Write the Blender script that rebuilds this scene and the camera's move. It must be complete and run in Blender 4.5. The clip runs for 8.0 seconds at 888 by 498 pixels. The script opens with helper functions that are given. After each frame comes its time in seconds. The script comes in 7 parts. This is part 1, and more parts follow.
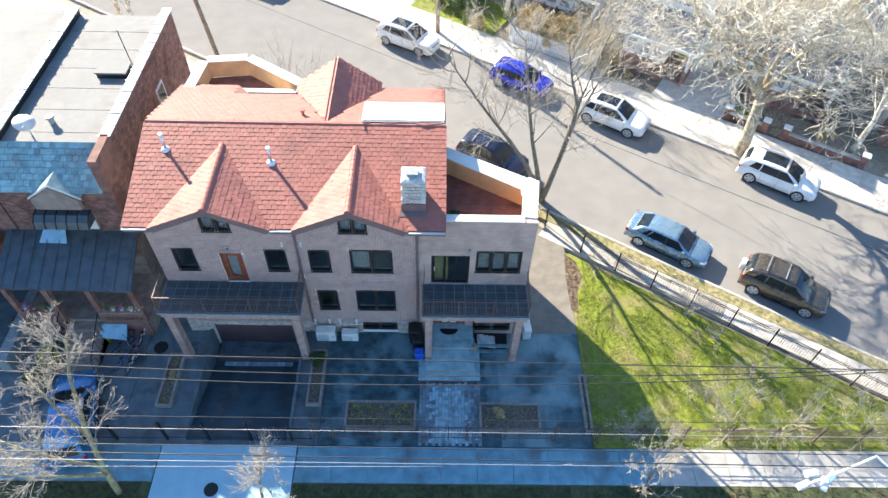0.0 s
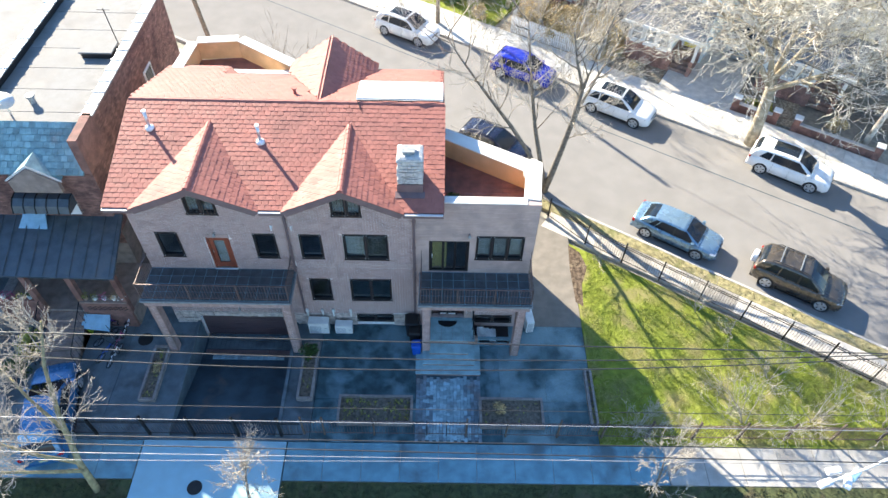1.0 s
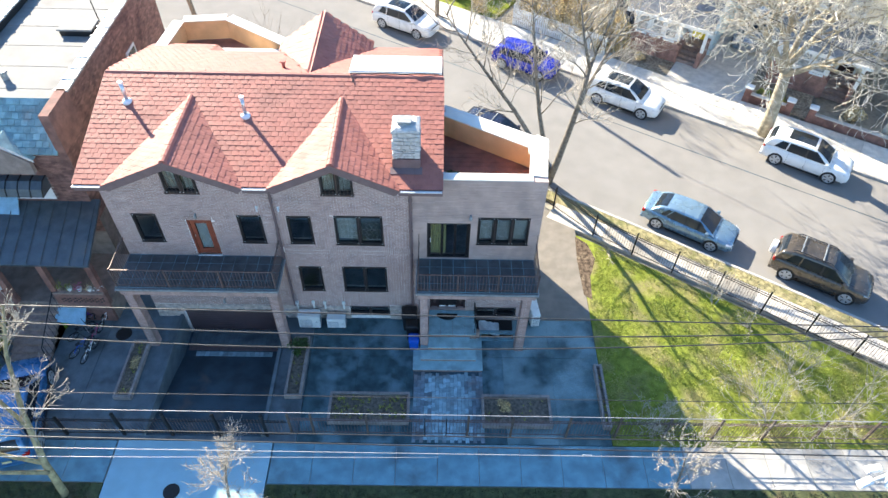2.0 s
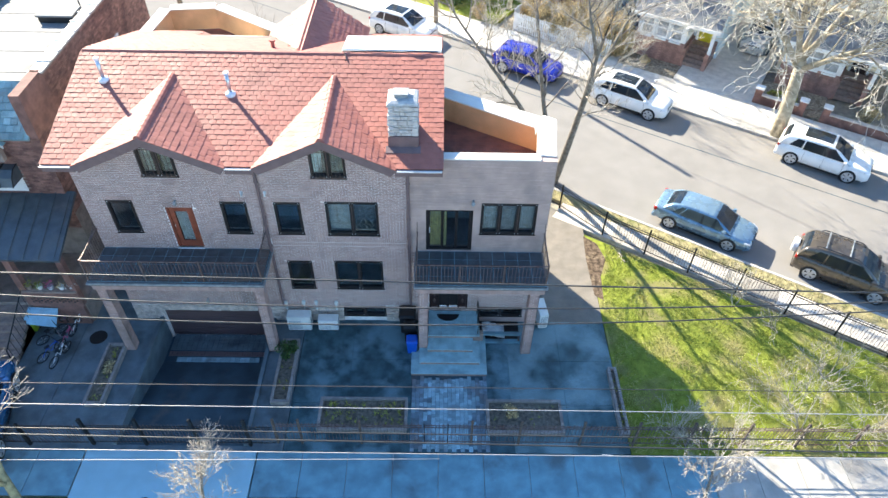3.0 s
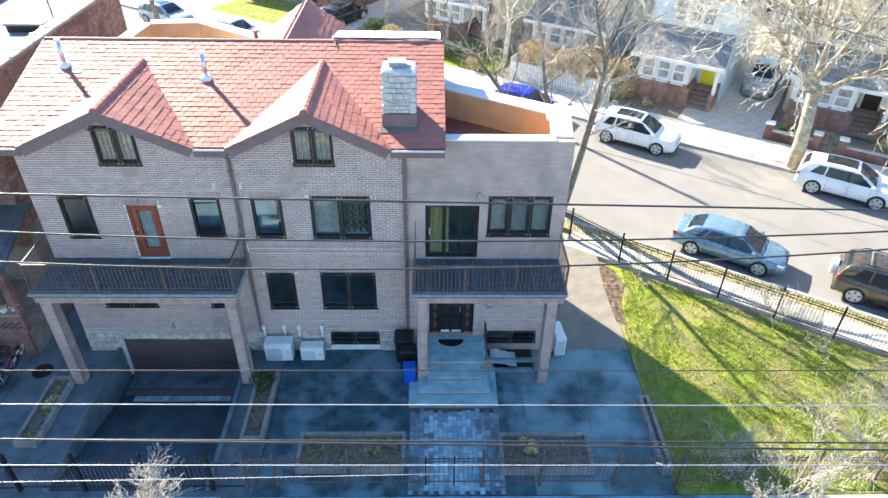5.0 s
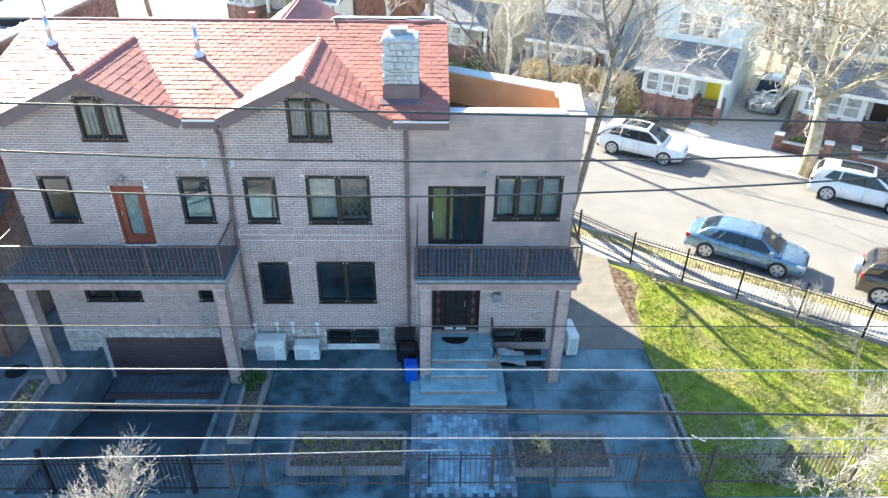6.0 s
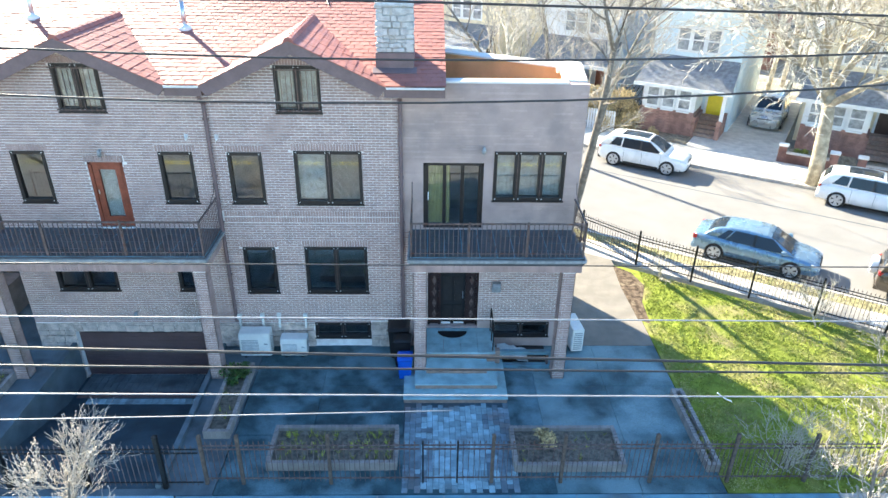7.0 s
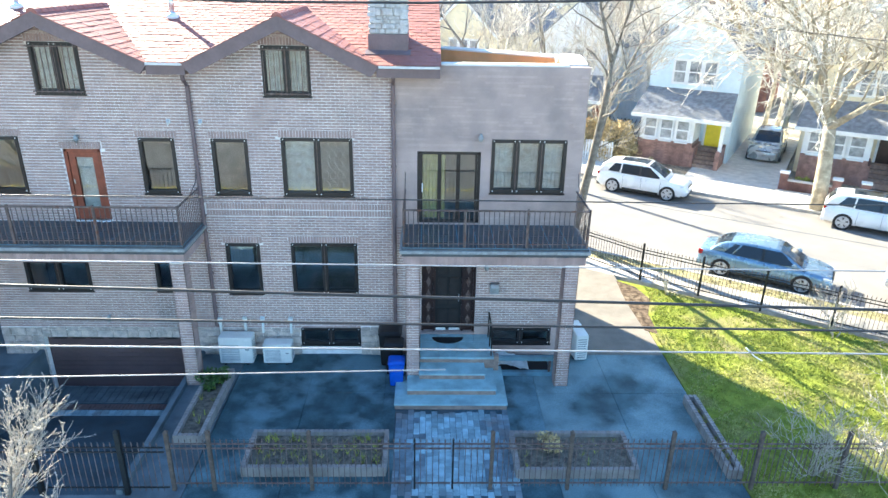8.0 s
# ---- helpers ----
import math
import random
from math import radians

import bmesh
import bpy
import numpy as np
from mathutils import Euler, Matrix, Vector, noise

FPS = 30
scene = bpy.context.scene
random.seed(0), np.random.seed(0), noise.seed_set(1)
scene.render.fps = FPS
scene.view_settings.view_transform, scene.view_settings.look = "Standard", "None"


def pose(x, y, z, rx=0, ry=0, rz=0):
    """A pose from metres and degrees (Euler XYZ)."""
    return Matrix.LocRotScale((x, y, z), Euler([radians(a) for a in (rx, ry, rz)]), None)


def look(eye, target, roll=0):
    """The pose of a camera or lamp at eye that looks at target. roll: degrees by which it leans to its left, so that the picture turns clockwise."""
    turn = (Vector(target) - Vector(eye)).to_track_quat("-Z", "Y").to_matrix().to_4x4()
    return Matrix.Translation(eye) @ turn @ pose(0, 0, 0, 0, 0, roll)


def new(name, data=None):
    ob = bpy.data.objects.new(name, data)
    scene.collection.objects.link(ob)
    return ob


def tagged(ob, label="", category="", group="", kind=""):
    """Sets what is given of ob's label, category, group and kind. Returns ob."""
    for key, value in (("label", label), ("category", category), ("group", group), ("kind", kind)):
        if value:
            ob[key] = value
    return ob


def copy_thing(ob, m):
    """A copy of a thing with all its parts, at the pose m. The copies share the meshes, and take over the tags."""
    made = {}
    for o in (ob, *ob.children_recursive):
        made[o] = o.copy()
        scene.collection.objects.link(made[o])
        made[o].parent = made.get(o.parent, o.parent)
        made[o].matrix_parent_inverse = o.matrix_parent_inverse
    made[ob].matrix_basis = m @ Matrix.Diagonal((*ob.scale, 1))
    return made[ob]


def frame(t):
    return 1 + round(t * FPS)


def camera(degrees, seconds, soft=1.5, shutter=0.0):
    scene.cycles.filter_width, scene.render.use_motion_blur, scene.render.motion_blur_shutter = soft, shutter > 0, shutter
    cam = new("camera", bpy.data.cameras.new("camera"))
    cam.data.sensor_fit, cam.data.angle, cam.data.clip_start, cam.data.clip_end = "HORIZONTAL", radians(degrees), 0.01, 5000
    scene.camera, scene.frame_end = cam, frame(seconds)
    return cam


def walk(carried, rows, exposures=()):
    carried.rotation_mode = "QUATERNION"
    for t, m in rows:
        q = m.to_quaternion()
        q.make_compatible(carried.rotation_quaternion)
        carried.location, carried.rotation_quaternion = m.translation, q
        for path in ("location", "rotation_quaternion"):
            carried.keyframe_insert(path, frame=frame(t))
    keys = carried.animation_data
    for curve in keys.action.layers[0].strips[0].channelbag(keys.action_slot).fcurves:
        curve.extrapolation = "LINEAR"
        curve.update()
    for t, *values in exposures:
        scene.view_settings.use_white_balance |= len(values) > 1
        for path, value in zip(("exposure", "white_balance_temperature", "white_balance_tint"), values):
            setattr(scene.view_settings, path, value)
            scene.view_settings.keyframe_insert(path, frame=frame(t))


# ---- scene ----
cam = camera(67.2, 8.0)
PATH = [
    (0, (1.752, -18.114, 28.413), (1.783, -16.838, 26.873), 1.9),
    (0.5, (1.83, -18.069, 27.657), (1.858, -16.791, 26.118), 1.9),
    (1, (1.909, -17.945, 26.647), (1.936, -16.648, 25.126), 1.9),
    (1.5, (2.013, -17.809, 25.523), (2.038, -16.491, 24.019), 1.8),
    (3, (2.029, -17.578, 21.615), (2.053, -16.158, 20.207), 1.4),
    (3.5, (1.956, -17.482, 20.549), (1.984, -16.009, 19.198), 1.4),
    (4, (1.872, -17.467, 19.41), (1.907, -15.941, 18.118), 1.3),
    (4.5, (1.848, -17.407, 18.228), (1.889, -15.833, 16.994), 1.2),
    (6, (1.696, -17.351, 14.711), (1.74, -15.651, 13.658), 0.9),
    (6.5, (1.742, -17.335, 13.621), (1.786, -15.602, 12.623), 0.9),
    (7, (1.823, -17.278, 12.519), (1.868, -15.508, 11.589), 0.9),
    (7.5, (1.901, -17.205, 11.416), (1.948, -15.393, 10.569), 0.9),
    (8, (1.907, -17.071, 10.381), (1.961, -15.222, 9.62), 1.1),
]
# the clip's camera brightens and cools its picture as it comes down
EXPOSURES = [(0.0, 1.86, 6080, 5), (1.5, 1.92, 6080, 5), (3.0, 2.03, 6080, 4), (4.5, 2.15, 6080, 4), (6.5, 2.33, 6060, 2), (8.0, 2.5, 6020, 1)]
walk(cam, [(t, look(eye, target, roll)) for t, eye, target, roll in PATH], EXPOSURES)

# ---- world and sun ----
SUN_AZ, SUN_EL = -51.0, 28.2          # the way in which shadows fall, and the sun's height
to_sun = Vector((-math.cos(radians(SUN_AZ)) * math.cos(radians(SUN_EL)), -math.sin(radians(SUN_AZ)) * math.cos(radians(SUN_EL)), math.sin(radians(SUN_EL))))
world = bpy.data.worlds.new("sky")
scene.world = world
world.use_nodes = True
wn = world.node_tree.nodes
sky = wn.new("ShaderNodeTexSky")
sky.sky_type, sky.sun_disc = "NISHITA", False
sky.sun_elevation, sky.sun_rotation = radians(SUN_EL), math.atan2(to_sun.x, to_sun.y)
sky.air_density, sky.dust_density, sky.ozone_density = 1.0, 0.2, 4.2
world.node_tree.links.new(sky.outputs[0], wn["Background"].inputs[0])
wn["Background"].inputs[1].default_value = 0.098
sun = new("sun", bpy.data.lights.new("sun", "SUN"))
sun.data.energy, sun.data.angle, sun.data.color = 5.0, radians(0.5), (1.0, 0.86, 0.68)
sun.matrix_world = look(to_sun * 60, (0, 0, 0))


# ---- materials ----
def material(name, colour, rough=0.8, metal=0.0, vary=0.15, scale=6.0, grain=60.0, bump=0.1, second=None, amount=0.0, stain=1.2, island=0.0, piece=0.0, spec=0.5, coat=0.0):
    """A surface: base colour, grain and large stains; island / piece vary the colour from one joined piece or object to the next."""
    m = bpy.data.materials.new(name)
    m.use_nodes = True
    nt = m.node_tree
    n, link = nt.nodes, nt.links.new
    b = n["Principled BSDF"]
    geo = n.new("ShaderNodeNewGeometry")
    coarse, fine, blot = (n.new("ShaderNodeTexNoise") for _ in range(3))
    for tex, s, d in ((coarse, scale, 4), (fine, grain, 3), (blot, stain, 5)):
        tex.inputs["Scale"].default_value, tex.inputs["Detail"].default_value = s, d
        link(geo.outputs["Position"], tex.inputs["Vector"])
    def mixed(a, bb, fac_socket, fac=1.0, kind="MIX"):
        x = n.new("ShaderNodeMix")
        x.data_type, x.blend_type = "RGBA", kind
        if fac_socket is None:
            x.inputs[0].default_value = fac
        else:
            link(fac_socket, x.inputs[0])
        for sock, v in ((x.inputs[6], a), (x.inputs[7], bb)):
            if isinstance(v, tuple):
                sock.default_value = (*v, 1)
            else:
                link(v, sock)
        return x.outputs[2]
    def stretch(sock, lo, hi, a=0.0, z=1.0):
        r = n.new("ShaderNodeMapRange")
        link(sock, r.inputs[0])
        for i, v in enumerate((lo, hi, a, z)):
            r.inputs[i + 1].default_value = v
        return r.outputs[0]
    dark = tuple(c * (1 - vary) for c in colour)
    light = tuple(min(1.0, c * (1 + vary)) for c in colour)
    col = mixed(dark, light, stretch(coarse.outputs[0], 0.35, 0.65))
    if second:
        col = mixed(col, second, stretch(blot.outputs[0], 0.62 - amount * 0.3, 0.72 - amount * 0.2, 0.0, 0.9))
    g = stretch(fine.outputs[0], 0.3, 0.7, 1 - vary * 0.8, 1 + vary * 0.5)
    h = n.new("ShaderNodeHueSaturation")
    link(col, h.inputs["Color"])
    link(g, h.inputs["Value"])
    col = h.outputs[0]
    if island or piece:
        src = geo.outputs["Random Per Island"]
        if piece:
            src = n.new("ShaderNodeObjectInfo").outputs["Random"]
        h2 = n.new("ShaderNodeHueSaturation")
        link(col, h2.inputs["Color"])
        link(stretch(src, 0, 1, 1 - (island or piece), 1 + (island or piece)), h2.inputs["Value"])
        col = h2.outputs[0]
    link(col, b.inputs["Base Color"])
    b.inputs["Metallic"].default_value = metal
    b.inputs["Specular IOR Level"].default_value = spec
    b.inputs["Coat Weight"].default_value = coat
    link(stretch(coarse.outputs[0], 0.3, 0.7, max(0.02, rough - 0.08), min(1, rough + 0.08)), b.inputs["Roughness"])
    if bump:
        bp = n.new("ShaderNodeBump")
        bp.inputs["Strength"].default_value, bp.inputs["Distance"].default_value = min(1, bump * 4), 0.01
        link(fine.outputs[0], bp.inputs["Height"])
        link(bp.outputs[0], b.inputs["Normal"])
    return m


def glass(name, tint=(0.75, 0.85, 0.85)):
    m = bpy.data.materials.new(name)
    m.use_nodes = True
    nt = m.node_tree
    n, link = nt.nodes, nt.links.new
    n.remove(n["Principled BSDF"])
    tr, gl, mx, fr = n.new("ShaderNodeBsdfTransparent"), n.new("ShaderNodeBsdfGlossy"), n.new("ShaderNodeMixShader"), n.new("ShaderNodeLayerWeight")
    up, add = n.new("ShaderNodeMath"), n.new("ShaderNodeMath")
    up.operation, add.operation = "POWER", "MULTIPLY_ADD"
    up.inputs[1].default_value, add.inputs[1].default_value, add.inputs[2].default_value = 3.0, 0.6, 0.12
    tr.inputs[0].default_value = (*tint, 1)
    gl.inputs["Roughness"].default_value = 0.02
    link(fr.outputs["Facing"], up.inputs[0]), link(up.outputs[0], add.inputs[0]), link(add.outputs[0], mx.inputs[0]), link(tr.outputs[0], mx.inputs[1]), link(gl.outputs[0], mx.inputs[2])
    link(mx.outputs[0], n["Material Output"].inputs[0])
    return m


M = dict(
    asphalt=material("asphalt", (0.24, 0.226, 0.212), 0.95, spec=0.08, scale=0.8, grain=90, vary=0.06, bump=0.12, second=(0.24, 0.225, 0.208), amount=0.1, stain=0.35),
    # dark asphalt turned navy: the sunken ramp's shade is in the colour
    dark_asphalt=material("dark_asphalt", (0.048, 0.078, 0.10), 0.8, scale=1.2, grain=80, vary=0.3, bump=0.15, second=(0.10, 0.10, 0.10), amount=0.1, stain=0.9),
    # stains apart, the overall blue is house shade put into the base
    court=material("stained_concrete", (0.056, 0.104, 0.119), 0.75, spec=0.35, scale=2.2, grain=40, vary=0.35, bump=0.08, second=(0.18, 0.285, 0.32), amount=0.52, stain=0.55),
    concrete=material("concrete", (0.58, 0.545, 0.49), 0.95, spec=0.1, piece=0.16, scale=2.5, grain=70, vary=0.12, bump=0.08, second=(0.47, 0.44, 0.39), amount=0.1, stain=0.7),
    # blue of the open shade is mixed into this concrete
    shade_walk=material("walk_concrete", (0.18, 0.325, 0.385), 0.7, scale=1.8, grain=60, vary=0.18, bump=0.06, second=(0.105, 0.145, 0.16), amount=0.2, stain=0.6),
    # pale concrete whose cyan is the shade over the apron
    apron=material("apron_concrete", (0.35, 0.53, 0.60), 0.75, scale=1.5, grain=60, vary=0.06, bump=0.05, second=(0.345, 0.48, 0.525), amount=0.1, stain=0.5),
    path=material("side_path", (0.20, 0.175, 0.145), 0.9, scale=2, grain=50, vary=0.15, bump=0.05, second=(0.165, 0.145, 0.12), amount=0.2, stain=0.8),
    kerb=material("kerb_stone", (0.45, 0.42, 0.38), 0.9, scale=5, grain=50, vary=0.15),
    soil=material("soil", (0.16, 0.135, 0.105), 1.0, scale=9, grain=45, vary=0.45, bump=0.6, second=(0.16, 0.14, 0.10), amount=0.3, stain=3),
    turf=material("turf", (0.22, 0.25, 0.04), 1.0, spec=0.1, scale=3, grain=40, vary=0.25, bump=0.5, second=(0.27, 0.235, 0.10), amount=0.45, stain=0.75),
    blade=material("grass_blades", (0.30, 0.345, 0.062), 0.8, spec=0.1, scale=1.2, grain=8, vary=0.22, bump=0, second=(0.43, 0.385, 0.16), amount=0.5, stain=0.6, island=0.25),
    dry_grass=material("dry_grass", (0.30, 0.26, 0.13), 1.0, scale=4, grain=40, vary=0.35, bump=0.6, second=(0.16, 0.17, 0.05), amount=0.3, stain=1.2),
    # darkened copy of turf: the front verge's shade is in its colour
    shade_grass=material("shaded_turf", (0.08, 0.09, 0.035), 1.0, scale=4, grain=40, vary=0.35, bump=0.6, second=(0.13, 0.11, 0.06), amount=0.3, stain=1.2),
    far_ground=material("far_ground", (0.32, 0.29, 0.23), 1.0, scale=0.3, grain=4, vary=0.3, bump=0.2, second=(0.22, 0.20, 0.16), amount=0.4, stain=0.08),
    brick=material("taupe_brick", (0.45, 0.317, 0.281), 0.85, scale=3, grain=90, vary=0.12, bump=0.25, island=0.10, second=(0.30, 0.225, 0.20), amount=0.1, stain=0.5),
    brick_piece=material("taupe_brick_piece", (0.45, 0.317, 0.281), 0.85, scale=3, grain=90, vary=0.12, bump=0.25, piece=0.10, second=(0.30, 0.225, 0.20), amount=0.1, stain=0.5),
    mortar=material("pale_mortar", (0.92, 0.84, 0.785), 0.95, scale=4, grain=60, vary=0.12, bump=0.1, second=(0.45, 0.41, 0.38), amount=0.2, stain=0.6),
    coated=material("coated_brick", (0.485, 0.362, 0.318), 0.85, scale=1.5, grain=50, vary=0.12, bump=0.1, second=(0.37, 0.285, 0.255), amount=0.3, stain=0.8, island=0.06),
    tile=material("clay_tile", (0.365, 0.142, 0.11), 0.64, spec=0.26, scale=2, grain=70, vary=0.10, bump=0.1, island=0.09, second=(0.29, 0.118, 0.094), amount=0.2, stain=0.5),
    tile_piece=material("clay_tile_piece", (0.365, 0.142, 0.11), 0.64, spec=0.26, scale=2, grain=70, vary=0.10, bump=0.1, piece=0.08, second=(0.29, 0.118, 0.094), amount=0.2, stain=0.5),
    underlay=material("tile_bed", (0.17, 0.07, 0.055), 0.9, scale=3, grain=30),
    fascia=material("brown_fascia", (0.18, 0.122, 0.120), 0.5, scale=3, grain=20, vary=0.12, bump=0.03),
    gutter=material("white_gutter", (0.72, 0.73, 0.74), 0.4, scale=5, grain=20, vary=0.08, bump=0.02),
    frame=material("dark_bronze_frame", (0.022, 0.018, 0.017), 0.4, scale=8, grain=30, vary=0.2, bump=0.02),
    iron=material("brown_iron", (0.165, 0.12, 0.107), 0.55, metal=0.3, scale=10, grain=60, vary=0.4, bump=0.1, second=(0.16, 0.07, 0.045), amount=0.2, stain=6),
    black_iron=material("black_iron", (0.018, 0.017, 0.016), 0.5, metal=0.3, scale=10, grain=60, vary=0.3, bump=0.05),
    curtain=material("net_curtain", (0.52, 0.52, 0.49), 0.9, scale=6, grain=40, vary=0.15, bump=0.2, second=(0.42, 0.38, 0.33), amount=0.3, stain=5),
    room=material("dark_room", (0.42, 0.42, 0.40), 0.9, scale=2, grain=20, vary=0.2, bump=0),
    red_wood=material("red_brown_wood", (0.27, 0.070, 0.035), 0.45, scale=4, grain=40, vary=0.2, bump=0.06),
    dark_wood=material("dark_red_door", (0.036, 0.016, 0.013), 0.35, scale=5, grain=40, vary=0.25, bump=0.05),
    garage=material("garage_door", (0.12, 0.075, 0.072), 0.55, scale=2, grain=30, vary=0.12, bump=0.04),
    stone=material("field_stone", (0.48, 0.40, 0.345), 0.9, scale=5, grain=40, vary=0.25, bump=0.5, island=0.3),
    chim=material("pale_ledge_stone", (0.58, 0.56, 0.53), 0.9, scale=6, grain=40, vary=0.18, bump=0.5, island=0.22),
    render_w=material("white_render", (0.80, 0.75, 0.68), 0.9, scale=2, grain=40, vary=0.06, bump=0.05),
    render_o=material("ochre_render", (0.72, 0.44, 0.22), 0.9, scale=1.2, grain=40, vary=0.1, bump=0.06, second=(0.64, 0.37, 0.18), amount=0.3, stain=0.9),
    quarry=material("quarry_tile", (0.25, 0.105, 0.075), 0.75, scale=2, grain=40, vary=0.25, bump=0.1, second=(0.16, 0.085, 0.07), amount=0.35, stain=0.9),
    slate_tile=material("slate_tile", (0.07, 0.078, 0.085), 0.4, scale=3, grain=30, vary=0.25, bump=0.05, second=(0.10, 0.11, 0.115), amount=0.2, stain=1.4),
    # stone's own blue-grey, pushed further by the blue of shade
    bluestone=material("bluestone", (0.30, 0.455, 0.485), 0.6, scale=3, grain=40, vary=0.15, bump=0.08, second=(0.21, 0.31, 0.335), amount=0.3, stain=1.3, island=0.1),
    riser=material("brick_riser", (0.30, 0.22, 0.18), 0.85, scale=5, grain=40, vary=0.2, bump=0.2),
    # grey pavers with the house shade's blue mixed into the colour
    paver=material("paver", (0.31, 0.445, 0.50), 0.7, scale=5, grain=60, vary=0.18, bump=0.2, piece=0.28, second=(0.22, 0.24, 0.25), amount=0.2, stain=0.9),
    sheet=material("white_sheet_metal", (0.80, 0.81, 0.82), 0.35, scale=3, grain=20, vary=0.05, bump=0.02),
    steel=material("galvanised_steel", (0.62, 0.63, 0.65), 0.35, metal=0.8, scale=8, grain=30, vary=0.15, bump=0.03),
    white=material("white_paint", (0.78, 0.78, 0.76), 0.5, scale=3, grain=30, vary=0.06, bump=0.03),
    unit=material("outdoor_unit_shell", (0.76, 0.76, 0.72), 0.5, scale=4, grain=30, vary=0.06, bump=0.02),
    unit_grille=material("pale_grille", (0.42, 0.44, 0.45), 0.5, scale=8, grain=40, vary=0.15, bump=0.05),
    grille=material("grey_grille", (0.30, 0.31, 0.31), 0.5, scale=8, grain=40, vary=0.2, bump=0.05),
    blue=material("blue_plastic", (0.012, 0.09, 0.50), 0.4, scale=5, grain=30, vary=0.1, bump=0.03),
    black=material("black_plastic", (0.012, 0.012, 0.013), 0.45, scale=6, grain=40, vary=0.25, bump=0.03),
    red_brick=material("red_brick", (0.235, 0.125, 0.10), 0.9, scale=3, grain=60, vary=0.25, bump=0.4, island=0.3, second=(0.12, 0.06, 0.05), amount=0.3, stain=0.5),
    red_mortar=material("grey_mortar", (0.30, 0.235, 0.20), 0.95, scale=3, grain=50, vary=0.2),
    flat_roof=material("pale_roll_roofing", (0.235, 0.225, 0.212), 0.85, scale=1.5, grain=30, vary=0.16, bump=0.08, second=(0.215, 0.20, 0.185), amount=0.3, stain=0.6),
    copper=material("green_slate", (0.25, 0.37, 0.38), 0.6, scale=3, grain=40, vary=0.2, bump=0.15, island=0.25, second=(0.27, 0.29, 0.27), amount=0.1, stain=1.2),
    seam=material("standing_seam", (0.085, 0.105, 0.12), 0.45, metal=0.2, scale=2, grain=30, vary=0.2, bump=0.03, second=(0.11, 0.12, 0.125), amount=0.2, stain=1.0),
    lead=material("aluminium_coping", (0.68, 0.67, 0.64), 0.5, scale=4, grain=30, vary=0.15, bump=0.08),
    bark=material("grey_bark", (0.215, 0.185, 0.15), 0.95, scale=6, grain=40, vary=0.3, bump=0.6),
    bark_pale=material("pale_plane_bark", (0.76, 0.70, 0.60), 0.9, scale=4, grain=30, vary=0.2, bump=0.4, second=(0.32, 0.27, 0.19), amount=0.35, stain=3),
    bark_bud=material("budding_twig", (0.43, 0.385, 0.325), 0.9, scale=8, grain=40, vary=0.2, bump=0.3),
    moss=material("mossy_bark", (0.33, 0.285, 0.16), 0.95, scale=5, grain=40, vary=0.3, bump=0.6),
    leaf_tan=material("dry_leaves", (0.56, 0.43, 0.22), 0.8, scale=4, grain=10, vary=0.3, bump=0, island=0.4),
    leaf_green=material("evergreen_leaves", (0.06, 0.11, 0.025), 0.6, scale=4, grain=10, vary=0.3, bump=0, island=0.4),
    leaf_yellow=material("yellow_green_leaves", (0.30, 0.30, 0.05), 0.7, scale=4, grain=10, vary=0.3, bump=0, island=0.4),
    pole=material("weathered_pole", (0.24, 0.19, 0.14), 0.9, scale=5, grain=40, vary=0.25, bump=0.3),
    cable=material("cable", (0.028, 0.028, 0.03), 0.45, scale=8, grain=30, vary=0.1, bump=0),
    cable_pale=material("bare_cable", (0.36, 0.36, 0.37), 0.45, metal=0.3, scale=8, grain=30, vary=0.1, bump=0),
    siding_w=material("white_siding", (0.84, 0.84, 0.83), 0.7, scale=2, grain=20, vary=0.06, bump=0.03),
    siding_b=material("pale_blue_siding", (0.66, 0.76, 0.80), 0.7, scale=2, grain=20, vary=0.06, bump=0.03),
    siding_y=material("cream_siding", (0.80, 0.70, 0.48), 0.7, scale=2, grain=20, vary=0.08, bump=0.03),
    shingle=material("grey_shingle", (0.21, 0.215, 0.23), 0.9, scale=4, grain=40, vary=0.25, bump=0.3, island=0.2, second=(0.24, 0.24, 0.24), amount=0.2, stain=0.6),
    yellow=material("yellow_paint", (0.78, 0.62, 0.03), 0.4, scale=4, grain=30, vary=0.05, bump=0.02),
    tyre=material("tyre", (0.018, 0.018, 0.018), 0.85, scale=10, grain=60, vary=0.2, bump=0.2),
    rim=material("alloy_rim", (0.50, 0.51, 0.52), 0.35, metal=0.4, scale=10, grain=30, vary=0.1, bump=0),
    auto_glass=material("auto_glass", (0.014, 0.02, 0.028), 0.05, scale=2, grain=10, vary=0.1, bump=0, spec=0.5, coat=0.0),
    lamp_red=material("tail_lamp", (0.40, 0.015, 0.012), 0.2, scale=10, grain=20, vary=0.1, bump=0),
    lamp_clear=material("head_lamp", (0.65, 0.66, 0.68), 0.1, scale=10, grain=20, vary=0.1, bump=0),
    plate=material("plate", (0.65, 0.6, 0.35), 0.5, scale=10, grain=20, vary=0.05, bump=0),
    purple=material("purple_cloth", (0.12, 0.03, 0.30), 0.7, scale=6, grain=30, vary=0.2, bump=0.1),
    pink=material("pink_plastic", (0.50, 0.08, 0.22), 0.5, scale=6, grain=30, vary=0.15, bump=0.02),
    lime=material("lime_plastic", (0.38, 0.52, 0.03), 0.5, scale=6, grain=30, vary=0.15, bump=0.02),
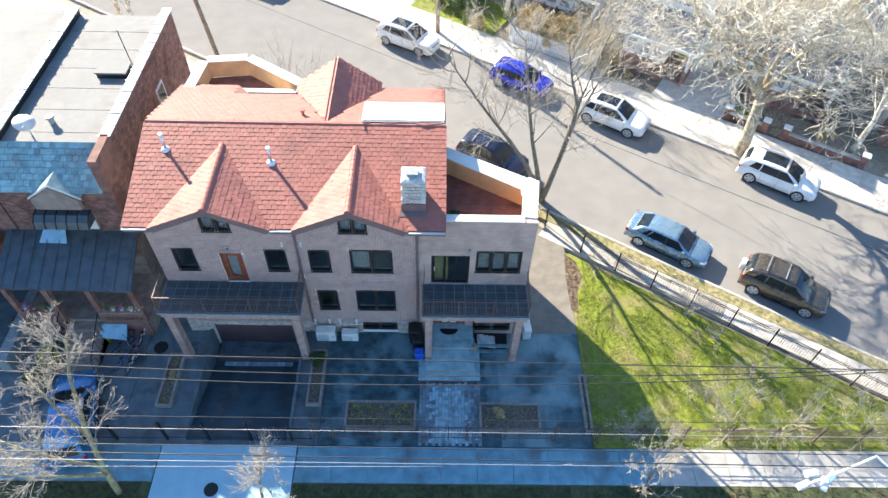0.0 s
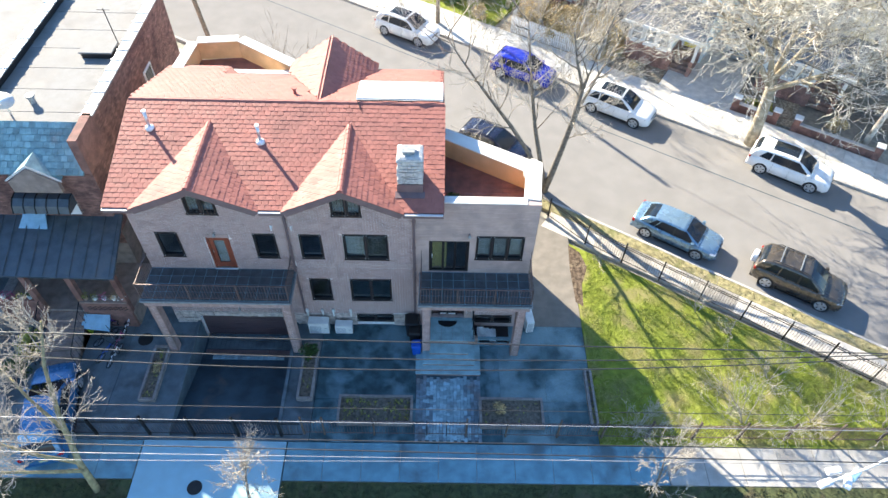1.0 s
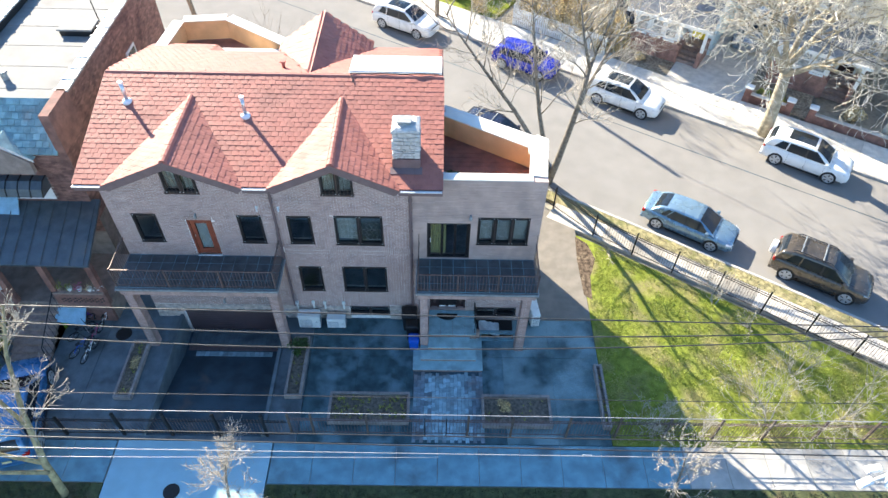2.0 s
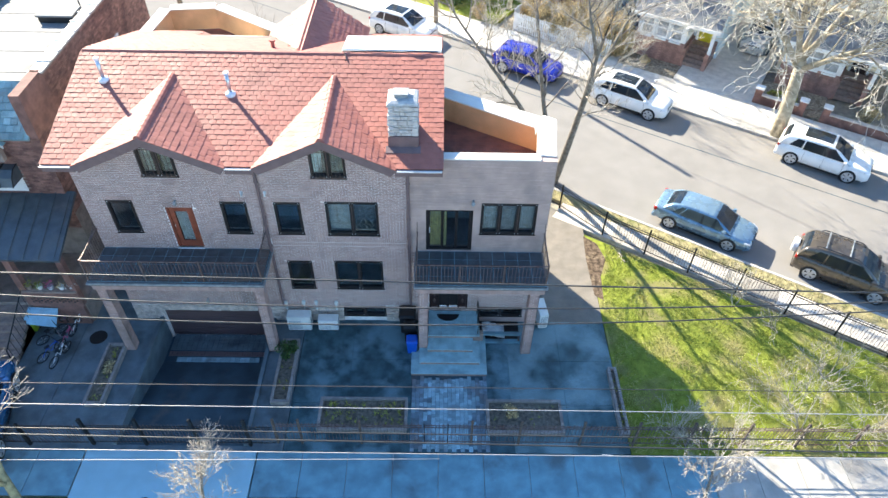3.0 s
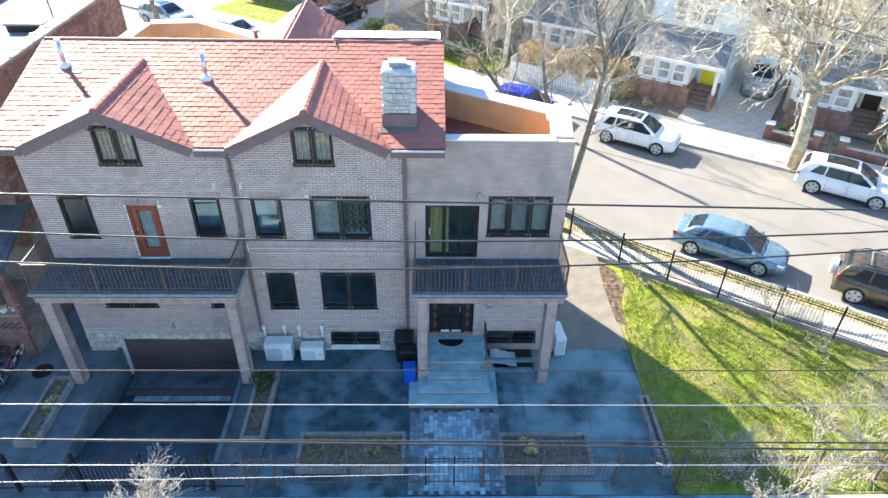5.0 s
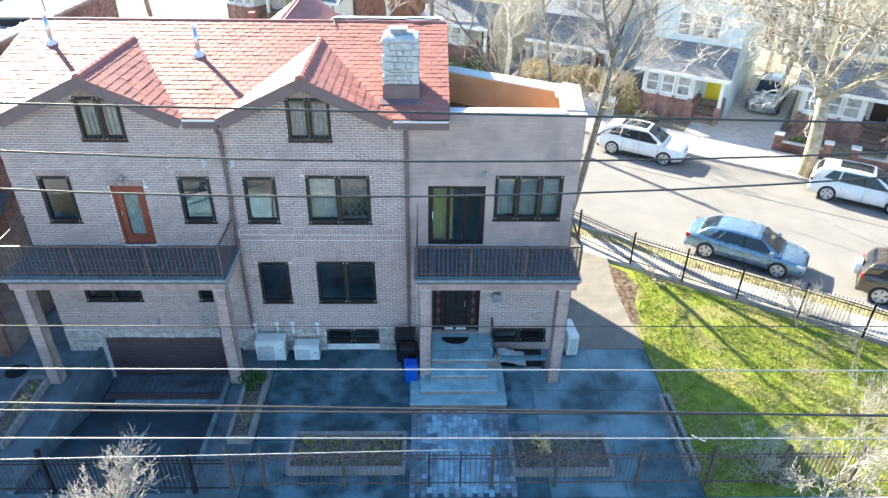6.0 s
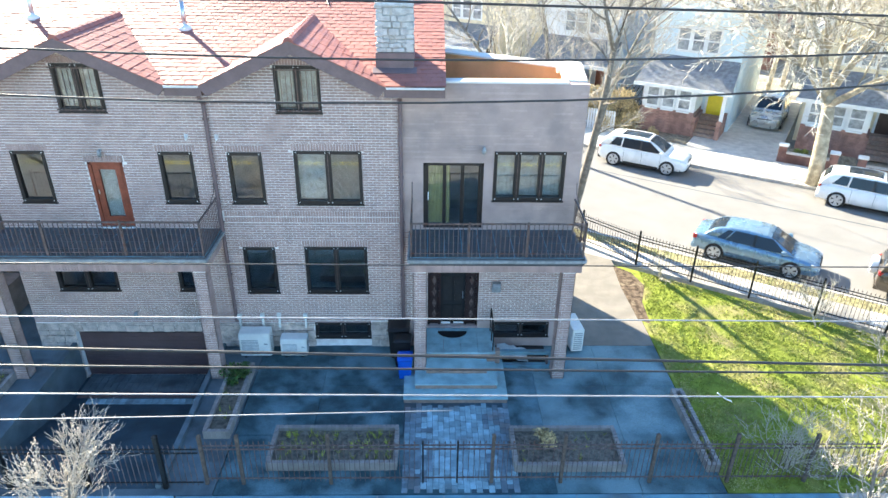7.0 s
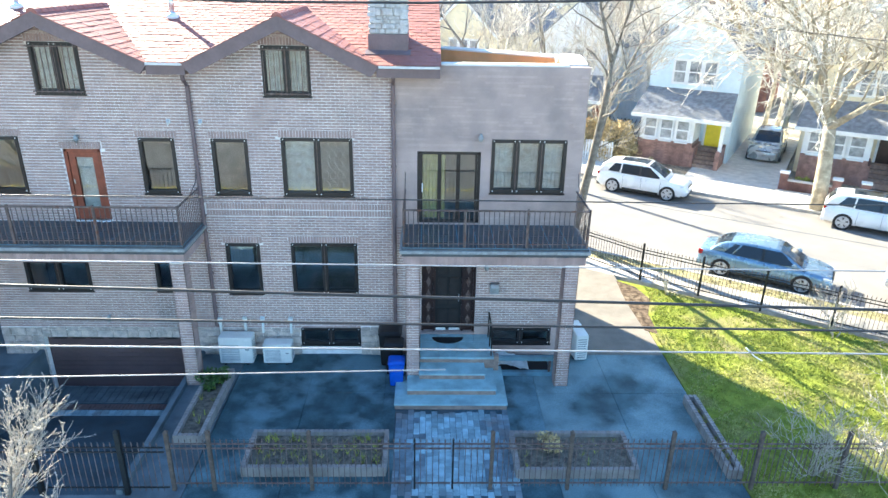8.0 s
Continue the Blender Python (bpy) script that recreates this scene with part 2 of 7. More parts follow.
    tarp=material("pale_blue_tarp", (0.30, 0.48, 0.60), 0.5, scale=3, grain=20, vary=0.12, bump=0.1),
    tarp_w=material("white_tarp", (0.62, 0.66, 0.66), 0.5, scale=3, grain=20, vary=0.2, bump=0.15),
)
M["garden_earth"] = material("garden_earth", (0.125, 0.092, 0.066), 1.0, spec=0.05, scale=6, grain=35, vary=0.5, bump=0.6, second=(0.24, 0.19, 0.13), amount=0.25, stain=3)
# paler court slabs, tinted with the same shade blue
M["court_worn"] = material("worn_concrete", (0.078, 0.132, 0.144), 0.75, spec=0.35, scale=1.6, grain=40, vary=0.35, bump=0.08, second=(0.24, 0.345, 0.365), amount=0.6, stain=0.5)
M["near_walk"] = material("old_walk_concrete", (0.43, 0.395, 0.345), 0.95, spec=0.1, piece=0.32, scale=2.5, grain=70, vary=0.14, bump=0.08, second=(0.33, 0.30, 0.26), amount=0.2, stain=0.7)
M["kerb_brick"] = material("weathered_kerb_brick", (0.30, 0.265, 0.245), 0.9, scale=3, grain=60, vary=0.15, bump=0.2, piece=0.1)
M["litter"] = material("leaf_litter", (0.30, 0.255, 0.19), 1.0, spec=0.05, scale=7, grain=40, vary=0.4, bump=0.5, second=(0.18, 0.14, 0.10), amount=0.3, stain=2)
M["blind_glass"] = material("curtained_glass", (0.36, 0.37, 0.37), 0.12, scale=3, grain=20, vary=0.3, bump=0, second=(0.12, 0.13, 0.14), amount=0.35, stain=1.1, spec=0.6)
M["pane"] = glass("window_glass", (0.86, 0.89, 0.89))
M["porch_brick"] = material("porch_brick", (0.33, 0.19, 0.15), 0.9, scale=3, grain=60, vary=0.25, bump=0.4, island=0.25, second=(0.26, 0.17, 0.15), amount=0.3, stain=0.6)
# sunlit counterpart of the shade-blue front pavement
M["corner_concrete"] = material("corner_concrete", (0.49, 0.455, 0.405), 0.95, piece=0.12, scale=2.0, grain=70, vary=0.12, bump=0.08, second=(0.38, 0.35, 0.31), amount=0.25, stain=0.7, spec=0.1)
# dark blue-grey base holds the shade of the yard and ramp walls
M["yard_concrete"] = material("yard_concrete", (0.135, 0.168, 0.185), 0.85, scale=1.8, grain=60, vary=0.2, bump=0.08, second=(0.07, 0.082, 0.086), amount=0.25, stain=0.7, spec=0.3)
M["twig_grey"] = material("grey_twig", (0.50, 0.44, 0.36), 0.9, scale=8, grain=40, vary=0.2, bump=0.2)
M["trunk_tan"] = material("tan_plane_trunk", (0.42, 0.36, 0.26), 0.9, scale=4, grain=30, vary=0.25, bump=0.5, second=(0.27, 0.23, 0.16), amount=0.35, stain=3)
M["post_tan"] = material("weathered_fence_post", (0.115, 0.085, 0.068), 0.8, scale=10, grain=60, vary=0.3, bump=0.1)
M["yellow_curtain"] = material("yellow_curtain", (0.50, 0.44, 0.18), 0.9, scale=6, grain=40, vary=0.15, bump=0.1)


# ---- building helpers ----
class Mesh:
    """Collects faces for one mesh."""

    def __init__(self):
        self.v, self.f = [], []

    def poly(self, pts):
        k = len(self.v)
        self.v += [tuple(p) for p in pts]
        self.f.append(tuple(range(k, k + len(pts))))
        return self

    def box(self, x0, x1, y0, y1, z0, z1, turn=None):
        k = len(self.v)
        c = [(x, y, z) for z in (z0, z1) for x, y in ((x0, y0), (x1, y0), (x1, y1), (x0, y1))]
        self.v += [tuple(turn @ Vector(p)) for p in c] if turn is not None else c
        self.f += [tuple(k + i for i in q) for q in ((3, 2, 1, 0), (4, 5, 6, 7), (0, 1, 5, 4), (1, 2, 6, 5), (2, 3, 7, 6), (3, 0, 4, 7))]
        return self

    def slab(self, outline, z0, z1):
        """An upright prism over an outline that runs anticlockwise; z1 may be a function of x, y."""
        n, k = len(outline), len(self.v)
        self.v += [(x, y, z0) for x, y in outline] + [(x, y, z1(x, y) if callable(z1) else z1) for x, y in outline]
        self.f.append(tuple(k + i for i in reversed(range(n))))
        self.f.append(tuple(k + n + i for i in range(n)))
        self.f += [(k + i, k + (i + 1) % n, k + n + (i + 1) % n, k + n + i) for i in range(n)]
        return self

    def plate(self, pts, thick):
        """A flat sheet with thickness below (against its normal)."""
        p = [Vector(q) for q in pts]
        nrm = (p[1] - p[0]).cross(p[2] - p[0]).normalized() * thick
        n, k = len(p), len(self.v)
        self.v += [tuple(q) for q in p] + [tuple(q - nrm) for q in p]
        self.f.append(tuple(k + i for i in range(n)))
        self.f.append(tuple(k + n + i for i in reversed(range(n))))
        self.f += [(k + i, k + n + i, k + n + (i + 1) % n, k + (i + 1) % n) for i in range(n)]
        return self

    def tube(self, a, b, ra, rb=None, sides=8, caps=True):
        a, b = Vector(a), Vector(b)
        rb = ra if rb is None else rb
        d = (b - a).normalized()
        u = d.cross(Vector((0, 0, 1)) if abs(d.z) < 0.9 else Vector((1, 0, 0))).normalized()
        w = d.cross(u)
        k = len(self.v)
        for p, r in ((a, ra), (b, rb)):
            for i in range(sides):
                t = 2 * math.pi * i / sides
                self.v.append(tuple(p + (u * math.cos(t) + w * math.sin(t)) * r))
        self.f += [(k + i, k + sides + i, k + sides + (i + 1) % sides, k + (i + 1) % sides) for i in range(sides)]
        if caps:
            self.f.append(tuple(k + i for i in range(sides)))
            self.f.append(tuple(k + sides + i for i in reversed(range(sides))))
        return self

    def chain(self, pts, radii, sides=6):
        """A bent tube through points."""
        pts = [Vector(p) for p in pts]
        k0 = len(self.v)
        for j, p in enumerate(pts):
            d = (pts[min(j + 1, len(pts) - 1)] - pts[max(j - 1, 0)]).normalized()
            u = d.cross(Vector((0.1, 0.2, 1)) if abs(d.z) < 0.95 else Vector((1, 0, 0))).normalized()
            w = d.cross(u)
            r = radii[j] if isinstance(radii, (list, tuple)) else radii
            for i in range(sides):
                t = 2 * math.pi * i / sides
                self.v.append(tuple(p + (u * math.cos(t) + w * math.sin(t)) * r))
        for j in range(len(pts) - 1):
            a, b = k0 + j * sides, k0 + (j + 1) * sides
            self.f += [(a + i, b + i, b + (i + 1) % sides, a + (i + 1) % sides) for i in range(sides)]
        self.f.append(tuple(k0 + i for i in range(sides)))
        self.f.append(tuple(k0 + (len(pts) - 1) * sides + i for i in reversed(range(sides))))
        return self

    def loft(self, rings, closed=True, caps=True):
        k, n = len(self.v), len(rings[0])
        for r in rings:
            self.v += [tuple(p) for p in r]
        for j in range(len(rings) - 1):
            for i in range(n if closed else n - 1):
                a, b = k + j * n, k + (j + 1) * n
                self.f.append((a + i, a + (i + 1) % n, b + (i + 1) % n, b + i))
        if caps:
            self.f.append(tuple(k + i for i in reversed(range(n))))
            self.f.append(tuple(k + (len(rings) - 1) * n + i for i in range(n)))
        return self

    def mesh(self, name, smooth=False, bevel=0.0):
        me = bpy.data.meshes.new(name)
        me.from_pydata(self.v, [], self.f)
        bm = bmesh.new()
        bm.from_mesh(me)
        if bevel:
            bmesh.ops.remove_doubles(bm, verts=bm.verts, dist=0.0005)
            bmesh.ops.bevel(bm, geom=[e for e in bm.edges if len(e.link_faces) == 2 and e.calc_face_angle(0) > 0.5], offset=bevel, segments=2, affect="EDGES", clamp_overlap=True)
        if len(bm.faces) < 60000:
            bmesh.ops.recalc_face_normals(bm, faces=bm.faces)
        bm.to_mesh(me)
        bm.free()
        if smooth:
            for p in me.polygons:
                p.use_smooth = True
        return me


def part(name, m, mat, parent=None, label="", smooth=False, bevel=0.0, at=None):
    """Links a Mesh (or ready mesh data) as one object, under a thing or a part."""
    me = m.mesh(name, smooth, bevel) if isinstance(m, Mesh) else m
    if not me.materials:
        me.materials.append(M[mat])
    ob = new(name, me)
    if parent is not None:
        ob.parent = parent
    if at is not None:
        ob.matrix_local = at
    if label:
        ob["label"] = label
    return ob


def thing(name, label, category, group="", kind="", at=None):
    ob = new(name)
    ob.empty_display_size = 0.2
    if at is not None:
        ob.matrix_basis = at
    return tagged(ob, label, category, group, kind)


def structure(name, m, mat, label="", bevel=0.0):
    return tagged(part(name, m, mat, bevel=bevel), label, kind="structure")


# The street runs at 32 degrees to the house: u along it, n across it.
UX, UY = math.cos(radians(-32)), math.sin(radians(-32))
def S(u, n):
    return (UX * u - UY * n, UY * u + UX * n)
def strip(u0, u1, n0, n1):
    return [S(u0, n0), S(u1, n0), S(u1, n1), S(u0, n1)]

# ---- ground, streets, lawn and court ----
RX0, RX1, RY0, RY1 = -9.1, -4.65, -5.75, 0.3      # the sunken garage ramp
g = Mesh()
xs, ys = [-700, RX0 - 0.15, RX1 + 0.15, 700], [-400, RY0, RY1, 1200]
for i in range(3):
    for j in range(3):
        if (i, j) != (1, 1):
            g.poly([(xs[i], ys[j], -0.2), (xs[i + 1], ys[j], -0.2), (xs[i + 1], ys[j + 1], -0.2), (xs[i], ys[j + 1], -0.2)])
structure("ground", g, "far_ground", "wide bare ground reaching to the horizon")
structure("road", Mesh().slab(strip(-140, 150, 11.65, 22.4), -0.3, -0.13), "asphalt", "sunlit grey asphalt street")
structure("front_road", Mesh().box(-120, 24, -26, -11.4, -0.3, -0.13), "asphalt", "asphalt street before the houses")
structure("tar_seam", Mesh().slab(strip(-30, 40, 19.1, 19.16), -0.14, -0.127), "dark_asphalt", "dark tar seam along the asphalt")
for y in (-16.62, -16.36):
    structure("road_line", Mesh().box(-90, 23, y - 0.055, y + 0.055, -0.14, -0.126), "yellow", "yellow centre line of the front street")
# kerbs
for nm, a, b in (("kerb_near", 11.5, 11.68), ("kerb_far", 22.37, 22.55)):
    structure(nm, Mesh().slab(strip(-140, 150, a, b), -0.3, 0.015), "kerb", "pale stone kerb along the street", bevel=0.02)
structure("kerb_front", Mesh().box(-120, 24, -11.45, -11.27, -0.3, 0.015), "kerb", "stone kerb", bevel=0.02)


def paving(name, label, mat, cells, z=0.0, bed="kerb", gap=0.012, gone=lambda x, y: False):
    """A pavement: a bed with separate slabs on it. Cells are outlines of four corners."""
    bed_m = Mesh()
    for c in cells:
        bed_m.slab(c, -0.3, z - 0.03)
    base = structure(name, bed_m, bed, label)
    for c in cells:
        mx, my = sum(p[0] for p in c) / 4, sum(p[1] for p in c) / 4
        out = []
        for x, y in c:
            d = math.hypot(mx - x, my - y)
            out.append((x + (mx - x) / d * gap * 1.4, y + (my - y) / d * gap * 1.4))
        part("slab", Mesh().slab(out, z - 0.06, z + random.uniform(-0.006, 0.006)), mat, base)
    return base


def grid_cells(u0, u1, n0, n1, nu, nn, frame_of=lambda a, b: (a, b)):
    du, dn = (u1 - u0) / nu, (n1 - n0) / nn
    return [[frame_of(u0 + i * du, n0 + j * dn), frame_of(u0 + (i + 1) * du, n0 + j * dn), frame_of(u0 + (i + 1) * du, n0 + (j + 1) * dn), frame_of(u0 + i * du, n0 + (j + 1) * dn)] for i in range(nu) for j in range(nn)]


paving("pavement_far", "sun-bleached concrete pavement across the street", "concrete", grid_cells(-30, 36, 22.55, 25.5, 36, 2, S))
structure("pavement_far_end", Mesh().slab(strip(-140, -30.02, 22.55, 25.5), -0.3, 0.0), "concrete", "concrete pavement")
paving("pavement_near", "narrow concrete pavement along the iron fence", "near_walk", grid_cells(3.0, 30, 9.6, 10.85, 18, 1, S))
structure("verge", Mesh().slab(strip(-2.5, 60, 10.87, 11.5), -0.3, 0.0), "dry_grass", "strip of dry grass along the kerb")
# one pavement in two colours: shade blue here, sunlit beige at the corner
paving("pavement_front", "concrete pavement before the front fence, coloured with shade blue", "shade_walk", grid_cells(-4.1, 11.65, -7.62, -5.97, 10, 1) + grid_cells(-32, -10.1, -7.62, -5.97, 14, 1))
paving("pavement_corner", "same concrete pavement before the lawn, in its sunlit colour", "corner_concrete", grid_cells(11.67, 28.9, -7.62, -5.97, 11, 1))
structure("driveway_apron", Mesh().box(-10.05, -4.15, -11.27, -5.97, -0.3, 0.004), "apron", "pale new concrete driveway apron, tinted with shade blue")
structure("manhole", Mesh().tube((-7.5, -7.95, -0.1), (-7.5, -7.95, 0.016), 0.30, sides=24), "black_iron", "round iron cover in the driveway")
structure("verge_front", Mesh().box(-4.1, 28.9, -11.27, -7.64, -0.3, -0.01).box(-32, -10.1, -11.27, -7.64, -0.3, -0.01), "shade_grass", "grass strip coloured dark for the shade")
LAWN = [(9.02, -5.95), (27.0, -5.95), (9.02, 5.3)]
structure("lawn", Mesh().slab(LAWN, -0.3, 0.0), "turf", "sunlit lawn of patchy spring grass")
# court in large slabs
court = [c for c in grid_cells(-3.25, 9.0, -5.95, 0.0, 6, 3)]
paving("court", "dark stained concrete forecourt, tinted with shade blue", "court", [c for c in court if c[0][0] < 4.8], z=-0.002, bed="court", gap=0.006)
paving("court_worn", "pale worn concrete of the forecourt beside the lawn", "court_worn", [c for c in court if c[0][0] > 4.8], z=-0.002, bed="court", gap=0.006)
structure("side_path", Mesh().slab([(6.0, 0.01), (9.0, 0.01), (9.0, 5.7), (7.6, 7.3), (3.0, 10.2), (2.3, 9.0), (2.3, 4.4), (6.1, 2.2)], -0.3, -0.004), "path", "beige concrete path beside the house")
structure("soil_strip", Mesh().slab([(8.9, 1.5), (9.25, 1.2), (9.35, 2.6), (9.75, 3.7), (9.5, 4.7), (8.95, 5.2), (8.85, 3.6)], -0.3, 0.006), "garden_earth", "strip of bare soil and leaf litter beside the path")
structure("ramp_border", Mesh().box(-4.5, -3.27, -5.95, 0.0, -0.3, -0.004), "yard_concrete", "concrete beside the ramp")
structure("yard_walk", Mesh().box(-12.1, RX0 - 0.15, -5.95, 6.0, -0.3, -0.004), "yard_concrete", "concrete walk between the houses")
structure("neighbour_yard", Mesh().box(-34.0, -12.12, -5.95, 3.0, -0.3, -0.006), "yard_concrete", "concrete yard coloured dark for the shade")
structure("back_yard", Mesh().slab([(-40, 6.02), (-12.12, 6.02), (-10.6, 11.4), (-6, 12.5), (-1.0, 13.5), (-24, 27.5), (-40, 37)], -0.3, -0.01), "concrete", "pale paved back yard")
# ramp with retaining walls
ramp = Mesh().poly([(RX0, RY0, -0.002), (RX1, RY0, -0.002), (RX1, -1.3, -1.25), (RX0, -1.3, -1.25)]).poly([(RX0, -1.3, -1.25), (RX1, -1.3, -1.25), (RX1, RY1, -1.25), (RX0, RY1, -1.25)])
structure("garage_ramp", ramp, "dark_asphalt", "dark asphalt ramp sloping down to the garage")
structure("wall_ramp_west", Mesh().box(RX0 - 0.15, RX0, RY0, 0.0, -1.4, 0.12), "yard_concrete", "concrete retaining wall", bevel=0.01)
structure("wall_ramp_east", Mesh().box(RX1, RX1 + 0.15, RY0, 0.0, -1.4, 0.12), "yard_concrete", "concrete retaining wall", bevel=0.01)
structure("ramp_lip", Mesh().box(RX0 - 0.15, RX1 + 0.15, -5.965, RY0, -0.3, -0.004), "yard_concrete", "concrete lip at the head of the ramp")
drain = thing("drain_grate", "black iron drain grate across the foot of the ramp", "grate")
part("frame", Mesh().box(RX0 + 0.1, RX1 - 0.1, -1.02, -0.78, -1.3, -1.235), "fascia", drain)
for i in range(40):
    part("bar", Mesh().box(RX0 + 0.2 + i * 0.104, RX0 + 0.235 + i * 0.104, -1.01, -0.79, -1.24, -1.225), "iron", drain)
sill = thing("ramp_sill", "row of pale bricks laid across the ramp", "brick row")
for i in range(20):
    part("brick", Mesh().box(RX0 + 0.1 + i * 0.213, RX0 + 0.3 + i * 0.213, -0.72, -0.3, -1.3, -1.225), "yard_concrete", sill, bevel=0.008)
for j in range(2):
    for i in range(20):
        part("brick", Mesh().box(RX0 + 0.1 + i * 0.213, RX0 + 0.3 + i * 0.213, -0.29 + j * 0.21, -0.09 + j * 0.21, -1.3, -1.225), "yard_concrete", sill, bevel=0.008)
for i in range(17):
    part("brick", Mesh().box(RX0 + 0.5 + i * 0.2, RX0 + 0.69 + i * 0.2, -1.32, -1.08, -1.3, -1.22), "paver", sill, bevel=0.008)
# paved path from gate to steps
pp = structure("paver_path", Mesh().box(1.15, 4.02, -5.93, -2.7, -0.3, 0.0), "dark_asphalt", "path of grey rectangular pavers, tinted with shade blue")
rng = random.Random(4)
# darker edge pavers carry the same shade blue
M["paver_dark"] = material("dark_paver", (0.19, 0.25, 0.29), 0.75, scale=5, grain=60, vary=0.2, bump=0.2, piece=0.3, second=(0.20, 0.19, 0.19), amount=0.3, stain=0.9)
pav = {}
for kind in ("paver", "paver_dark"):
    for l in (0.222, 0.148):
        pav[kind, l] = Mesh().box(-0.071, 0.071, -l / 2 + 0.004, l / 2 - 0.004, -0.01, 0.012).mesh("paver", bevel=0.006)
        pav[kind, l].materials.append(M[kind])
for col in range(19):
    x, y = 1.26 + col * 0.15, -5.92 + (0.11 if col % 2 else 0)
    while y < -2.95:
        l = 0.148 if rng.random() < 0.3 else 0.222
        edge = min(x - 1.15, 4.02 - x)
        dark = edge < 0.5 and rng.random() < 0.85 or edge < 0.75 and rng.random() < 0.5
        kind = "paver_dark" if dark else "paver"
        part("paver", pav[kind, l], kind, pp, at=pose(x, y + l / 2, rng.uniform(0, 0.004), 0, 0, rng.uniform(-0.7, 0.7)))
        y += l

# ---- the brick house ----
house = thing("brick_house", "large taupe brick house with a red clay tile roof", "house")
HX0, HX1, HR = -10.2, 2.15, 6.0
EAVE_Y, EAVE_Z, SLOPE, RIDGE_Y = -0.56, 8.32, 0.286, 4.27
RIDGE_Z = EAVE_Z + SLOPE * (RIDGE_Y - EAVE_Y)
GABLES = ((-7.2, 2.42), (-1.6, 2.3))
GZ = 9.42
def gable_z(x):
    """Height of the gable roofs over x, or low where there is none."""
    return max(GZ - abs(x - c) * (GZ - EAVE_Z) / hw for c, hw in GABLES)
def main_z(y):
    return EAVE_Z + SLOPE * (y - EAVE_Y)
WINDOWS = {  # x0, x1, z0, z1, leaves, look
    "gable_a": (-7.80, -6.60, 7.46, 8.70, 2, "net"), "gable_b": (-2.18, -1.0, 7.48, 8.70, 2, "net"),
    "upper_a": (-9.43, -8.52, 4.88, 6.37, 1, ""), "upper_b": (-5.5, -4.58, 4.88, 6.37, 1, ""), "upper_c": (-3.65, -2.72, 4.88, 6.37, 1, ""),
    "upper_d": (-1.86, -0.02, 4.86, 6.42, 2, "part"), "upper_e": (3.6, 5.57, 5.0, 6.44, 3, "full"),
    "lower_a": (-3.58, -2.65, 1.96, 3.48, 1, ""), "lower_b": (-1.8, 0.02, 1.96, 3.5, 2, ""),
    "over_a": (-9.13, -7.37, 2.02, 2.95, 2, ""), "over_b": (-5.58, -5.07, 2.02, 2.95, 1, ""),
    "cellar_a": (-1.68, 0.04, 0.32, 0.87, 2, "cellar"), "cellar_b": (3.78, 5.56, 0.38, 0.9, 2, "cellar")}
DOORS = {"balcony": (-7.47, -6.5, 4.12, 6.06), "slider": (1.66, 3.33, 4.12, 6.1), "front": (1.79, 3.33, 0.72, 3.1), "garage": (-9.06, -5.16, -1.25, 0.53)}
OPEN = [w[:4] for w in WINDOWS.values()] + list(DOORS.values())
STONE = [(-10.2, -9.06, -1.25, 0.86), (-9.06, -5.16, 0.53, 0.86), (-5.16, -1.68, -1.25, 0.86), (0.04, 0.75, -0.02, 0.9)]


def pierced(x0, x1, z0, z1, y0, y1):
    """A wall slab with the openings left out."""
    m = Mesh()
    cuts = [o for o in OPEN if o[0] < x1 and o[1] > x0 and o[2] < z1 and o[3] > z0]
    zs = sorted({z0, z1} | {z for o in cuts for z in o[2:4] if z0 < z < z1})
    for za, zb in zip(zs, zs[1:]):
        x = x0
        for o in sorted(o for o in cuts if o[2] < zb - 1e-4 and o[3] > za + 1e-4):
            if o[0] > x:
                m.box(x, o[0], y0, y1, za, zb)
            x = max(x, o[1])
        if x < x1:
            m.box(x, x1, y0, y1, za, zb)
    return m


wall = part("wall", pierced(HX0, 1.05, -1.3, 8.0, 0.0, 0.3), "mortar", house, "taupe brick front wall with pale mortar joints")
for c, hw in GABLES:
    x0, x1 = (-7.80, -6.60) if c < -5 else (-2.18, -1.0)
    t = lambda x: gable_z(x) - 0.06
    gm = Mesh()
    for pts in ([(c - hw, 8.0), (x0, 8.0), (x0, t(x0)), (c - hw, t(c - hw))], [(x1, 8.0), (c + hw, 8.0), (c + hw, t(c + hw)), (x1, t(x1))], [(x0, 8.70), (x1, 8.70), (x1, t(x1)), (c, t(c)), (x0, t(x0))]):
        gm.plate([(x, 0.0, z) for x, z in pts], 0.3)
    part("gable_wall", gm, "mortar", house)
wall_r = part("wall_coated", pierced(1.05, HR, -0.3, 8.28, 0.0, 0.3), "coated", house, "grey-brown coated brick wall of the side wing")
shell = Mesh().box(HX0, HX0 + 0.3, 0.3, 9.0, -1.3, 7.7)
shell.box(HX0, HX1, 8.7, 9.0, -0.3, 7.9)
shell.slab([(5.7, 0.3), (6.0, 0.3), (6.2, 2.35), (5.9, 2.4)], -0.3, 8.28)
shell.slab([(6.2, 2.35), (2.3, 4.5), (2.15, 4.2), (5.95, 2.05)], -0.3, 8.28)
shell.box(1.9, HX1, 4.4, 9.0, -0.3, 8.0)
part("side_wall", shell, "render_w", house, "side and back walls in pale render")
# unseen floors and a partition inside, added so that rooms stay dark
rooms = Mesh()
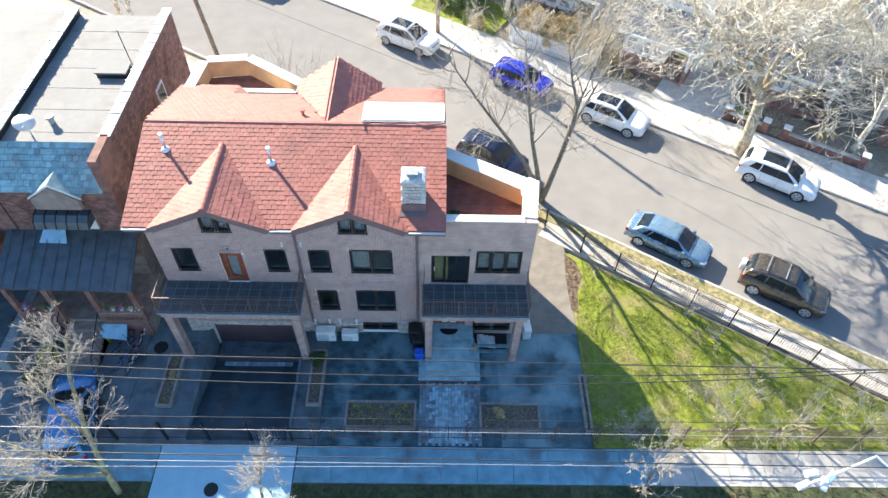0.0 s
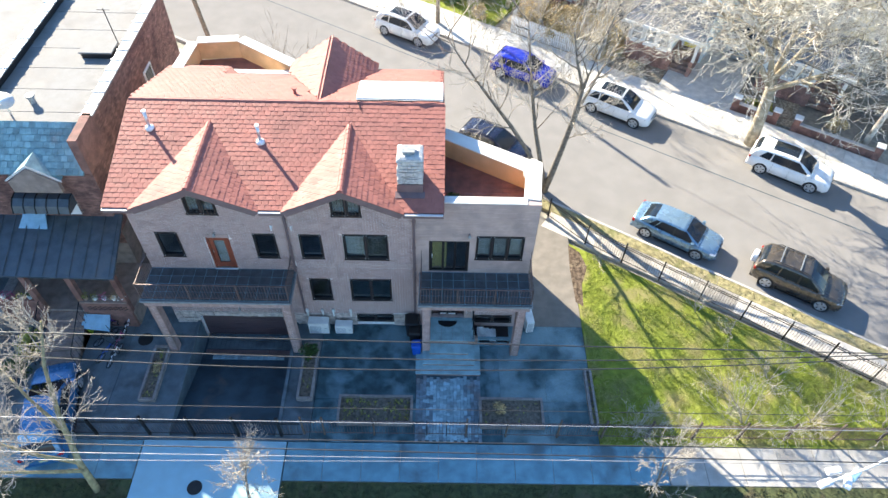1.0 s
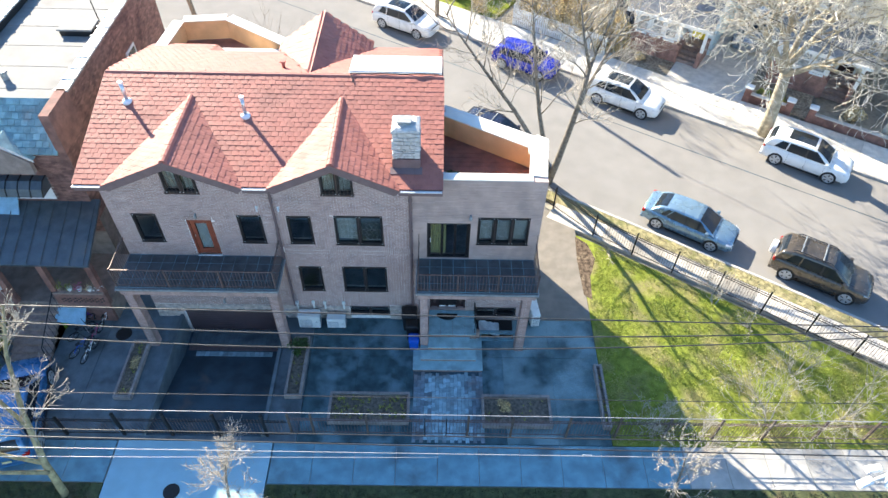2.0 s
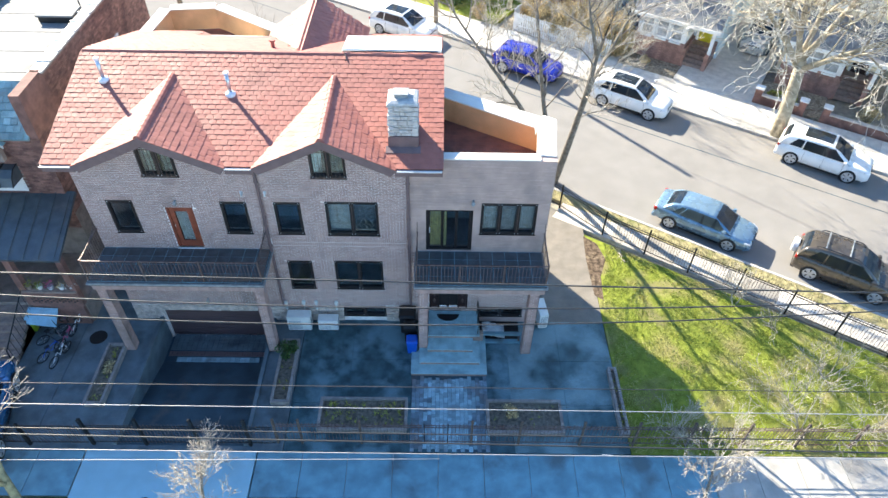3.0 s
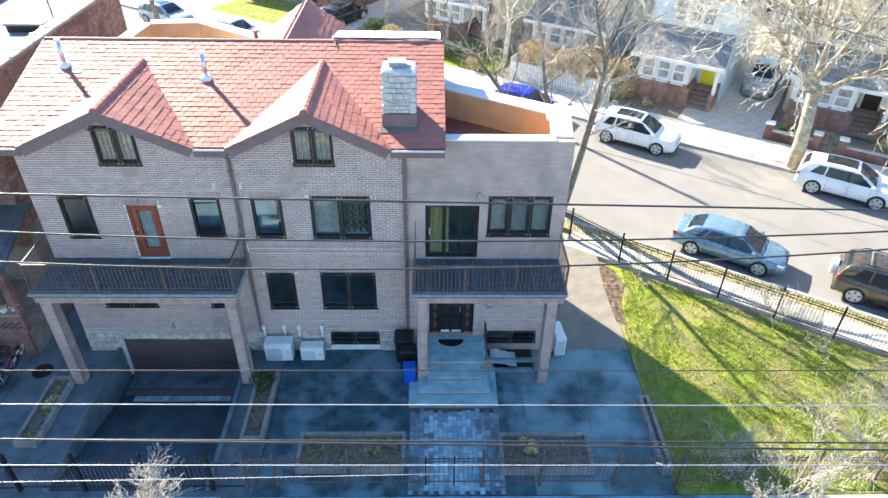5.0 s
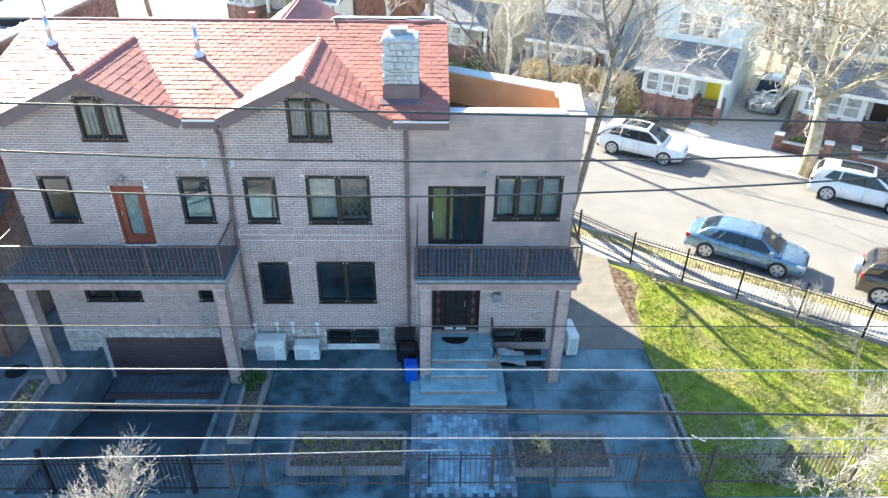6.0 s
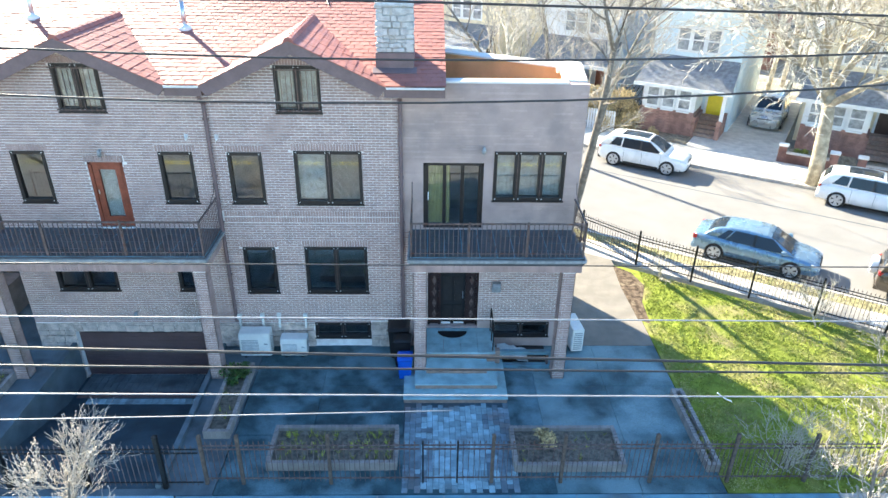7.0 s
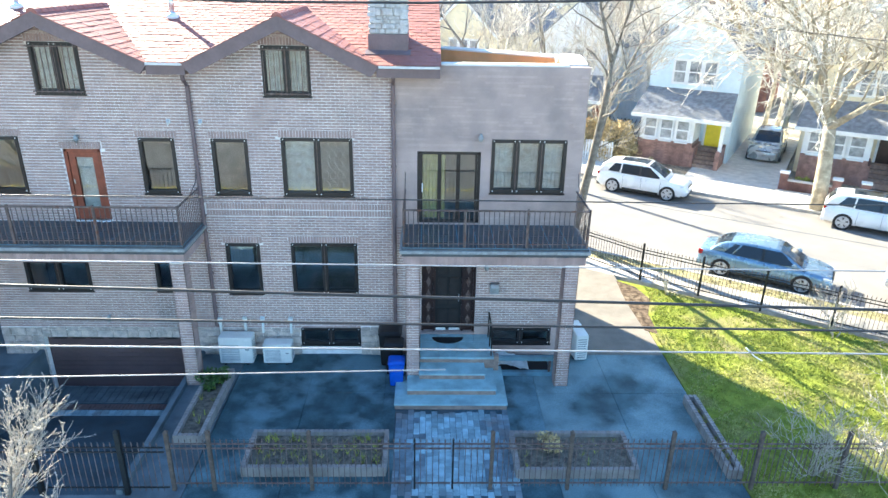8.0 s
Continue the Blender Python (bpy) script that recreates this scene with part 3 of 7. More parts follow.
for z in (-1.28, 1.0, 3.75, 7.1):
    rooms.box(HX0 + 0.3, HX1, 0.3, 8.7, z - 0.1, z)
    rooms.slab([(HX1, 0.3), (5.7, 0.3), (5.8, 1.9), (HX1, 4.1)], z - 0.1, z)
rooms.box(HX0 + 0.3, 5.6, 2.2, 2.3, -1.2, 7.0)
# screens behind the gable windows, added to stop stray sun in the attic
for c, hw in GABLES:
    rooms.box(c - 1.0, c + 1.0, 0.6, 0.66, 7.1, 8.6)
part("inner_floor", rooms, "room", house)


def window(key):
    x0, x1, z0, z1, leaves, kind = WINDOWS[key]
    w = part("window", Mesh().box(x0, x1, -0.028, 0.12, z0, z0 + 0.1).box(x0, x1, -0.028, 0.12, z1 - 0.09, z1).box(x0, x0 + 0.09, -0.028, 0.12, z0 + 0.1, z1 - 0.09).box(x1 - 0.09, x1, -0.028, 0.12, z0 + 0.1, z1 - 0.09), "frame", house, "dark bronze window frame", bevel=0.008)
    for i in range(1, leaves):
        x = x0 + (x1 - x0) * i / leaves
        part("mullion", Mesh().box(x - 0.075, x - 0.008, -0.024, 0.11, z0 + 0.1, z1 - 0.09).box(x + 0.008, x + 0.075, -0.024, 0.11, z0 + 0.1, z1 - 0.09), "frame", w, bevel=0.006)
        part("rust_strip", Mesh().box(x - 0.008, x + 0.008, -0.018, 0.1, z0 + 0.1, z1 - 0.09), "iron", w)
    for i in range(leaves):
        a, b = x0 + (x1 - x0) * i / leaves + 0.07, x0 + (x1 - x0) * (i + 1) / leaves - 0.07
        ob = part("pane", Mesh().box(a, b, 0.04, 0.048, z0 + 0.09, z1 - 0.08), "pane", w)
        ob.visible_shadow = False
        for cx, cz in ((a - 0.01, z0 + 0.05), (b + 0.01, z0 + 0.05), (a - 0.01, z1 - 0.045), (b + 0.01, z1 - 0.045)):
            part("clip", Mesh().box(cx - 0.014, cx + 0.014, -0.036, -0.026, cz - 0.014, cz + 0.014), "white", w)
        if kind in ("net", "full") or (kind == "part" and i == 0):
            pleats, wave = 14, Mesh()
            ring = [[(a + (b - a) * k / pleats, 0.2 + 0.025 * math.sin(k * 2.3 + i), z) for k in range(pleats + 1)] for z in (z0 + 0.1, z1 - 0.05)]
            wave.loft(ring, closed=False, caps=False)
            part("curtain", wave, "curtain", w, "pale net curtain", smooth=True)
        if i == 1 and kind in ("full", "part"):
            lace = part("lace_panel", Mesh().box(a + 0.04, b - 0.04, 0.128, 0.134, z0 + 0.12, z0 + 0.15), "curtain", w, "white openwork lace panel")
            nx = 3 if kind == "full" else 4
            for gx in range(nx):
                for gz in range(5):
                    ox, oz = a + 0.1 + (b - a - 0.2) * gx / (nx - 1), z0 + 0.26 + (z1 - z0 - 0.46) * gz / 4
                    part("lace_ring", Mesh().chain([(ox + 0.085 * math.cos(q * math.pi / 6), 0.131, oz + 0.12 * math.sin(q * math.pi / 6)) for q in range(13)], 0.012, sides=4), "curtain", lace)
    part("sill", Mesh().box(x0 - 0.03, x1 + 0.03, -0.05, 0.06, z0 - 0.045, z0 - 0.002), "frame", w, bevel=0.008)
    if kind == "net":
        for i in range(9):
            x = x0 + 0.06 + (x1 - x0 - 0.12) * i / 8
            part("bar", Mesh().tube((x, -0.10, z0 + 0.02), (x, -0.10, z1 - 0.04), 0.009, sides=6), "iron", w)
        for z in (z0 + 0.06, z1 - 0.1):
            part("rail", Mesh().box(x0 - 0.02, x1 + 0.02, -0.112, -0.088, z - 0.012, z + 0.012), "iron", w)
        for x in (x0 - 0.01, x1 + 0.01):
            for z in (z0 + 0.05, z1 - 0.11):
                part("bracket", Mesh().box(x - 0.012, x + 0.012, -0.11, 0.05, z, z + 0.02), "iron", w)
    return w


for key in WINDOWS:
    window(key)

# balcony door
x0, x1, z0, z1 = DOORS["balcony"]
d = part("balcony_door", Mesh().box(x0, x0 + 0.09, 0.03, 0.14, z0, z1).box(x1 - 0.09, x1, 0.03, 0.14, z0, z1).box(x0, x1, 0.03, 0.14, z1 - 0.09, z1), "red_wood", house, "red-brown wooden balcony door with a tall glass light", bevel=0.008)
part("leaf", Mesh().box(x0 + 0.1, x0 + 0.26, 0.06, 0.12, z0, z1 - 0.1).box(x1 - 0.26, x1 - 0.1, 0.06, 0.12, z0, z1 - 0.1).box(x0 + 0.26, x1 - 0.26, 0.06, 0.12, z0, z0 + 0.3).box(x0 + 0.26, x1 - 0.26, 0.06, 0.12, z1 - 0.24, z1 - 0.1), "red_wood", d, bevel=0.008)
part("pane", Mesh().box(x0 + 0.26, x1 - 0.26, 0.085, 0.095, z0 + 0.3, z1 - 0.24), "pane", d).visible_shadow = False
part("curtain", Mesh().box(x0 + 0.28, x1 - 0.28, 0.125, 0.135, z0 + 0.3, z1 - 0.24), "curtain", d, "pale curtain behind the glass")
part("handle", Mesh().tube((x0 + 0.16, 0.02, z0 + 1.0), (x0 + 0.16, 0.02, z0 + 1.12), 0.012), "steel", d)
part("threshold", Mesh().box(x0, x1, -0.06, 0.06, z0 - 0.05, z0), "white", d)
# sliding door
x0, x1, z0, z1 = DOORS["slider"]
d = part("sliding_door", Mesh().box(x0, x0 + 0.09, 0.04, 0.16, z0, z1).box(x1 - 0.09, x1, 0.04, 0.16, z0, z1).box(x0, x1, 0.04, 0.16, z1 - 0.09, z1).box(x0, x1, 0.04, 0.16, z0, z0 + 0.06), "frame", house, "dark framed sliding glass door", bevel=0.008)
for i in range(3):
    a, b = x0 + 0.09 + i * 0.497, x0 + 0.09 + (i + 1) * 0.497
    part("leaf", Mesh().box(a, a + 0.05, 0.07 + 0.02 * (i % 2), 0.11, z0 + 0.06, z1 - 0.09).box(b - 0.05, b, 0.07 + 0.02 * (i % 2), 0.11, z0 + 0.06, z1 - 0.09), "frame", d)
    part("pane", Mesh().box(a + 0.05, b - 0.05, 0.098, 0.106, z0 + 0.06, z1 - 0.09), "pane", d).visible_shadow = False
wave = Mesh().loft([[(x0 + 0.12 + 0.025 * k, 0.22 + 0.03 * math.sin(k * 1.9), z) for k in range(26)] for z in (z0 + 0.08, z1 - 0.05)], closed=False, caps=False)
part("curtain", wave, "yellow_curtain", d, "yellow-green curtain drawn to one side", smooth=True)
part("handle", Mesh().box(x0 + 0.12, x0 + 0.15, 0.05, 0.07, z0 + 0.85, z0 + 1.1), "white", d)
# front door with side lights
x0, x1, z0, z1 = DOORS["front"]
d = part("front_door", Mesh().box(x0, x0 + 0.07, 0.1, 0.25, z0, z1).box(x1 - 0.07, x1, 0.1, 0.25, z0, z1).box(x0, x1, 0.1, 0.25, z1 - 0.09, z1).box(x0 + 0.33, x0 + 0.4, 0.1, 0.25, z0, z1).box(x1 - 0.4, x1 - 0.33, 0.1, 0.25, z0, z1), "dark_wood", house, "dark front door with narrow side lights", bevel=0.008)
leaf = Mesh().box(x0 + 0.4, x1 - 0.4, 0.17, 0.22, z0, z1 - 0.09)
part("leaf", leaf, "black", d, "near-black panelled door leaf", bevel=0.006)
for px in (x0 + 0.46, x0 + 0.79):
    for pz, ph in ((z0 + 0.15, 0.55), (z0 + 0.85, 0.85), (z0 + 1.8, 0.35)):
        part("panel", Mesh().box(px, px + 0.28, 0.155, 0.175, pz, pz + ph), "frame", d, bevel=0.01)
for px in (x0 + 0.07, x1 - 0.33):
    part("side_light", Mesh().box(px, px + 0.26, 0.18, 0.2, z0, z1 - 0.09), "dark_wood", d, bevel=0.005)
    for k in range(5):
        cz = z0 + 0.35 + 0.4 * k
        part("leaded_glass", Mesh().plate([(px + 0.13, 0.176, cz - 0.16), (px + 0.2, 0.176, cz), (px + 0.13, 0.176, cz + 0.16), (px + 0.06, 0.176, cz)], 0.01), "iron", d)
part("handle", Mesh().tube((x1 - 0.47, 0.13, z0 + 0.95), (x1 - 0.47, 0.13, z0 + 1.2), 0.014), "steel", d)
part("kick_plate", Mesh().box(x0 + 0.42, x0 + 0.7, 0.15, 0.17, z0 + 0.01, z0 + 0.08).box(x0 + 0.8, x1 - 0.42, 0.15, 0.17, z0 + 0.01, z0 + 0.08), "white", d)
# garage door
x0, x1, z0, z1 = DOORS["garage"]
d = part("garage_door", Mesh().box(x0, x1, 0.16, 0.2, z0, z1), "garage", house, "dark brown roller garage door")
for i in range(12):
    part("slat", Mesh().box(x0, x1, 0.145, 0.165, z0 + i * 0.148 + 0.006, z0 + (i + 1) * 0.148 - 0.004), "garage", d, bevel=0.004)
for i in range(7):
    part("light_slot", Mesh().box(x0 + 0.18 + i * 0.53, x0 + 0.56 + i * 0.53, 0.13, 0.15, z1 - 0.14, z1 - 0.03), "frame", d)


def balcony(x0, x1):
    top = 4.08
    b = part("balcony", Mesh().box(x0, x1, -1.75, -0.002, 3.86, top), "slate_tile", house, "balcony slab with dark floor tiles", bevel=0.01)
    part("drip_edge", Mesh().box(x0 - 0.04, x1 + 0.04, -1.80, -1.752, 3.95, 4.03).box(x0 - 0.05, x0 - 0.002, -1.75, -0.01, 3.95, 4.03).box(x1 + 0.002, x1 + 0.05, -1.75, -0.01, 3.95, 4.03), "grille", b)
    part("brick_band", Mesh().box(x0 + 0.04, x1 - 0.04, -1.70, -0.002, 3.62, 3.858), "brick", b)
    n = int((x1 - x0) / 0.08)
    for i in range(n):
        x = x0 + 0.06 + i * (x1 - x0 - 0.12) / n
        part("brick", Mesh().box(x, x + 0.066, -1.712, -1.69, 3.63, 3.85), "brick_piece", b)
    part("tile_bed", Mesh().box(x0 + 0.02, x1 - 0.02, -1.73, -0.02, top, top + 0.005), "shade_walk", b)
    nx, ny = int((x1 - x0) / 0.46), 4
    for i in range(nx):
        for j in range(ny):
            part("floor_tile", Mesh().box(x0 + 0.02 + i * (x1 - x0 - 0.04) / nx + 0.011, x0 + 0.02 + (i + 1) * (x1 - x0 - 0.04) / nx - 0.011, -1.72 + j * 0.42 + 0.011, -1.72 + (j + 1) * 0.42 - 0.011, top + 0.001, top + 0.014), "slate_tile", b)
    rt = top + 0.98
    r = part("railing", Mesh().box(x0 + 0.03, x1 - 0.03, -1.70, -1.66, rt - 0.02, rt + 0.015).box(x0 + 0.03, x1 - 0.03, -1.695, -1.665, top + 0.1, top + 0.12).box(x0 + 0.03, x0 + 0.07, -1.66, -0.03, rt - 0.02, rt + 0.015).box(x1 - 0.07, x1 - 0.03, -1.66, -0.03, rt - 0.02, rt + 0.015), "iron", house, "thin rust-brown iron balcony railing")
    bal = Mesh().tube((0, 0, 0.0), (0, 0, 0.98), 0.011, sides=5).mesh("baluster")
    bal.materials.append(M["iron"])
    n = int((x1 - x0) / 0.125)
    for i in range(n + 1):
        part("baluster", bal, "iron", r, at=pose(x0 + 0.05 + i * (x1 - x0 - 0.1) / n, -1.68, top))
    for xx in (x0 + 0.05, x1 - 0.05):
        for i in range(1, 13):
            part("baluster", bal, "iron", r, at=pose(xx, -1.68 + i * 0.128, top))
    for i in range(4):
        xx = x0 + 0.05 + i * (x1 - x0 - 0.1) / 3
        part("post", Mesh().box(xx - 0.022, xx + 0.022, -1.70, -1.655, top, rt + 0.05), "iron", r)
    for xx in (x0 + 0.05, x1 - 0.05):
        part("scroll_brace", Mesh().chain([(xx, -1.6, rt), (xx, -0.7, rt + 0.02), (xx, -0.2, rt + 0.2), (xx, -0.06, rt + 0.5)], 0.014), "iron", r)


balcony(-10.2, -4.05)
balcony(1.3, 5.98)
# piers that carry the balconies
def pier(cx, low):
    p = part("pier", Mesh().box(cx - 0.17, cx + 0.17, -1.64, -1.30, low, 3.62), "mortar", house, "slender brick pier")
    z, k = low, 0
    while z < 3.55:
        for side in range(4):
            off = 0.0 if k % 2 else 0.09
            for a, b in ((-0.182, -0.005 - off), (0.005 - off, 0.182)):
                if b - a < 0.03:
                    continue
                turn = pose(cx, -1.47, z + 0.034, 0, 0, 90 * side)
                part("brick", Mesh().box(a, b, -0.182, -0.165, -0.031, 0.031), "brick_piece", p, at=turn)
        z += 0.076
        k += 1
for cx, low in ((-9.92, 0.0), (-4.32, 0.0), (1.58, 0.0), (5.62, 0.0)):
    pier(cx, low)
# steel downpipes
for x, zt in ((-4.05, 7.7), (1.05, 7.8)):
    p = part("downpipe", Mesh().chain([(x + 0.02, -0.42, 8.2), (x + 0.02, -0.36, zt + 0.2), (x, -0.07, zt), (x, -0.07, 4.1), (x, -0.07, 0.95)], 0.055, sides=10), "fascia", house, "brown downpipe")
    for z in (7.3, 5.7, 4.3, 2.6):
        part("clip", Mesh().box(x - 0.075, x + 0.075, -0.09, -0.001, z - 0.02, z + 0.02), "fascia", p)

# roof deck and trim
YB = EAVE_Y + (GZ - EAVE_Z) / SLOPE
deck = [(-10.62, EAVE_Y)]
for c, hw in GABLES:
    deck += [(c - hw, EAVE_Y), (c, YB), (c + hw, EAVE_Y)]
deck += [(HX1 + 0.05, EAVE_Y), (HX1 + 0.05, RIDGE_Y), (-10.62, RIDGE_Y)]
roof = part("roof", Mesh().plate([(x, y, main_z(y)) for x, y in deck], 0.12), "underlay", house, "front slope of the roof")
BZ = RIDGE_Z - 0.36 * 4.6
rear = part("rear_roof", Mesh().plate([(HX1 + 0.05, RIDGE_Y, RIDGE_Z), (HX1 + 0.05, 9.0, BZ), (-4.6, 9.0, BZ), (-4.6, 7.7, RIDGE_Z - 0.36 * 3.3), (-7.1, 7.8, RIDGE_Z - 0.36 * 3.4), (-7.9, 9.05, BZ - 0.02), (-10.75, 9.05, BZ - 0.02), (-10.62, RIDGE_Y, RIDGE_Z)], 0.12), "underlay", house, "rear slope of the roof")
gable_slopes = []
for c, hw in GABLES:
    gable_slopes.append(part("gable_slope", Mesh().plate([(c, EAVE_Y - 0.06, GZ), (c, YB, GZ), (c - hw, EAVE_Y - 0.06, EAVE_Z)], 0.1), "underlay", house))
    gable_slopes.append(part("gable_slope", Mesh().plate([(c + hw, EAVE_Y - 0.06, EAVE_Z), (c, YB, GZ), (c, EAVE_Y - 0.06, GZ)], 0.1), "underlay", house))
# rear cross gable
TX, TW, TZ = -2.95, 2.05, 9.66
tower = Mesh().plate([(TX, 4.45, TZ), (TX, 9.2, TZ), (TX - TW, 9.2, 8.2), (TX - TW, 8.4, 8.2)], 0.1).plate([(TX + TW, 9.2, 8.2), (TX, 9.2, TZ), (TX, 4.45, TZ), (TX + TW, 8.4, 8.2)], 0.1)
rear_gable = part("rear_gable", tower, "underlay", house, "rear cross gable")
part("rear_gable_wall", Mesh().plate([(TX + TW - 0.2, 9.1, 8.1), (TX - TW + 0.2, 9.1, 8.1), (TX, 9.1, TZ - 0.15)], 0.2).box(TX - TW + 0.2, TX + TW - 0.2, 9.0, 9.25, -0.2, 8.1), "render_w", house)
for c, hw in GABLES:
    for s in (-1, 1):
        a = [(c, EAVE_Y - 0.075, GZ + 0.0), (c + s * (hw + 0.05), EAVE_Y - 0.075, EAVE_Z - 0.02), (c + s * (hw - 0.16), EAVE_Y - 0.075, EAVE_Z - 0.27), (c, EAVE_Y - 0.075, GZ - 0.33)]
        part("barge_board", Mesh().plate(a[::-1] if s < 0 else a, -0.09), "fascia", house, "dark brown barge board")
        part("soffit", Mesh().plate([(c, EAVE_Y + 0.03, GZ - 0.24), (c + s * (hw - 0.1), EAVE_Y + 0.03, EAVE_Z - 0.18), (c + s * (hw - 0.1), -0.002, EAVE_Z - 0.18), (c, -0.002, GZ - 0.24)], 0.03), "fascia", house)
for a, b in ((-10.62, -7.2 - 2.42), (-7.2 + 2.42, -1.6 - 2.3), (-1.6 + 2.3, HX1 + 0.05)):
    part("fascia", Mesh().box(a - 0.02, b + 0.02, EAVE_Y - 0.03, EAVE_Y + 0.02, EAVE_Z - 0.28, EAVE_Z - 0.03).box(a - 0.02, b + 0.02, EAVE_Y + 0.02, 0.0, EAVE_Z - 0.28, EAVE_Z - 0.24), "fascia", house)
for a, b in ((-10.62, -9.66), (-4.76, -3.92), (0.74, HX1 + 0.05)):
    gut = part("gutter", Mesh().loft([[(x, EAVE_Y - 0.03, EAVE_Z - 0.05), (x, EAVE_Y - 0.13, EAVE_Z - 0.05), (x, EAVE_Y - 0.15, EAVE_Z + 0.01), (x, EAVE_Y - 0.135, EAVE_Z + 0.01), (x, EAVE_Y - 0.12, EAVE_Z - 0.03), (x, EAVE_Y - 0.03, EAVE_Z - 0.03)] for x in (a, b)]), "gutter", house)
# ridge cap
part("ridge_cap", Mesh().loft([[(x, RIDGE_Y - 0.10, RIDGE_Z + 0.0), (x, RIDGE_Y - 0.04, RIDGE_Z + 0.045), (x, RIDGE_Y + 0.04, RIDGE_Z + 0.045), (x, RIDGE_Y + 0.10, RIDGE_Z + 0.0)] for x in (-10.62, HX1 + 0.05)]), "tile", house, "red clay ridge capping")
# terraces
def parapet(name, outline, z0, z1, thick, cap):
    """Walls along a line of corners (ochre inside, white coping)."""
    for (ax, ay), (bx, by) in zip(outline, outline[1:]):
        dx, dy = bx - ax, by - ay
        l = math.hypot(dx, dy)
        nx, ny = -dy / l * thick, dx / l * thick
        part(name, Mesh().slab([(ax, ay), (bx, by), (bx + nx, by + ny), (ax + nx, ay + ny)], z0, z1), "render_o", house)
        part("coping", Mesh().slab([(ax - nx * 0.2, ay - ny * 0.2), (bx - nx * 0.2, by - ny * 0.2), (bx + nx * 1.1, by + ny * 1.1), (ax + nx * 1.1, ay + ny * 1.1)], z1, z1 + 0.05), "render_w", house)
part("terrace", Mesh().slab([(HX1, 0.3), (5.7, 0.3), (5.8, 2.0), (HX1, 4.2)], 7.1, 7.3), "quarry", house, "roof terrace floor of red-brown quarry tiles")
parapet("parapet", [(HX1, 0.31), (5.45, 0.31)], 7.3, 8.281, -0.28, 0)
parapet("parapet", [(5.42, 0.3), (5.62, 1.95)], 7.3, 8.285, -0.5, 0)
parapet("parapet", [(5.62, 1.85), (2.2, 3.85)], 7.3, 8.287, -0.42, 0)
part("coping", Mesh().slab([(5.42, 1.6), (6.14, 1.62), (6.22, 2.36), (5.8, 2.62), (5.42, 2.1)], 8.2, 8.345), "render_w", house)
part("rear_terrace", Mesh().slab([(-10.3, 7.6), (-4.6, 7.6), (-4.9, 8.9), (-7.8, 11.0), (-10.1, 10.7)], 7.0, 7.2), "quarry", house, "rear roof terrace floor")
parapet("parapet", [(-4.75, 8.8), (-7.9, 11.0), (-9.85, 10.75), (-10.05, 8.6)], 7.2, 8.15, -0.4, 0)
part("rear_block", Mesh().slab([(-10.2, 8.9), (-4.9, 8.9), (-8.0, 11.2), (-10.1, 10.9)], -0.2, 7.0), "render_w", house)

# ---- things before the house ----
steps = thing("entrance_steps", "bluestone entrance steps with brick risers", "steps")
def tread(x0, x1, y0, y1, z):
    part("riser", Mesh().box(x0 + 0.02, x1 - 0.02, y0 + 0.02, y1, z - 0.17, z - 0.05), "riser", steps)
    part("tread", Mesh().box(x0, x1, y0, y1, z - 0.05, z), "bluestone", steps, bevel=0.012)
tread(1.12, 4.05, -2.74, -0.9, 0.17)
tread(1.43, 3.79, -2.33, -0.9, 0.34)
tread(1.74, 3.53, -1.86, -0.9, 0.51)
part("landing_body", Mesh().box(1.76, 3.8, -1.28, -0.02, -0.1, 0.62), "riser", steps)
for i in range(4):
    for j in range(3):
        part("landing_slab", Mesh().box(1.76 + i * 0.51 + 0.004, 1.76 + (i + 1) * 0.51 - 0.004, -1.3 + j * 0.426 + 0.004, -1.3 + (j + 1) * 0.426 - 0.004, 0.62, 0.685), "bluestone", steps, bevel=0.006)
mat_ = Mesh()
mat_.slab([(2.1, -0.22)] + [(2.55 + 0.45 * math.cos(math.pi + a * math.pi / 12), -0.22 + 0.34 * math.sin(math.pi + a * math.pi / 12)) for a in range(1, 12)] + [(3.0, -0.22)], 0.686, 0.70)
tagged(part("door_mat", mat_, "black"), "black half-round door mat on the landing", "door mat")
# areaway beside the steps
well = thing("areaway_frame", "low concrete frame round a sunken cellar window", "frame")
part("beam", Mesh().box(3.9, 5.5, -1.12, -0.98, 0.46, 0.58), "shade_walk", well, bevel=0.01)
part("post", Mesh().box(3.8, 3.95, -1.14, -0.96, -0.05, 0.62), "riser", well)
part("post", Mesh().box(5.36, 5.42, -1.1, -1.0, -0.05, 0.46), "iron", well)
part("kerb", Mesh().box(3.85, 5.45, -1.14, -0.98, -0.05, 0.1), "shade_walk", well, bevel=0.01)
# flat black sheet stands in for the darkness of the sunken pit
part("floor_patch", Mesh().box(3.82, 5.45, -0.97, -0.01, -0.02, 0.004), "black", well)
cloth = Mesh()
rng = random.Random(3)
cloth.loft([[(3.95 + 0.09 * i, -0.93 + 0.1 * j + rng.uniform(-0.03, 0.03), 0.06 + 0.26 * max(0, 1 - i / 8) * (0.5 + 0.5 * math.sin(j * 0.9 + i * 0.4)) + rng.uniform(0, 0.05)) for i in range(11)] for j in range(8)], closed=False, caps=False)
tagged(part("crumpled_sheet", cloth, "tarp_w", smooth=True), "crumpled white plastic sheet lying in the areaway", "plastic sheet")


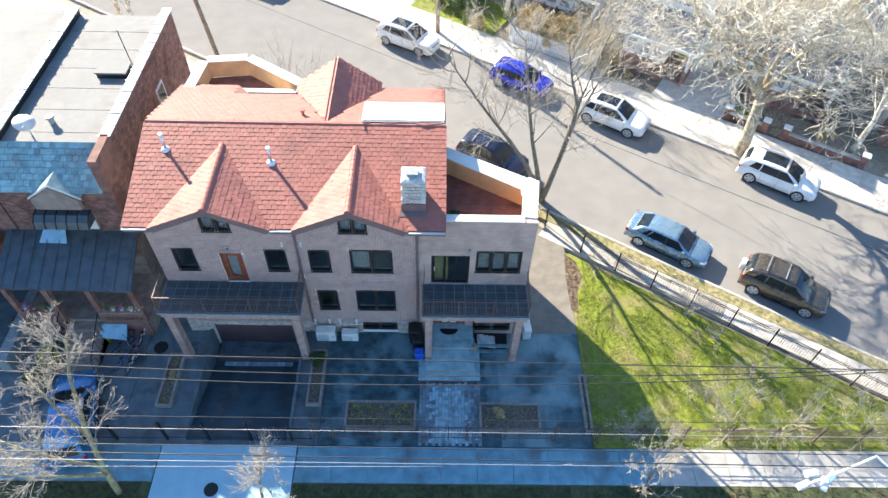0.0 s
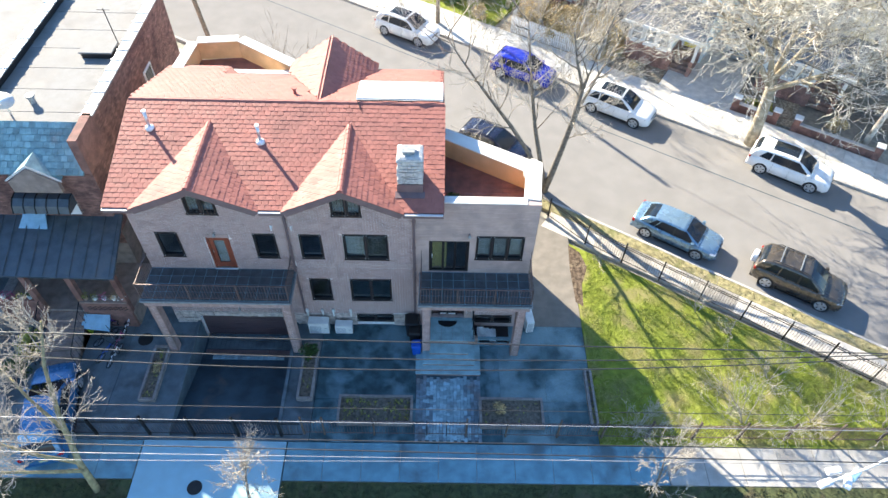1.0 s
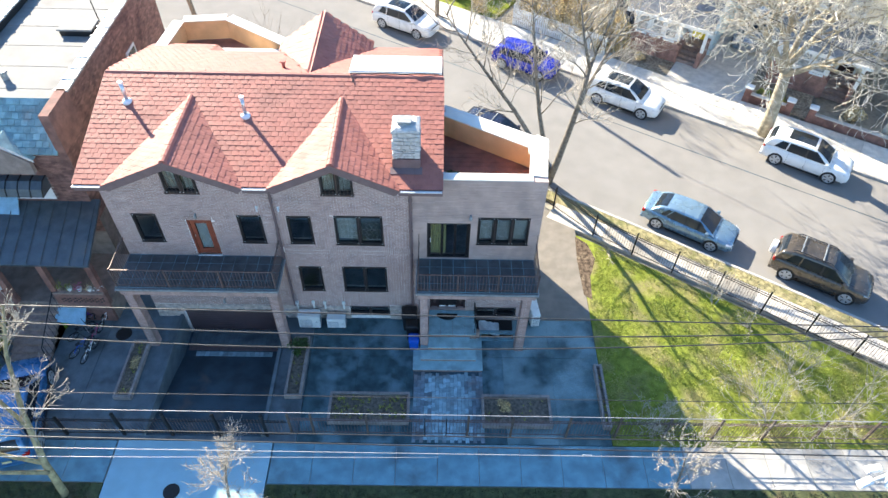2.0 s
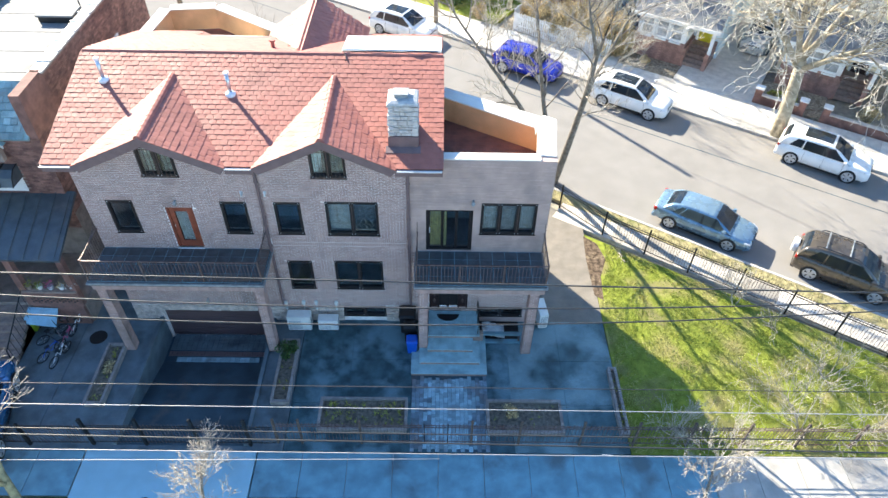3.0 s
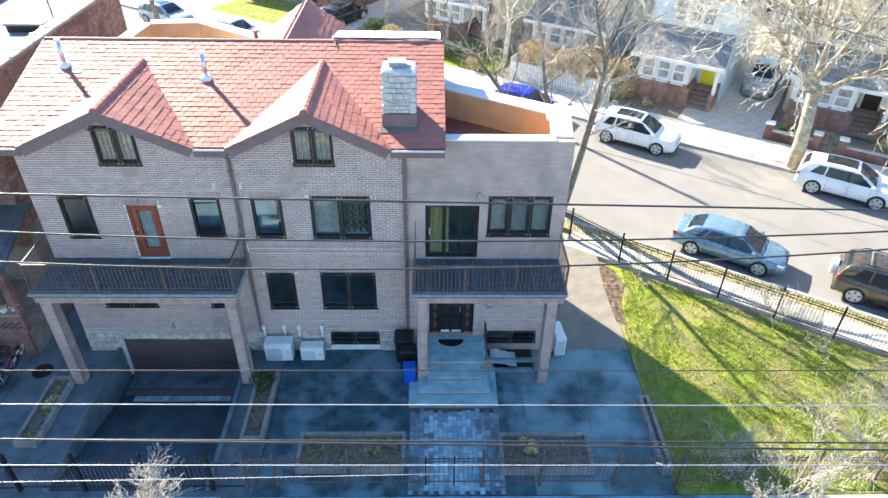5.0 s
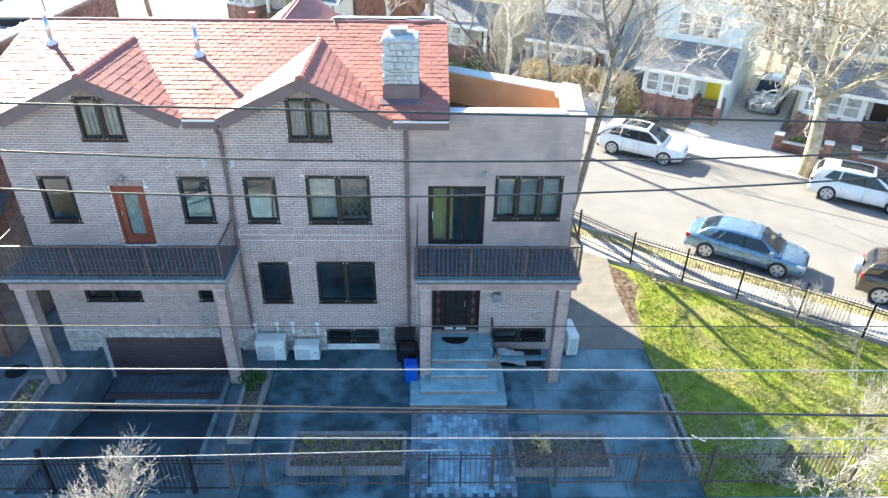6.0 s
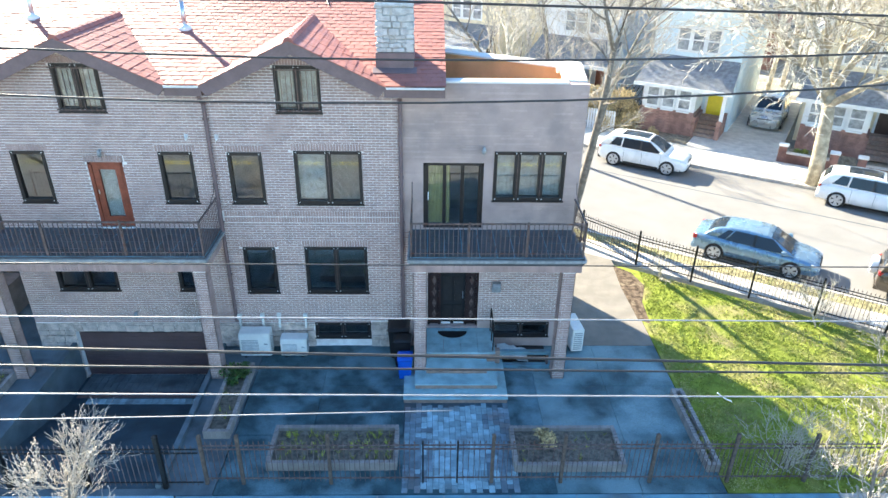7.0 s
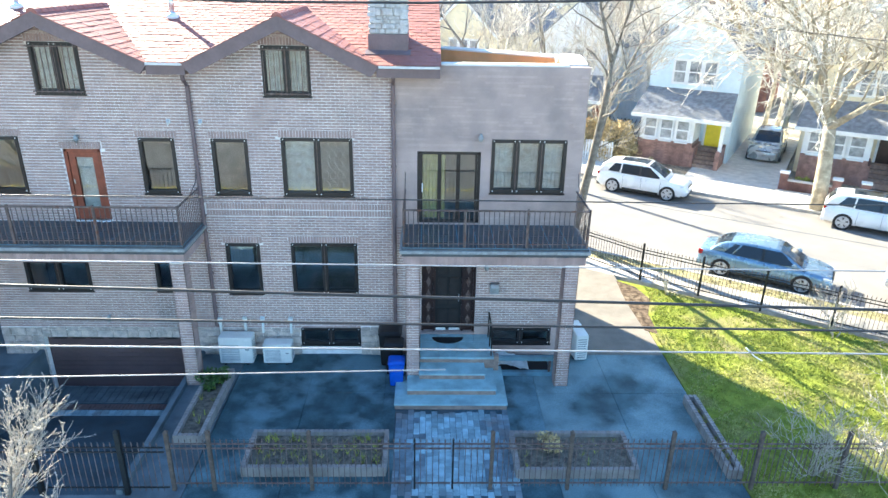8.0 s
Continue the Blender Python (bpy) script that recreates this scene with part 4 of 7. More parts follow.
def planter(label, x0, x1, y0, y1, clumps, seed):
    """A raised bed with a kerb of upright bricks, soil and small plants."""
    p = thing("planter_bed", label, "planter")
    part("soil", Mesh().box(x0 + 0.1, x1 - 0.1, y0 + 0.1, y1 - 0.1, -0.05, 0.14), "soil", p)
    for nm, a, b, c, d in (("kerb_front", x0, x1, y0, y0 + 0.1), ("kerb_back", x0, x1, y1 - 0.1, y1), ("kerb_side", x0, x0 + 0.1, y0 + 0.1, y1 - 0.1), ("kerb_side", x1 - 0.1, x1, y0 + 0.1, y1 - 0.1)):
        k = part(nm, Mesh().box(a + 0.01, b - 0.01, c + 0.01, d - 0.01, -0.05, 0.22), "kerb_brick", p)
        along = (b - a) > (d - c)
        n = int(max(b - a, d - c) / 0.11)
        for i in range(n):
            s = (i + 0.5) * max(b - a, d - c) / n
            bx, by = (a + s, (c + d) / 2) if along else ((a + b) / 2, c + s)
            w, h = (0.046, 0.052) if along else (0.052, 0.046)
            part("brick", Mesh().box(bx - w, bx + w, by - h, by + h, -0.02, 0.25), "kerb_brick", k)
    r, tuft = random.Random(seed), Mesh()
    for i in range(clumps):
        x, y = r.uniform(x0 + 0.2, x1 - 0.2), r.uniform(y0 + 0.2, y1 - 0.2)
        for j in range(9):
            a, l = r.uniform(0, 6.28), r.uniform(0.06, 0.2)
            tip = Vector((x + math.cos(a) * l * 0.7, y + math.sin(a) * l * 0.7, 0.14 + l))
            s = Vector((-math.sin(a), math.cos(a), 0)) * 0.012
            tuft.poly([Vector((x, y, 0.13)) - s, Vector((x, y, 0.13)) + s, tip])
    tagged(part("ground_planting", tuft, "leaf_yellow", p), kind="stuff")
    return p


planter("raised bed of soil with pale green bulb shoots", -2.16, 1.06, -5.2, -3.86, 70, 1)
planter("raised bed of bare soil with a dry shrub", 3.95, 6.72, -5.28, -3.9, 8, 2)
planter("narrow raised bed beside the garage ramp", -4.02, -3.32, -4.1, -1.2, 10, 5)
planter("narrow raised bed along the side walk", -10.82, -10.1, -4.25, -1.5, 16, 6)
planter("narrow brick bed between court and lawn", 8.72, 9.06, -5.3, -2.4, 12, 7)


def leafy(name, label, cx, cy, z0, rx, ry, rz, count, size, mat, seed, stems=12, cat="shrub"):
    """A shrub: stems and many small leaf cards with an uneven outline."""
    t = thing(name, label, cat)
    r = random.Random(seed)
    st, lf = Mesh(), Mesh()
    for i in range(stems):
        a, l = r.uniform(0, 6.28), r.uniform(0.3, 0.95)
        e = Vector((cx + math.cos(a) * rx * l * 0.9, cy + math.sin(a) * ry * l * 0.9, z0 + rz * r.uniform(0.8, 1.9)))
        b = Vector((cx + math.cos(a) * rx * 0.15, cy + math.sin(a) * ry * 0.15, z0))
        mid = (b + e) / 2 + Vector((r.uniform(-.1, .1), r.uniform(-.1, .1), r.uniform(0, .2)))
        st.chain([b, mid, e], [0.018, 0.012, 0.004], sides=4)
    lumps = [(r.uniform(0, 6.28), r.uniform(0.2, 0.75), r.uniform(0.4, 1.7), r.uniform(0.3, 0.6)) for _ in range(14)]
    for i in range(count):
        a0, l0, h0, rr = r.choice(lumps)
        d = Vector((r.gauss(0, 1), r.gauss(0, 1), r.gauss(0, 1))).normalized() * rr * r.random() ** 0.4
        c = Vector((cx + math.cos(a0) * rx * l0 + d.x * rx, cy + math.sin(a0) * ry * l0 + d.y * ry, max(z0 + 0.03, z0 + h0 * rz + d.z * rz)))
        u = Vector((r.gauss(0, 1), r.gauss(0, 1), r.gauss(0, 1))).normalized() * size * r.uniform(0.6, 1.4)
        v = u.cross(Vector((r.gauss(0, 1), r.gauss(0, 1), r.gauss(0, 1)))).normalized() * size * 0.6
        lf.poly([c - u, c + v, c + u, c - v])
    part("shrub_frame", st, "bark", t)
    tagged(part("leaves", lf, mat, t), kind="stuff")
    return t


leafy("dry_shrub", "dry straw-coloured shrub in the raised bed", 4.75, -4.5, 0.14, 0.35, 0.35, 0.2, 500, 0.045, "leaf_tan", 11, 8)
leafy("green_shrub", "low evergreen shrub at the ramp bed", -3.75, -1.75, 0.14, 0.42, 0.45, 0.18, 900, 0.05, "leaf_green", 12, 8)
leafy("dry_shrub", "rust-brown dry plant in the side bed", -10.4, -2.6, 0.14, 0.25, 0.4, 0.12, 260, 0.04, "leaf_tan", 13, 6)


def outdoor_unit(x0, x1, y0, y1, z0, z1, label, turn=None):
    """A heat pump: shell, fan grille with rings, top, feet and pipe."""
    w, d, h = x1 - x0, y1 - y0, z1 - z0
    u = thing("air_conditioner", label, "air conditioner", "outdoor units", at=turn or pose(x0, y0, z0))
    part("shell", Mesh().box(0, w, 0, d, 0.04, h), "unit", u, bevel=0.02)
    part("fan_recess", Mesh().box(w * 0.07, w * 0.62, -0.01, 0.0, h * 0.14, h * 0.74), "unit_grille", u)
    for k in range(9):
        z = h * (0.16 + k * 0.066)
        part("louvre", Mesh().box(w * 0.07, w * 0.62, -0.018, -0.01, z, z + 0.012), "unit", u)
    part("side_panel", Mesh().box(w * 0.74, w * 0.97, -0.012, 0.0, 0.08, h - 0.05), "unit", u, bevel=0.006)
    part("badge", Mesh().box(w * 0.8, w * 0.92, -0.016, -0.011, h * 0.55, h * 0.6), "grille", u)
    for fx in (0.12, w - 0.18):
        part("foot", Mesh().box(fx, fx + 0.06, -0.02, d + 0.02, 0.0, 0.04), "black", u)
    for k in range(9):
        part("side_slot", Mesh().box(-0.008, 0, 0.05, d - 0.05, 0.12 + k * h * 0.085, 0.15 + k * h * 0.085), "grille", u)
        part("side_slot", Mesh().box(w, w + 0.008, 0.05, d - 0.05, 0.12 + k * h * 0.085, 0.13 + k * h * 0.085), "grille", u)
    return u


outdoor_unit(-3.9, -2.97, -0.62, -0.2, 0.0, 0.86, "large white outdoor air conditioning unit against the wall")
outdoor_unit(-2.68, -1.88, -0.6, -0.22, 0.0, 0.64, "smaller white outdoor air conditioning unit against the wall")
outdoor_unit(0, 0.95, 0, 0.36, 0, 0.85, "white outdoor air conditioning unit beside the side wall", pose(6.62, -0.35, 0.0, 0, 0, 97))
for x, z in ((-3.95, 1.05), (-3.25, 1.08), (-2.75, 1.08), (-1.95, 1.07)):
    tagged(part("pipe_cover", Mesh().box(x - 0.06, x + 0.06, -0.12, -0.02, z, z + 0.16).box(x - 0.03, x + 0.03, -0.1, -0.02, z - 0.35, z), "unit", bevel=0.01), "small white pipe cover on the wall", "pipe cover")


def bin_(name, label, x, y, w, d, h, body, lid):
    b = thing(name, label, "bin", at=pose(x, y, 0))
    part("body", Mesh().loft([[(-w * s, -d * s, z), (w * s, -d * s, z), (w * s, d * s, z), (-w * s, d * s, z)] for s, z in ((0.40, 0.03), (0.5, h))]), body, b, bevel=0.02)
    part("lid", Mesh().loft([[(-w * s, -d * s, z), (w * s, -d * s, z), (w * s, d * s, z), (-w * s, d * s, z)] for s, z in ((0.54, h), (0.54, h + 0.03), (0.4, h + 0.08))]), lid, b, bevel=0.015)
    part("handle", Mesh().tube((-w * 0.35, d * 0.56, h), (w * 0.35, d * 0.56, h), 0.018), lid, b)
    for s in (-1, 1):
        part("wheel", Mesh().tube((s * w * 0.42, d * 0.42, 0.09), (s * w * 0.5, d * 0.42, 0.09), 0.09, sides=14), "black", b)
    return b


bin_("recycling_bin", "blue plastic recycling bin beside the pier", 1.14, -1.55, 0.42, 0.42, 0.72, "blue", "blue")
bin_("wheelie_bin", "black wheeled bin against the wall", 0.92, -0.45, 0.62, 0.62, 1.05, "black", "black")
bin_("wheelie_bin", "black wheeled bin behind the pier", 1.05, -0.98, 0.5, 0.45, 0.95, "black", "black")
# wall fittings
for x in (-4.65, -3.85):
    c = thing("security_camera", "small white camera on the brick wall", "camera", "wall cameras")
    part("base", Mesh().box(x - 0.05, x + 0.05, -0.05, -0.008, 6.75, 6.87), "white", c, bevel=0.008)
    part("body", Mesh().tube((x, -0.05, 6.83), (x + 0.05, -0.2, 6.78), 0.035, sides=12), "white", c)
for x, z in ((-7.0, 6.35), (3.3, 6.5), (-7.04, 1.2), (3.6, 2.86)):
    c = thing("wall_lamp", "small lantern fixed to the front wall", "lamp", "wall lamps")
    part("bracket", Mesh().box(x - 0.03, x + 0.03, -0.12, -0.005, z + 0.05, z + 0.08), "grille", c)
    part("shade", Mesh().loft([[(x + r * math.cos(a * math.pi / 4), -0.13 + r * math.sin(a * math.pi / 4), zz) for a in range(8)] for r, zz in ((0.03, z - 0.1), (0.07, z - 0.02), (0.05, z + 0.06), (0.01, z + 0.1))]), "grille", c, smooth=True)
c = thing("letter_box", "grey metal letter box beside the front door", "letter box")
part("box", Mesh().box(3.72, 3.98, -0.16, -0.01, 2.05, 2.36), "grille", c, bevel=0.012)
part("flap", Mesh().box(3.74, 3.96, -0.17, -0.158, 2.24, 2.34), "steel", c)
tagged(part("house_sign", Mesh().box(3.5, 3.85, -0.03, -0.008, 2.98, 3.06), "black"), "dark sign strip beside the front door", "sign")
rail = thing("hand_rail", "black iron hand rail beside the landing", "rail")
part("rail", Mesh().chain([(3.72, -1.2, 1.45), (3.72, -0.2, 1.5)], 0.025), "black_iron", rail)
for y in (-1.2, -0.7, -0.2):
    part("post", Mesh().tube((3.72, y, 0.66), (3.72, y, 1.48), 0.018), "black_iron", rail)


# ---- iron fences ----
picket_mesh = Mesh().box(-0.0065, 0.0065, -0.0065, 0.0065, 0.08, 1.27).poly([(-0.018, 0, 1.27), (0.018, 0, 1.27), (0, 0, 1.36)]).mesh("picket")
def fence_run(f, a, b, post_mat, picket_mat, tall=1.5, step=0.118, thick=0.05):
    """One bay: a post at its start, two rails and pickets."""
    a, b = Vector(a), Vector(b)
    l, ang = (b - a).length, math.degrees(math.atan2(b.y - a.y, b.x - a.x))
    bay = part("bay", Mesh().box(0, l, -0.014, 0.014, 1.08, 1.11), picket_mat, f, at=pose(a.x, a.y, 0, 0, 0, ang))
    for z in (0.16, 1.2):
        part("rail", Mesh().box(0, l, -0.014, 0.014, z, z + 0.026), picket_mat, bay)
    part("post", Mesh().box(-thick, thick, -thick, thick, -0.05, tall).loft([[(-s, -s, z), (s, -s, z), (s, s, z), (-s, s, z)] for s, z in ((thick * 1.3, tall), (thick * 0.2, tall + 0.06))]), post_mat, bay, bevel=0.004)
    n = int(l / step)
    for i in range(1, n):
        part("picket", picket_mesh, picket_mat, bay, at=pose(i * l / n, 0, 0))
    return bay


picket_mesh.materials.append(M["iron"])
fence = thing("street_fence", "black wrought iron fence along the pavement", "fence")
line = [(6.4, 8.9), (8.08, 7.2), (9.86, 5.3), (11.6, 4.1), (13.3, 2.95), (15.1, 1.8), (16.85, 0.65), (18.5, -0.5), (20.15, -1.6), (21.8, -2.7), (23.4, -3.75), (25.1, -4.85), (26.7, -5.9)]
for a, b in zip(line, line[1:]):
    fence_run(fence, (*a, 0), (*b, 0), "black_iron", "black_iron", 1.42, thick=0.035)
front = thing("front_fence", "rust-brown iron front fence with spear tops", "fence")
xs = [-3.46, -2.6, -0.51, 1.62]
for a, b in zip(xs, xs[1:]):
    fence_run(front, (a, -5.6, 0), (b, -5.6, 0), "post_tan", "iron", thick=0.04)
xs = [3.35, 5.03, 7.2, 9.1, 11.0, 12.95, 14.9, 16.9, 18.9, 20.9, 22.9, 24.8, 26.7]
for a, b in zip(xs, xs[1:]):
    fence_run(front, (a, -5.6, 0), (b, -5.6, 0), "post_tan", "iron", thick=0.04)
gate = thing("garden_gate", "narrow double iron garden gate standing shut", "gate")
fence_run(gate, (1.7, -5.6, 0), (2.48, -5.6, 0), "black_iron", "iron", 1.3, thick=0.02)
fence_run(gate, (2.52, -5.6, 0), (3.3, -5.6, 0), "black_iron", "iron", 1.3, thick=0.02)
dgate = thing("driveway_gate", "dark iron driveway gate across the ramp", "gate")
for a, b in ((-9.9, -8.1), (-8.05, -6.25), (-6.2, -4.45), (-4.4, -3.5)):
    fence_run(dgate, (a, -5.72, 0), (b, -5.72, 0), "black_iron", "black_iron", 1.6, thick=0.05)
yard = thing("yard_fence", "dark iron fence before the neighbouring yard", "fence")
for a, b in ((-14.4, -12.2), (-12.1, -10.0)):
    fence_run(yard, (a, -5.75, 0), (b, -5.75, 0), "black_iron", "black_iron", 1.3)


# ---- chimney, flues and roof fittings ----
ch = thing("chimney", "square chimney of pale stacked stone", "chimney")
part("flashing", Mesh().box(0.43, 1.42, 0.26, 1.2, 8.3, 8.98), "fascia", ch, "brown metal base", bevel=0.01)
part("flashing_apron", Mesh().plate([(0.36, 0.02, main_z(0.02) + 0.04), (1.49, 0.02, main_z(0.02) + 0.04), (1.49, 0.3, main_z(0.3) + 0.045), (0.36, 0.3, main_z(0.3) + 0.045)], 0.03), "fascia", ch)
core = part("masonry_core", Mesh().box(0.49, 1.36, 0.34, 1.12, 8.96, 10.12), "kerb", ch)
r = random.Random(8)
for side in range(4):
    z = 8.985
    while z < 10.1:
        h = min(r.choice((0.09, 0.12, 0.15, 0.19)), 10.14 - z)
        x = -0.46
        while x < 0.44:
            w = min(r.uniform(0.14, 0.42), 0.47 - x)
            deep = -0.405 - r.uniform(0.0, 0.045) - (0.0 if side % 2 == 0 else 0.05)
            part("stone", Mesh().loft([[(x + 0.011, -0.3, q), (x + w - 0.011, -0.3, q), (x + w - 0.011 - r.uniform(0, 0.02), deep, q), (x + 0.011 + r.uniform(0, 0.02), deep - r.uniform(-0.01, 0.012), q)] for q in (0.01, h - 0.011)]), "chim", core, at=pose(0.925, 0.73, z, 0, 0, 90 * side), bevel=0.01)
            x += w
        z += h
part("cap", Mesh().loft([[(0.925 - a, 0.73 - b, z), (0.925 + a, 0.73 - b, z), (0.925 + a, 0.73 + b, z), (0.925 - a, 0.73 + b, z)] for a, b, z in ((0.49, 0.46, 10.12), (0.47, 0.44, 10.19), (0.36, 0.33, 10.25))]), "chim", ch, "pale mortar crown", bevel=0.012)
part("flue", Mesh().box(0.66, 1.08, 0.55, 0.9, 10.24, 10.36).box(0.62, 1.12, 0.51, 0.94, 10.36, 10.39), "grille", ch, "grey metal flue cap", bevel=0.01)
for x, y in ((-9.5, 2.9), (-5.05, 2.36)):
    v = thing("roof_flue", "tall white metal flue pipe on the tiles", "flue", "roof flues")
    z = main_z(y)
    part("boot", Mesh().loft([[(x + rr * math.cos(a * math.pi / 6), y + rr * math.sin(a * math.pi / 6), zz) for a in range(12)] for rr, zz in ((0.2, z - 0.03), (0.17, z + 0.06), (0.08, z + 0.13))]), "sheet", v, smooth=True)
    part("pipe", Mesh().tube((x, y, z), (x, y, z + 0.78), 0.065, sides=14), "steel", v, smooth=True)
    part("cap", Mesh().tube((x, y, z + 0.78), (x, y, z + 0.86), 0.09, sides=14), "sheet", v)
v = thing("roof_vent", "small clay-coloured vent cap on the rear slope", "vent")
part("pipe", Mesh().tube((-4.05, 5.1, 9.3), (-4.05, 5.1, 9.72), 0.07), "tile", v)
part("cap", Mesh().tube((-4.05, 5.1, 9.72), (-4.05, 5.1, 9.78), 0.12), "tile", v)
p = thing("roof_panel", "white metal roof panel with a dark cable along its edge", "panel")
zf = lambda y: RIDGE_Z - 0.36 * (y - RIDGE_Y)
part("sheet", Mesh().plate([(-1.42, 4.5, zf(4.5) + 0.15), (2.14, 4.5, zf(4.5) + 0.15), (2.14, 6.1, zf(6.1) + 0.42), (-1.42, 6.1, zf(6.1) + 0.42)], 0.07), "sheet", p, bevel=0.01)
part("edge_rail", Mesh().box(-1.44, 2.14, 4.41, 4.49, zf(4.5) + 0.03, zf(4.5) + 0.12), "grille", p)
for x in (-1.3, -0.2, 0.95, 2.0):
    part("bracket", Mesh().plate([(x, 4.55, zf(4.55) + 0.08), (x + 0.05, 4.55, zf(4.55) + 0.08), (x + 0.05, 6.0, zf(6.0) + 0.33), (x, 6.0, zf(6.0) + 0.33)], 0.25), "black_iron", p)
part("cable", Mesh().chain([(-1.2, 3.9, main_z(3.9) + 0.05), (-1.35, 4.3, zf(4.3) + 0.1), (-0.9, 4.36, zf(4.3) + 0.06), (-0.2, 4.33, zf(4.3) + 0.1), (0.7, 4.36, zf(4.3) + 0.06), (1.2, 4.3, zf(4.3) + 0.13), (2.0, 4.36, zf(4.3) + 0.08)], 0.022), "black", p)
leafy("potted_plant", "dusty green pot plant on the roof terrace", 2.6, 1.0, 7.3, 0.25, 0.25, 0.25, 260, 0.06, "leaf_green", 21, 8, "plant")
t = thing("terrace_clutter", "stacked pale planks and a pot on the rear terrace", "planks")
for i in range(5):
    part("plank", Mesh().box(0, 2.6, i * 0.16, i * 0.16 + 0.13, 0, 0.05), "grille", t, at=pose(-7.7, 8.95, 7.22 + 0.02 * (i % 2), 0, 0, -12))

# ---- cars ----
def eased(rows, k):
    """Rows of numbers with k - 1 smooth steps put in between each two."""
    out = []
    for i in range(len(rows) - 1):
        p0, p1, p2, p3 = (rows[max(0, min(len(rows) - 1, i + d))] for d in (-1, 0, 1, 2))
        for j in range(k):
            t = j / k
            out.append(tuple(0.5 * (2 * b + (c - a) * t + (2 * a - 5 * b + 4 * c - d) * t * t + (3 * b - a - 3 * c + d) * t ** 3) for a, b, c, d in zip(p0, p1, p2, p3)))
    return out + [tuple(rows[-1])]


def car(name, label, u, n, heading, paint, L, W, H, kind, rails=False, sunroof=False, clad=False, spare=False, at=None):
    """A parked car, x forward: lofted body and cabin, glass, pillars, wheels, lamps."""
    x, y = S(u, n)
    c = thing(name, label, "car", "parked cars", at=at or pose(x, y, -0.13, 0, 0, heading))
    w, ground = W / 2, 0.0
    suv = kind != "sedan"
    belt = 0.63 * H if suv else 0.645 * H
    def ring(xf, zl, zt, wf):
        X, ww, zm = xf * L, w * wf, (zl + zt) * 0.52
        half = [(ww * 0.86, zl), (ww * 0.985, zl + 0.1), (ww, zm), (ww * 0.985, zt - 0.13), (ww * 0.93, zt - 0.035), (ww * 0.82, zt)]
        return [(X, -a, b) for a, b in half] + [(X, 0, zt + 0.012)] + [(X, a, b) for a, b in reversed(half)]
    if suv:
        st = [(-0.5, 0.42, belt - 0.1, 0.84), (-0.492, 0.34, belt - 0.03, 0.92), (-0.46, 0.27, belt + 0.01, 0.975), (-0.38, 0.24, belt + 0.02, 1.0), (-0.15, 0.22, belt, 1.0), (0.1, 0.22, belt - 0.01, 1.0), (0.2, 0.22, belt - 0.02, 1.0), (0.27, 0.22, belt - 0.03, 0.99), (0.38, 0.23, belt - 0.08, 0.965), (0.455, 0.25, belt - 0.16, 0.91), (0.485, 0.3, belt - 0.25, 0.84), (0.5, 0.38, belt - 0.36, 0.74)]
        top = [(-0.487, belt + 0.0), (-0.455, H - 0.30), (-0.415, H - 0.14), (-0.31, H - 0.05), (-0.15, H - 0.005), (-0.02, H - 0.01), (0.05, H - 0.06), (0.15, H - 0.27), (0.275, belt - 0.04)]
    else:
        st = [(-0.5, 0.42, belt - 0.09, 0.8), (-0.49, 0.34, belt - 0.02, 0.9), (-0.44, 0.27, belt + 0.03, 0.965), (-0.36, 0.23, belt + 0.045, 0.99), (-0.15, 0.2, belt, 1.0), (0.1, 0.2, belt - 0.02, 1.0), (0.2, 0.2, belt - 0.03, 1.0), (0.27, 0.2, belt - 0.05, 0.985), (0.38, 0.21, belt - 0.11, 0.955), (0.455, 0.23, belt - 0.2, 0.89), (0.485, 0.27, belt - 0.28, 0.81), (0.5, 0.35, belt - 0.36, 0.7)]
        top = [(-0.415, belt + 0.035), (-0.34, H - 0.20), (-0.265, H - 0.085), (-0.17, H - 0.02), (-0.04, H), (0.04, H - 0.02), (0.095, H - 0.07), (0.29, belt - 0.05)]
    st, top = eased(st, 3), eased(top, 3)
    part("body", Mesh().loft([ring(*q) for q in st]), paint, c, smooth=True)
    wb, wt = w * 0.93, w * (0.76 if suv else 0.70)
    def half_width(z):
        k = max(0.0, min(1.0, (z - belt) / (H - belt)))
        return wb + (wt - wb) * k
    def cab(xf, zt):
        hw, k = half_width(zt), max(0.0, min(1.0, (zt - belt) / (H - belt)))
        return [(xf * L, -wb * 0.99, belt - 0.06), (xf * L, -hw, zt - 0.045), (xf * L, -hw * 0.95, zt - 0.014), (xf * L, -hw * 0.84, zt), (xf * L, 0, zt + 0.02 * k), (xf * L, hw * 0.84, zt), (xf * L, hw * 0.95, zt - 0.014), (xf * L, hw, zt - 0.045), (xf * L, wb * 0.99, belt - 0.06)]
    part("cabin", Mesh().loft([cab(*q) for q in top]), paint, c, smooth=True)
    def height_at(xf):
        for (a, za), (b, zb) in zip(top, top[1:]):
            if a <= xf <= b:
                return za + (zb - za) * (xf - a) / (b - a)
        return top[0][1] if xf < top[0][0] else top[-1][1]
    def screen(pname, xa, xb, fa, fb):
        """Glass laid over the cabin from xa to xb; fa, fb are the shares of its width."""
        rings = []
        for k in range(7):
            xf = xa + (xb - xa) * k / 6
            z, f = height_at(xf), fa + (fb - fa) * k / 6
            hw = half_width(z) * 0.84 * f
            rings.append([(xf * L, -hw, z + 0.002), (xf * L, -hw, z + 0.012), (xf * L, 0, z + 0.03), (xf * L, hw, z + 0.012), (xf * L, hw, z + 0.002)])
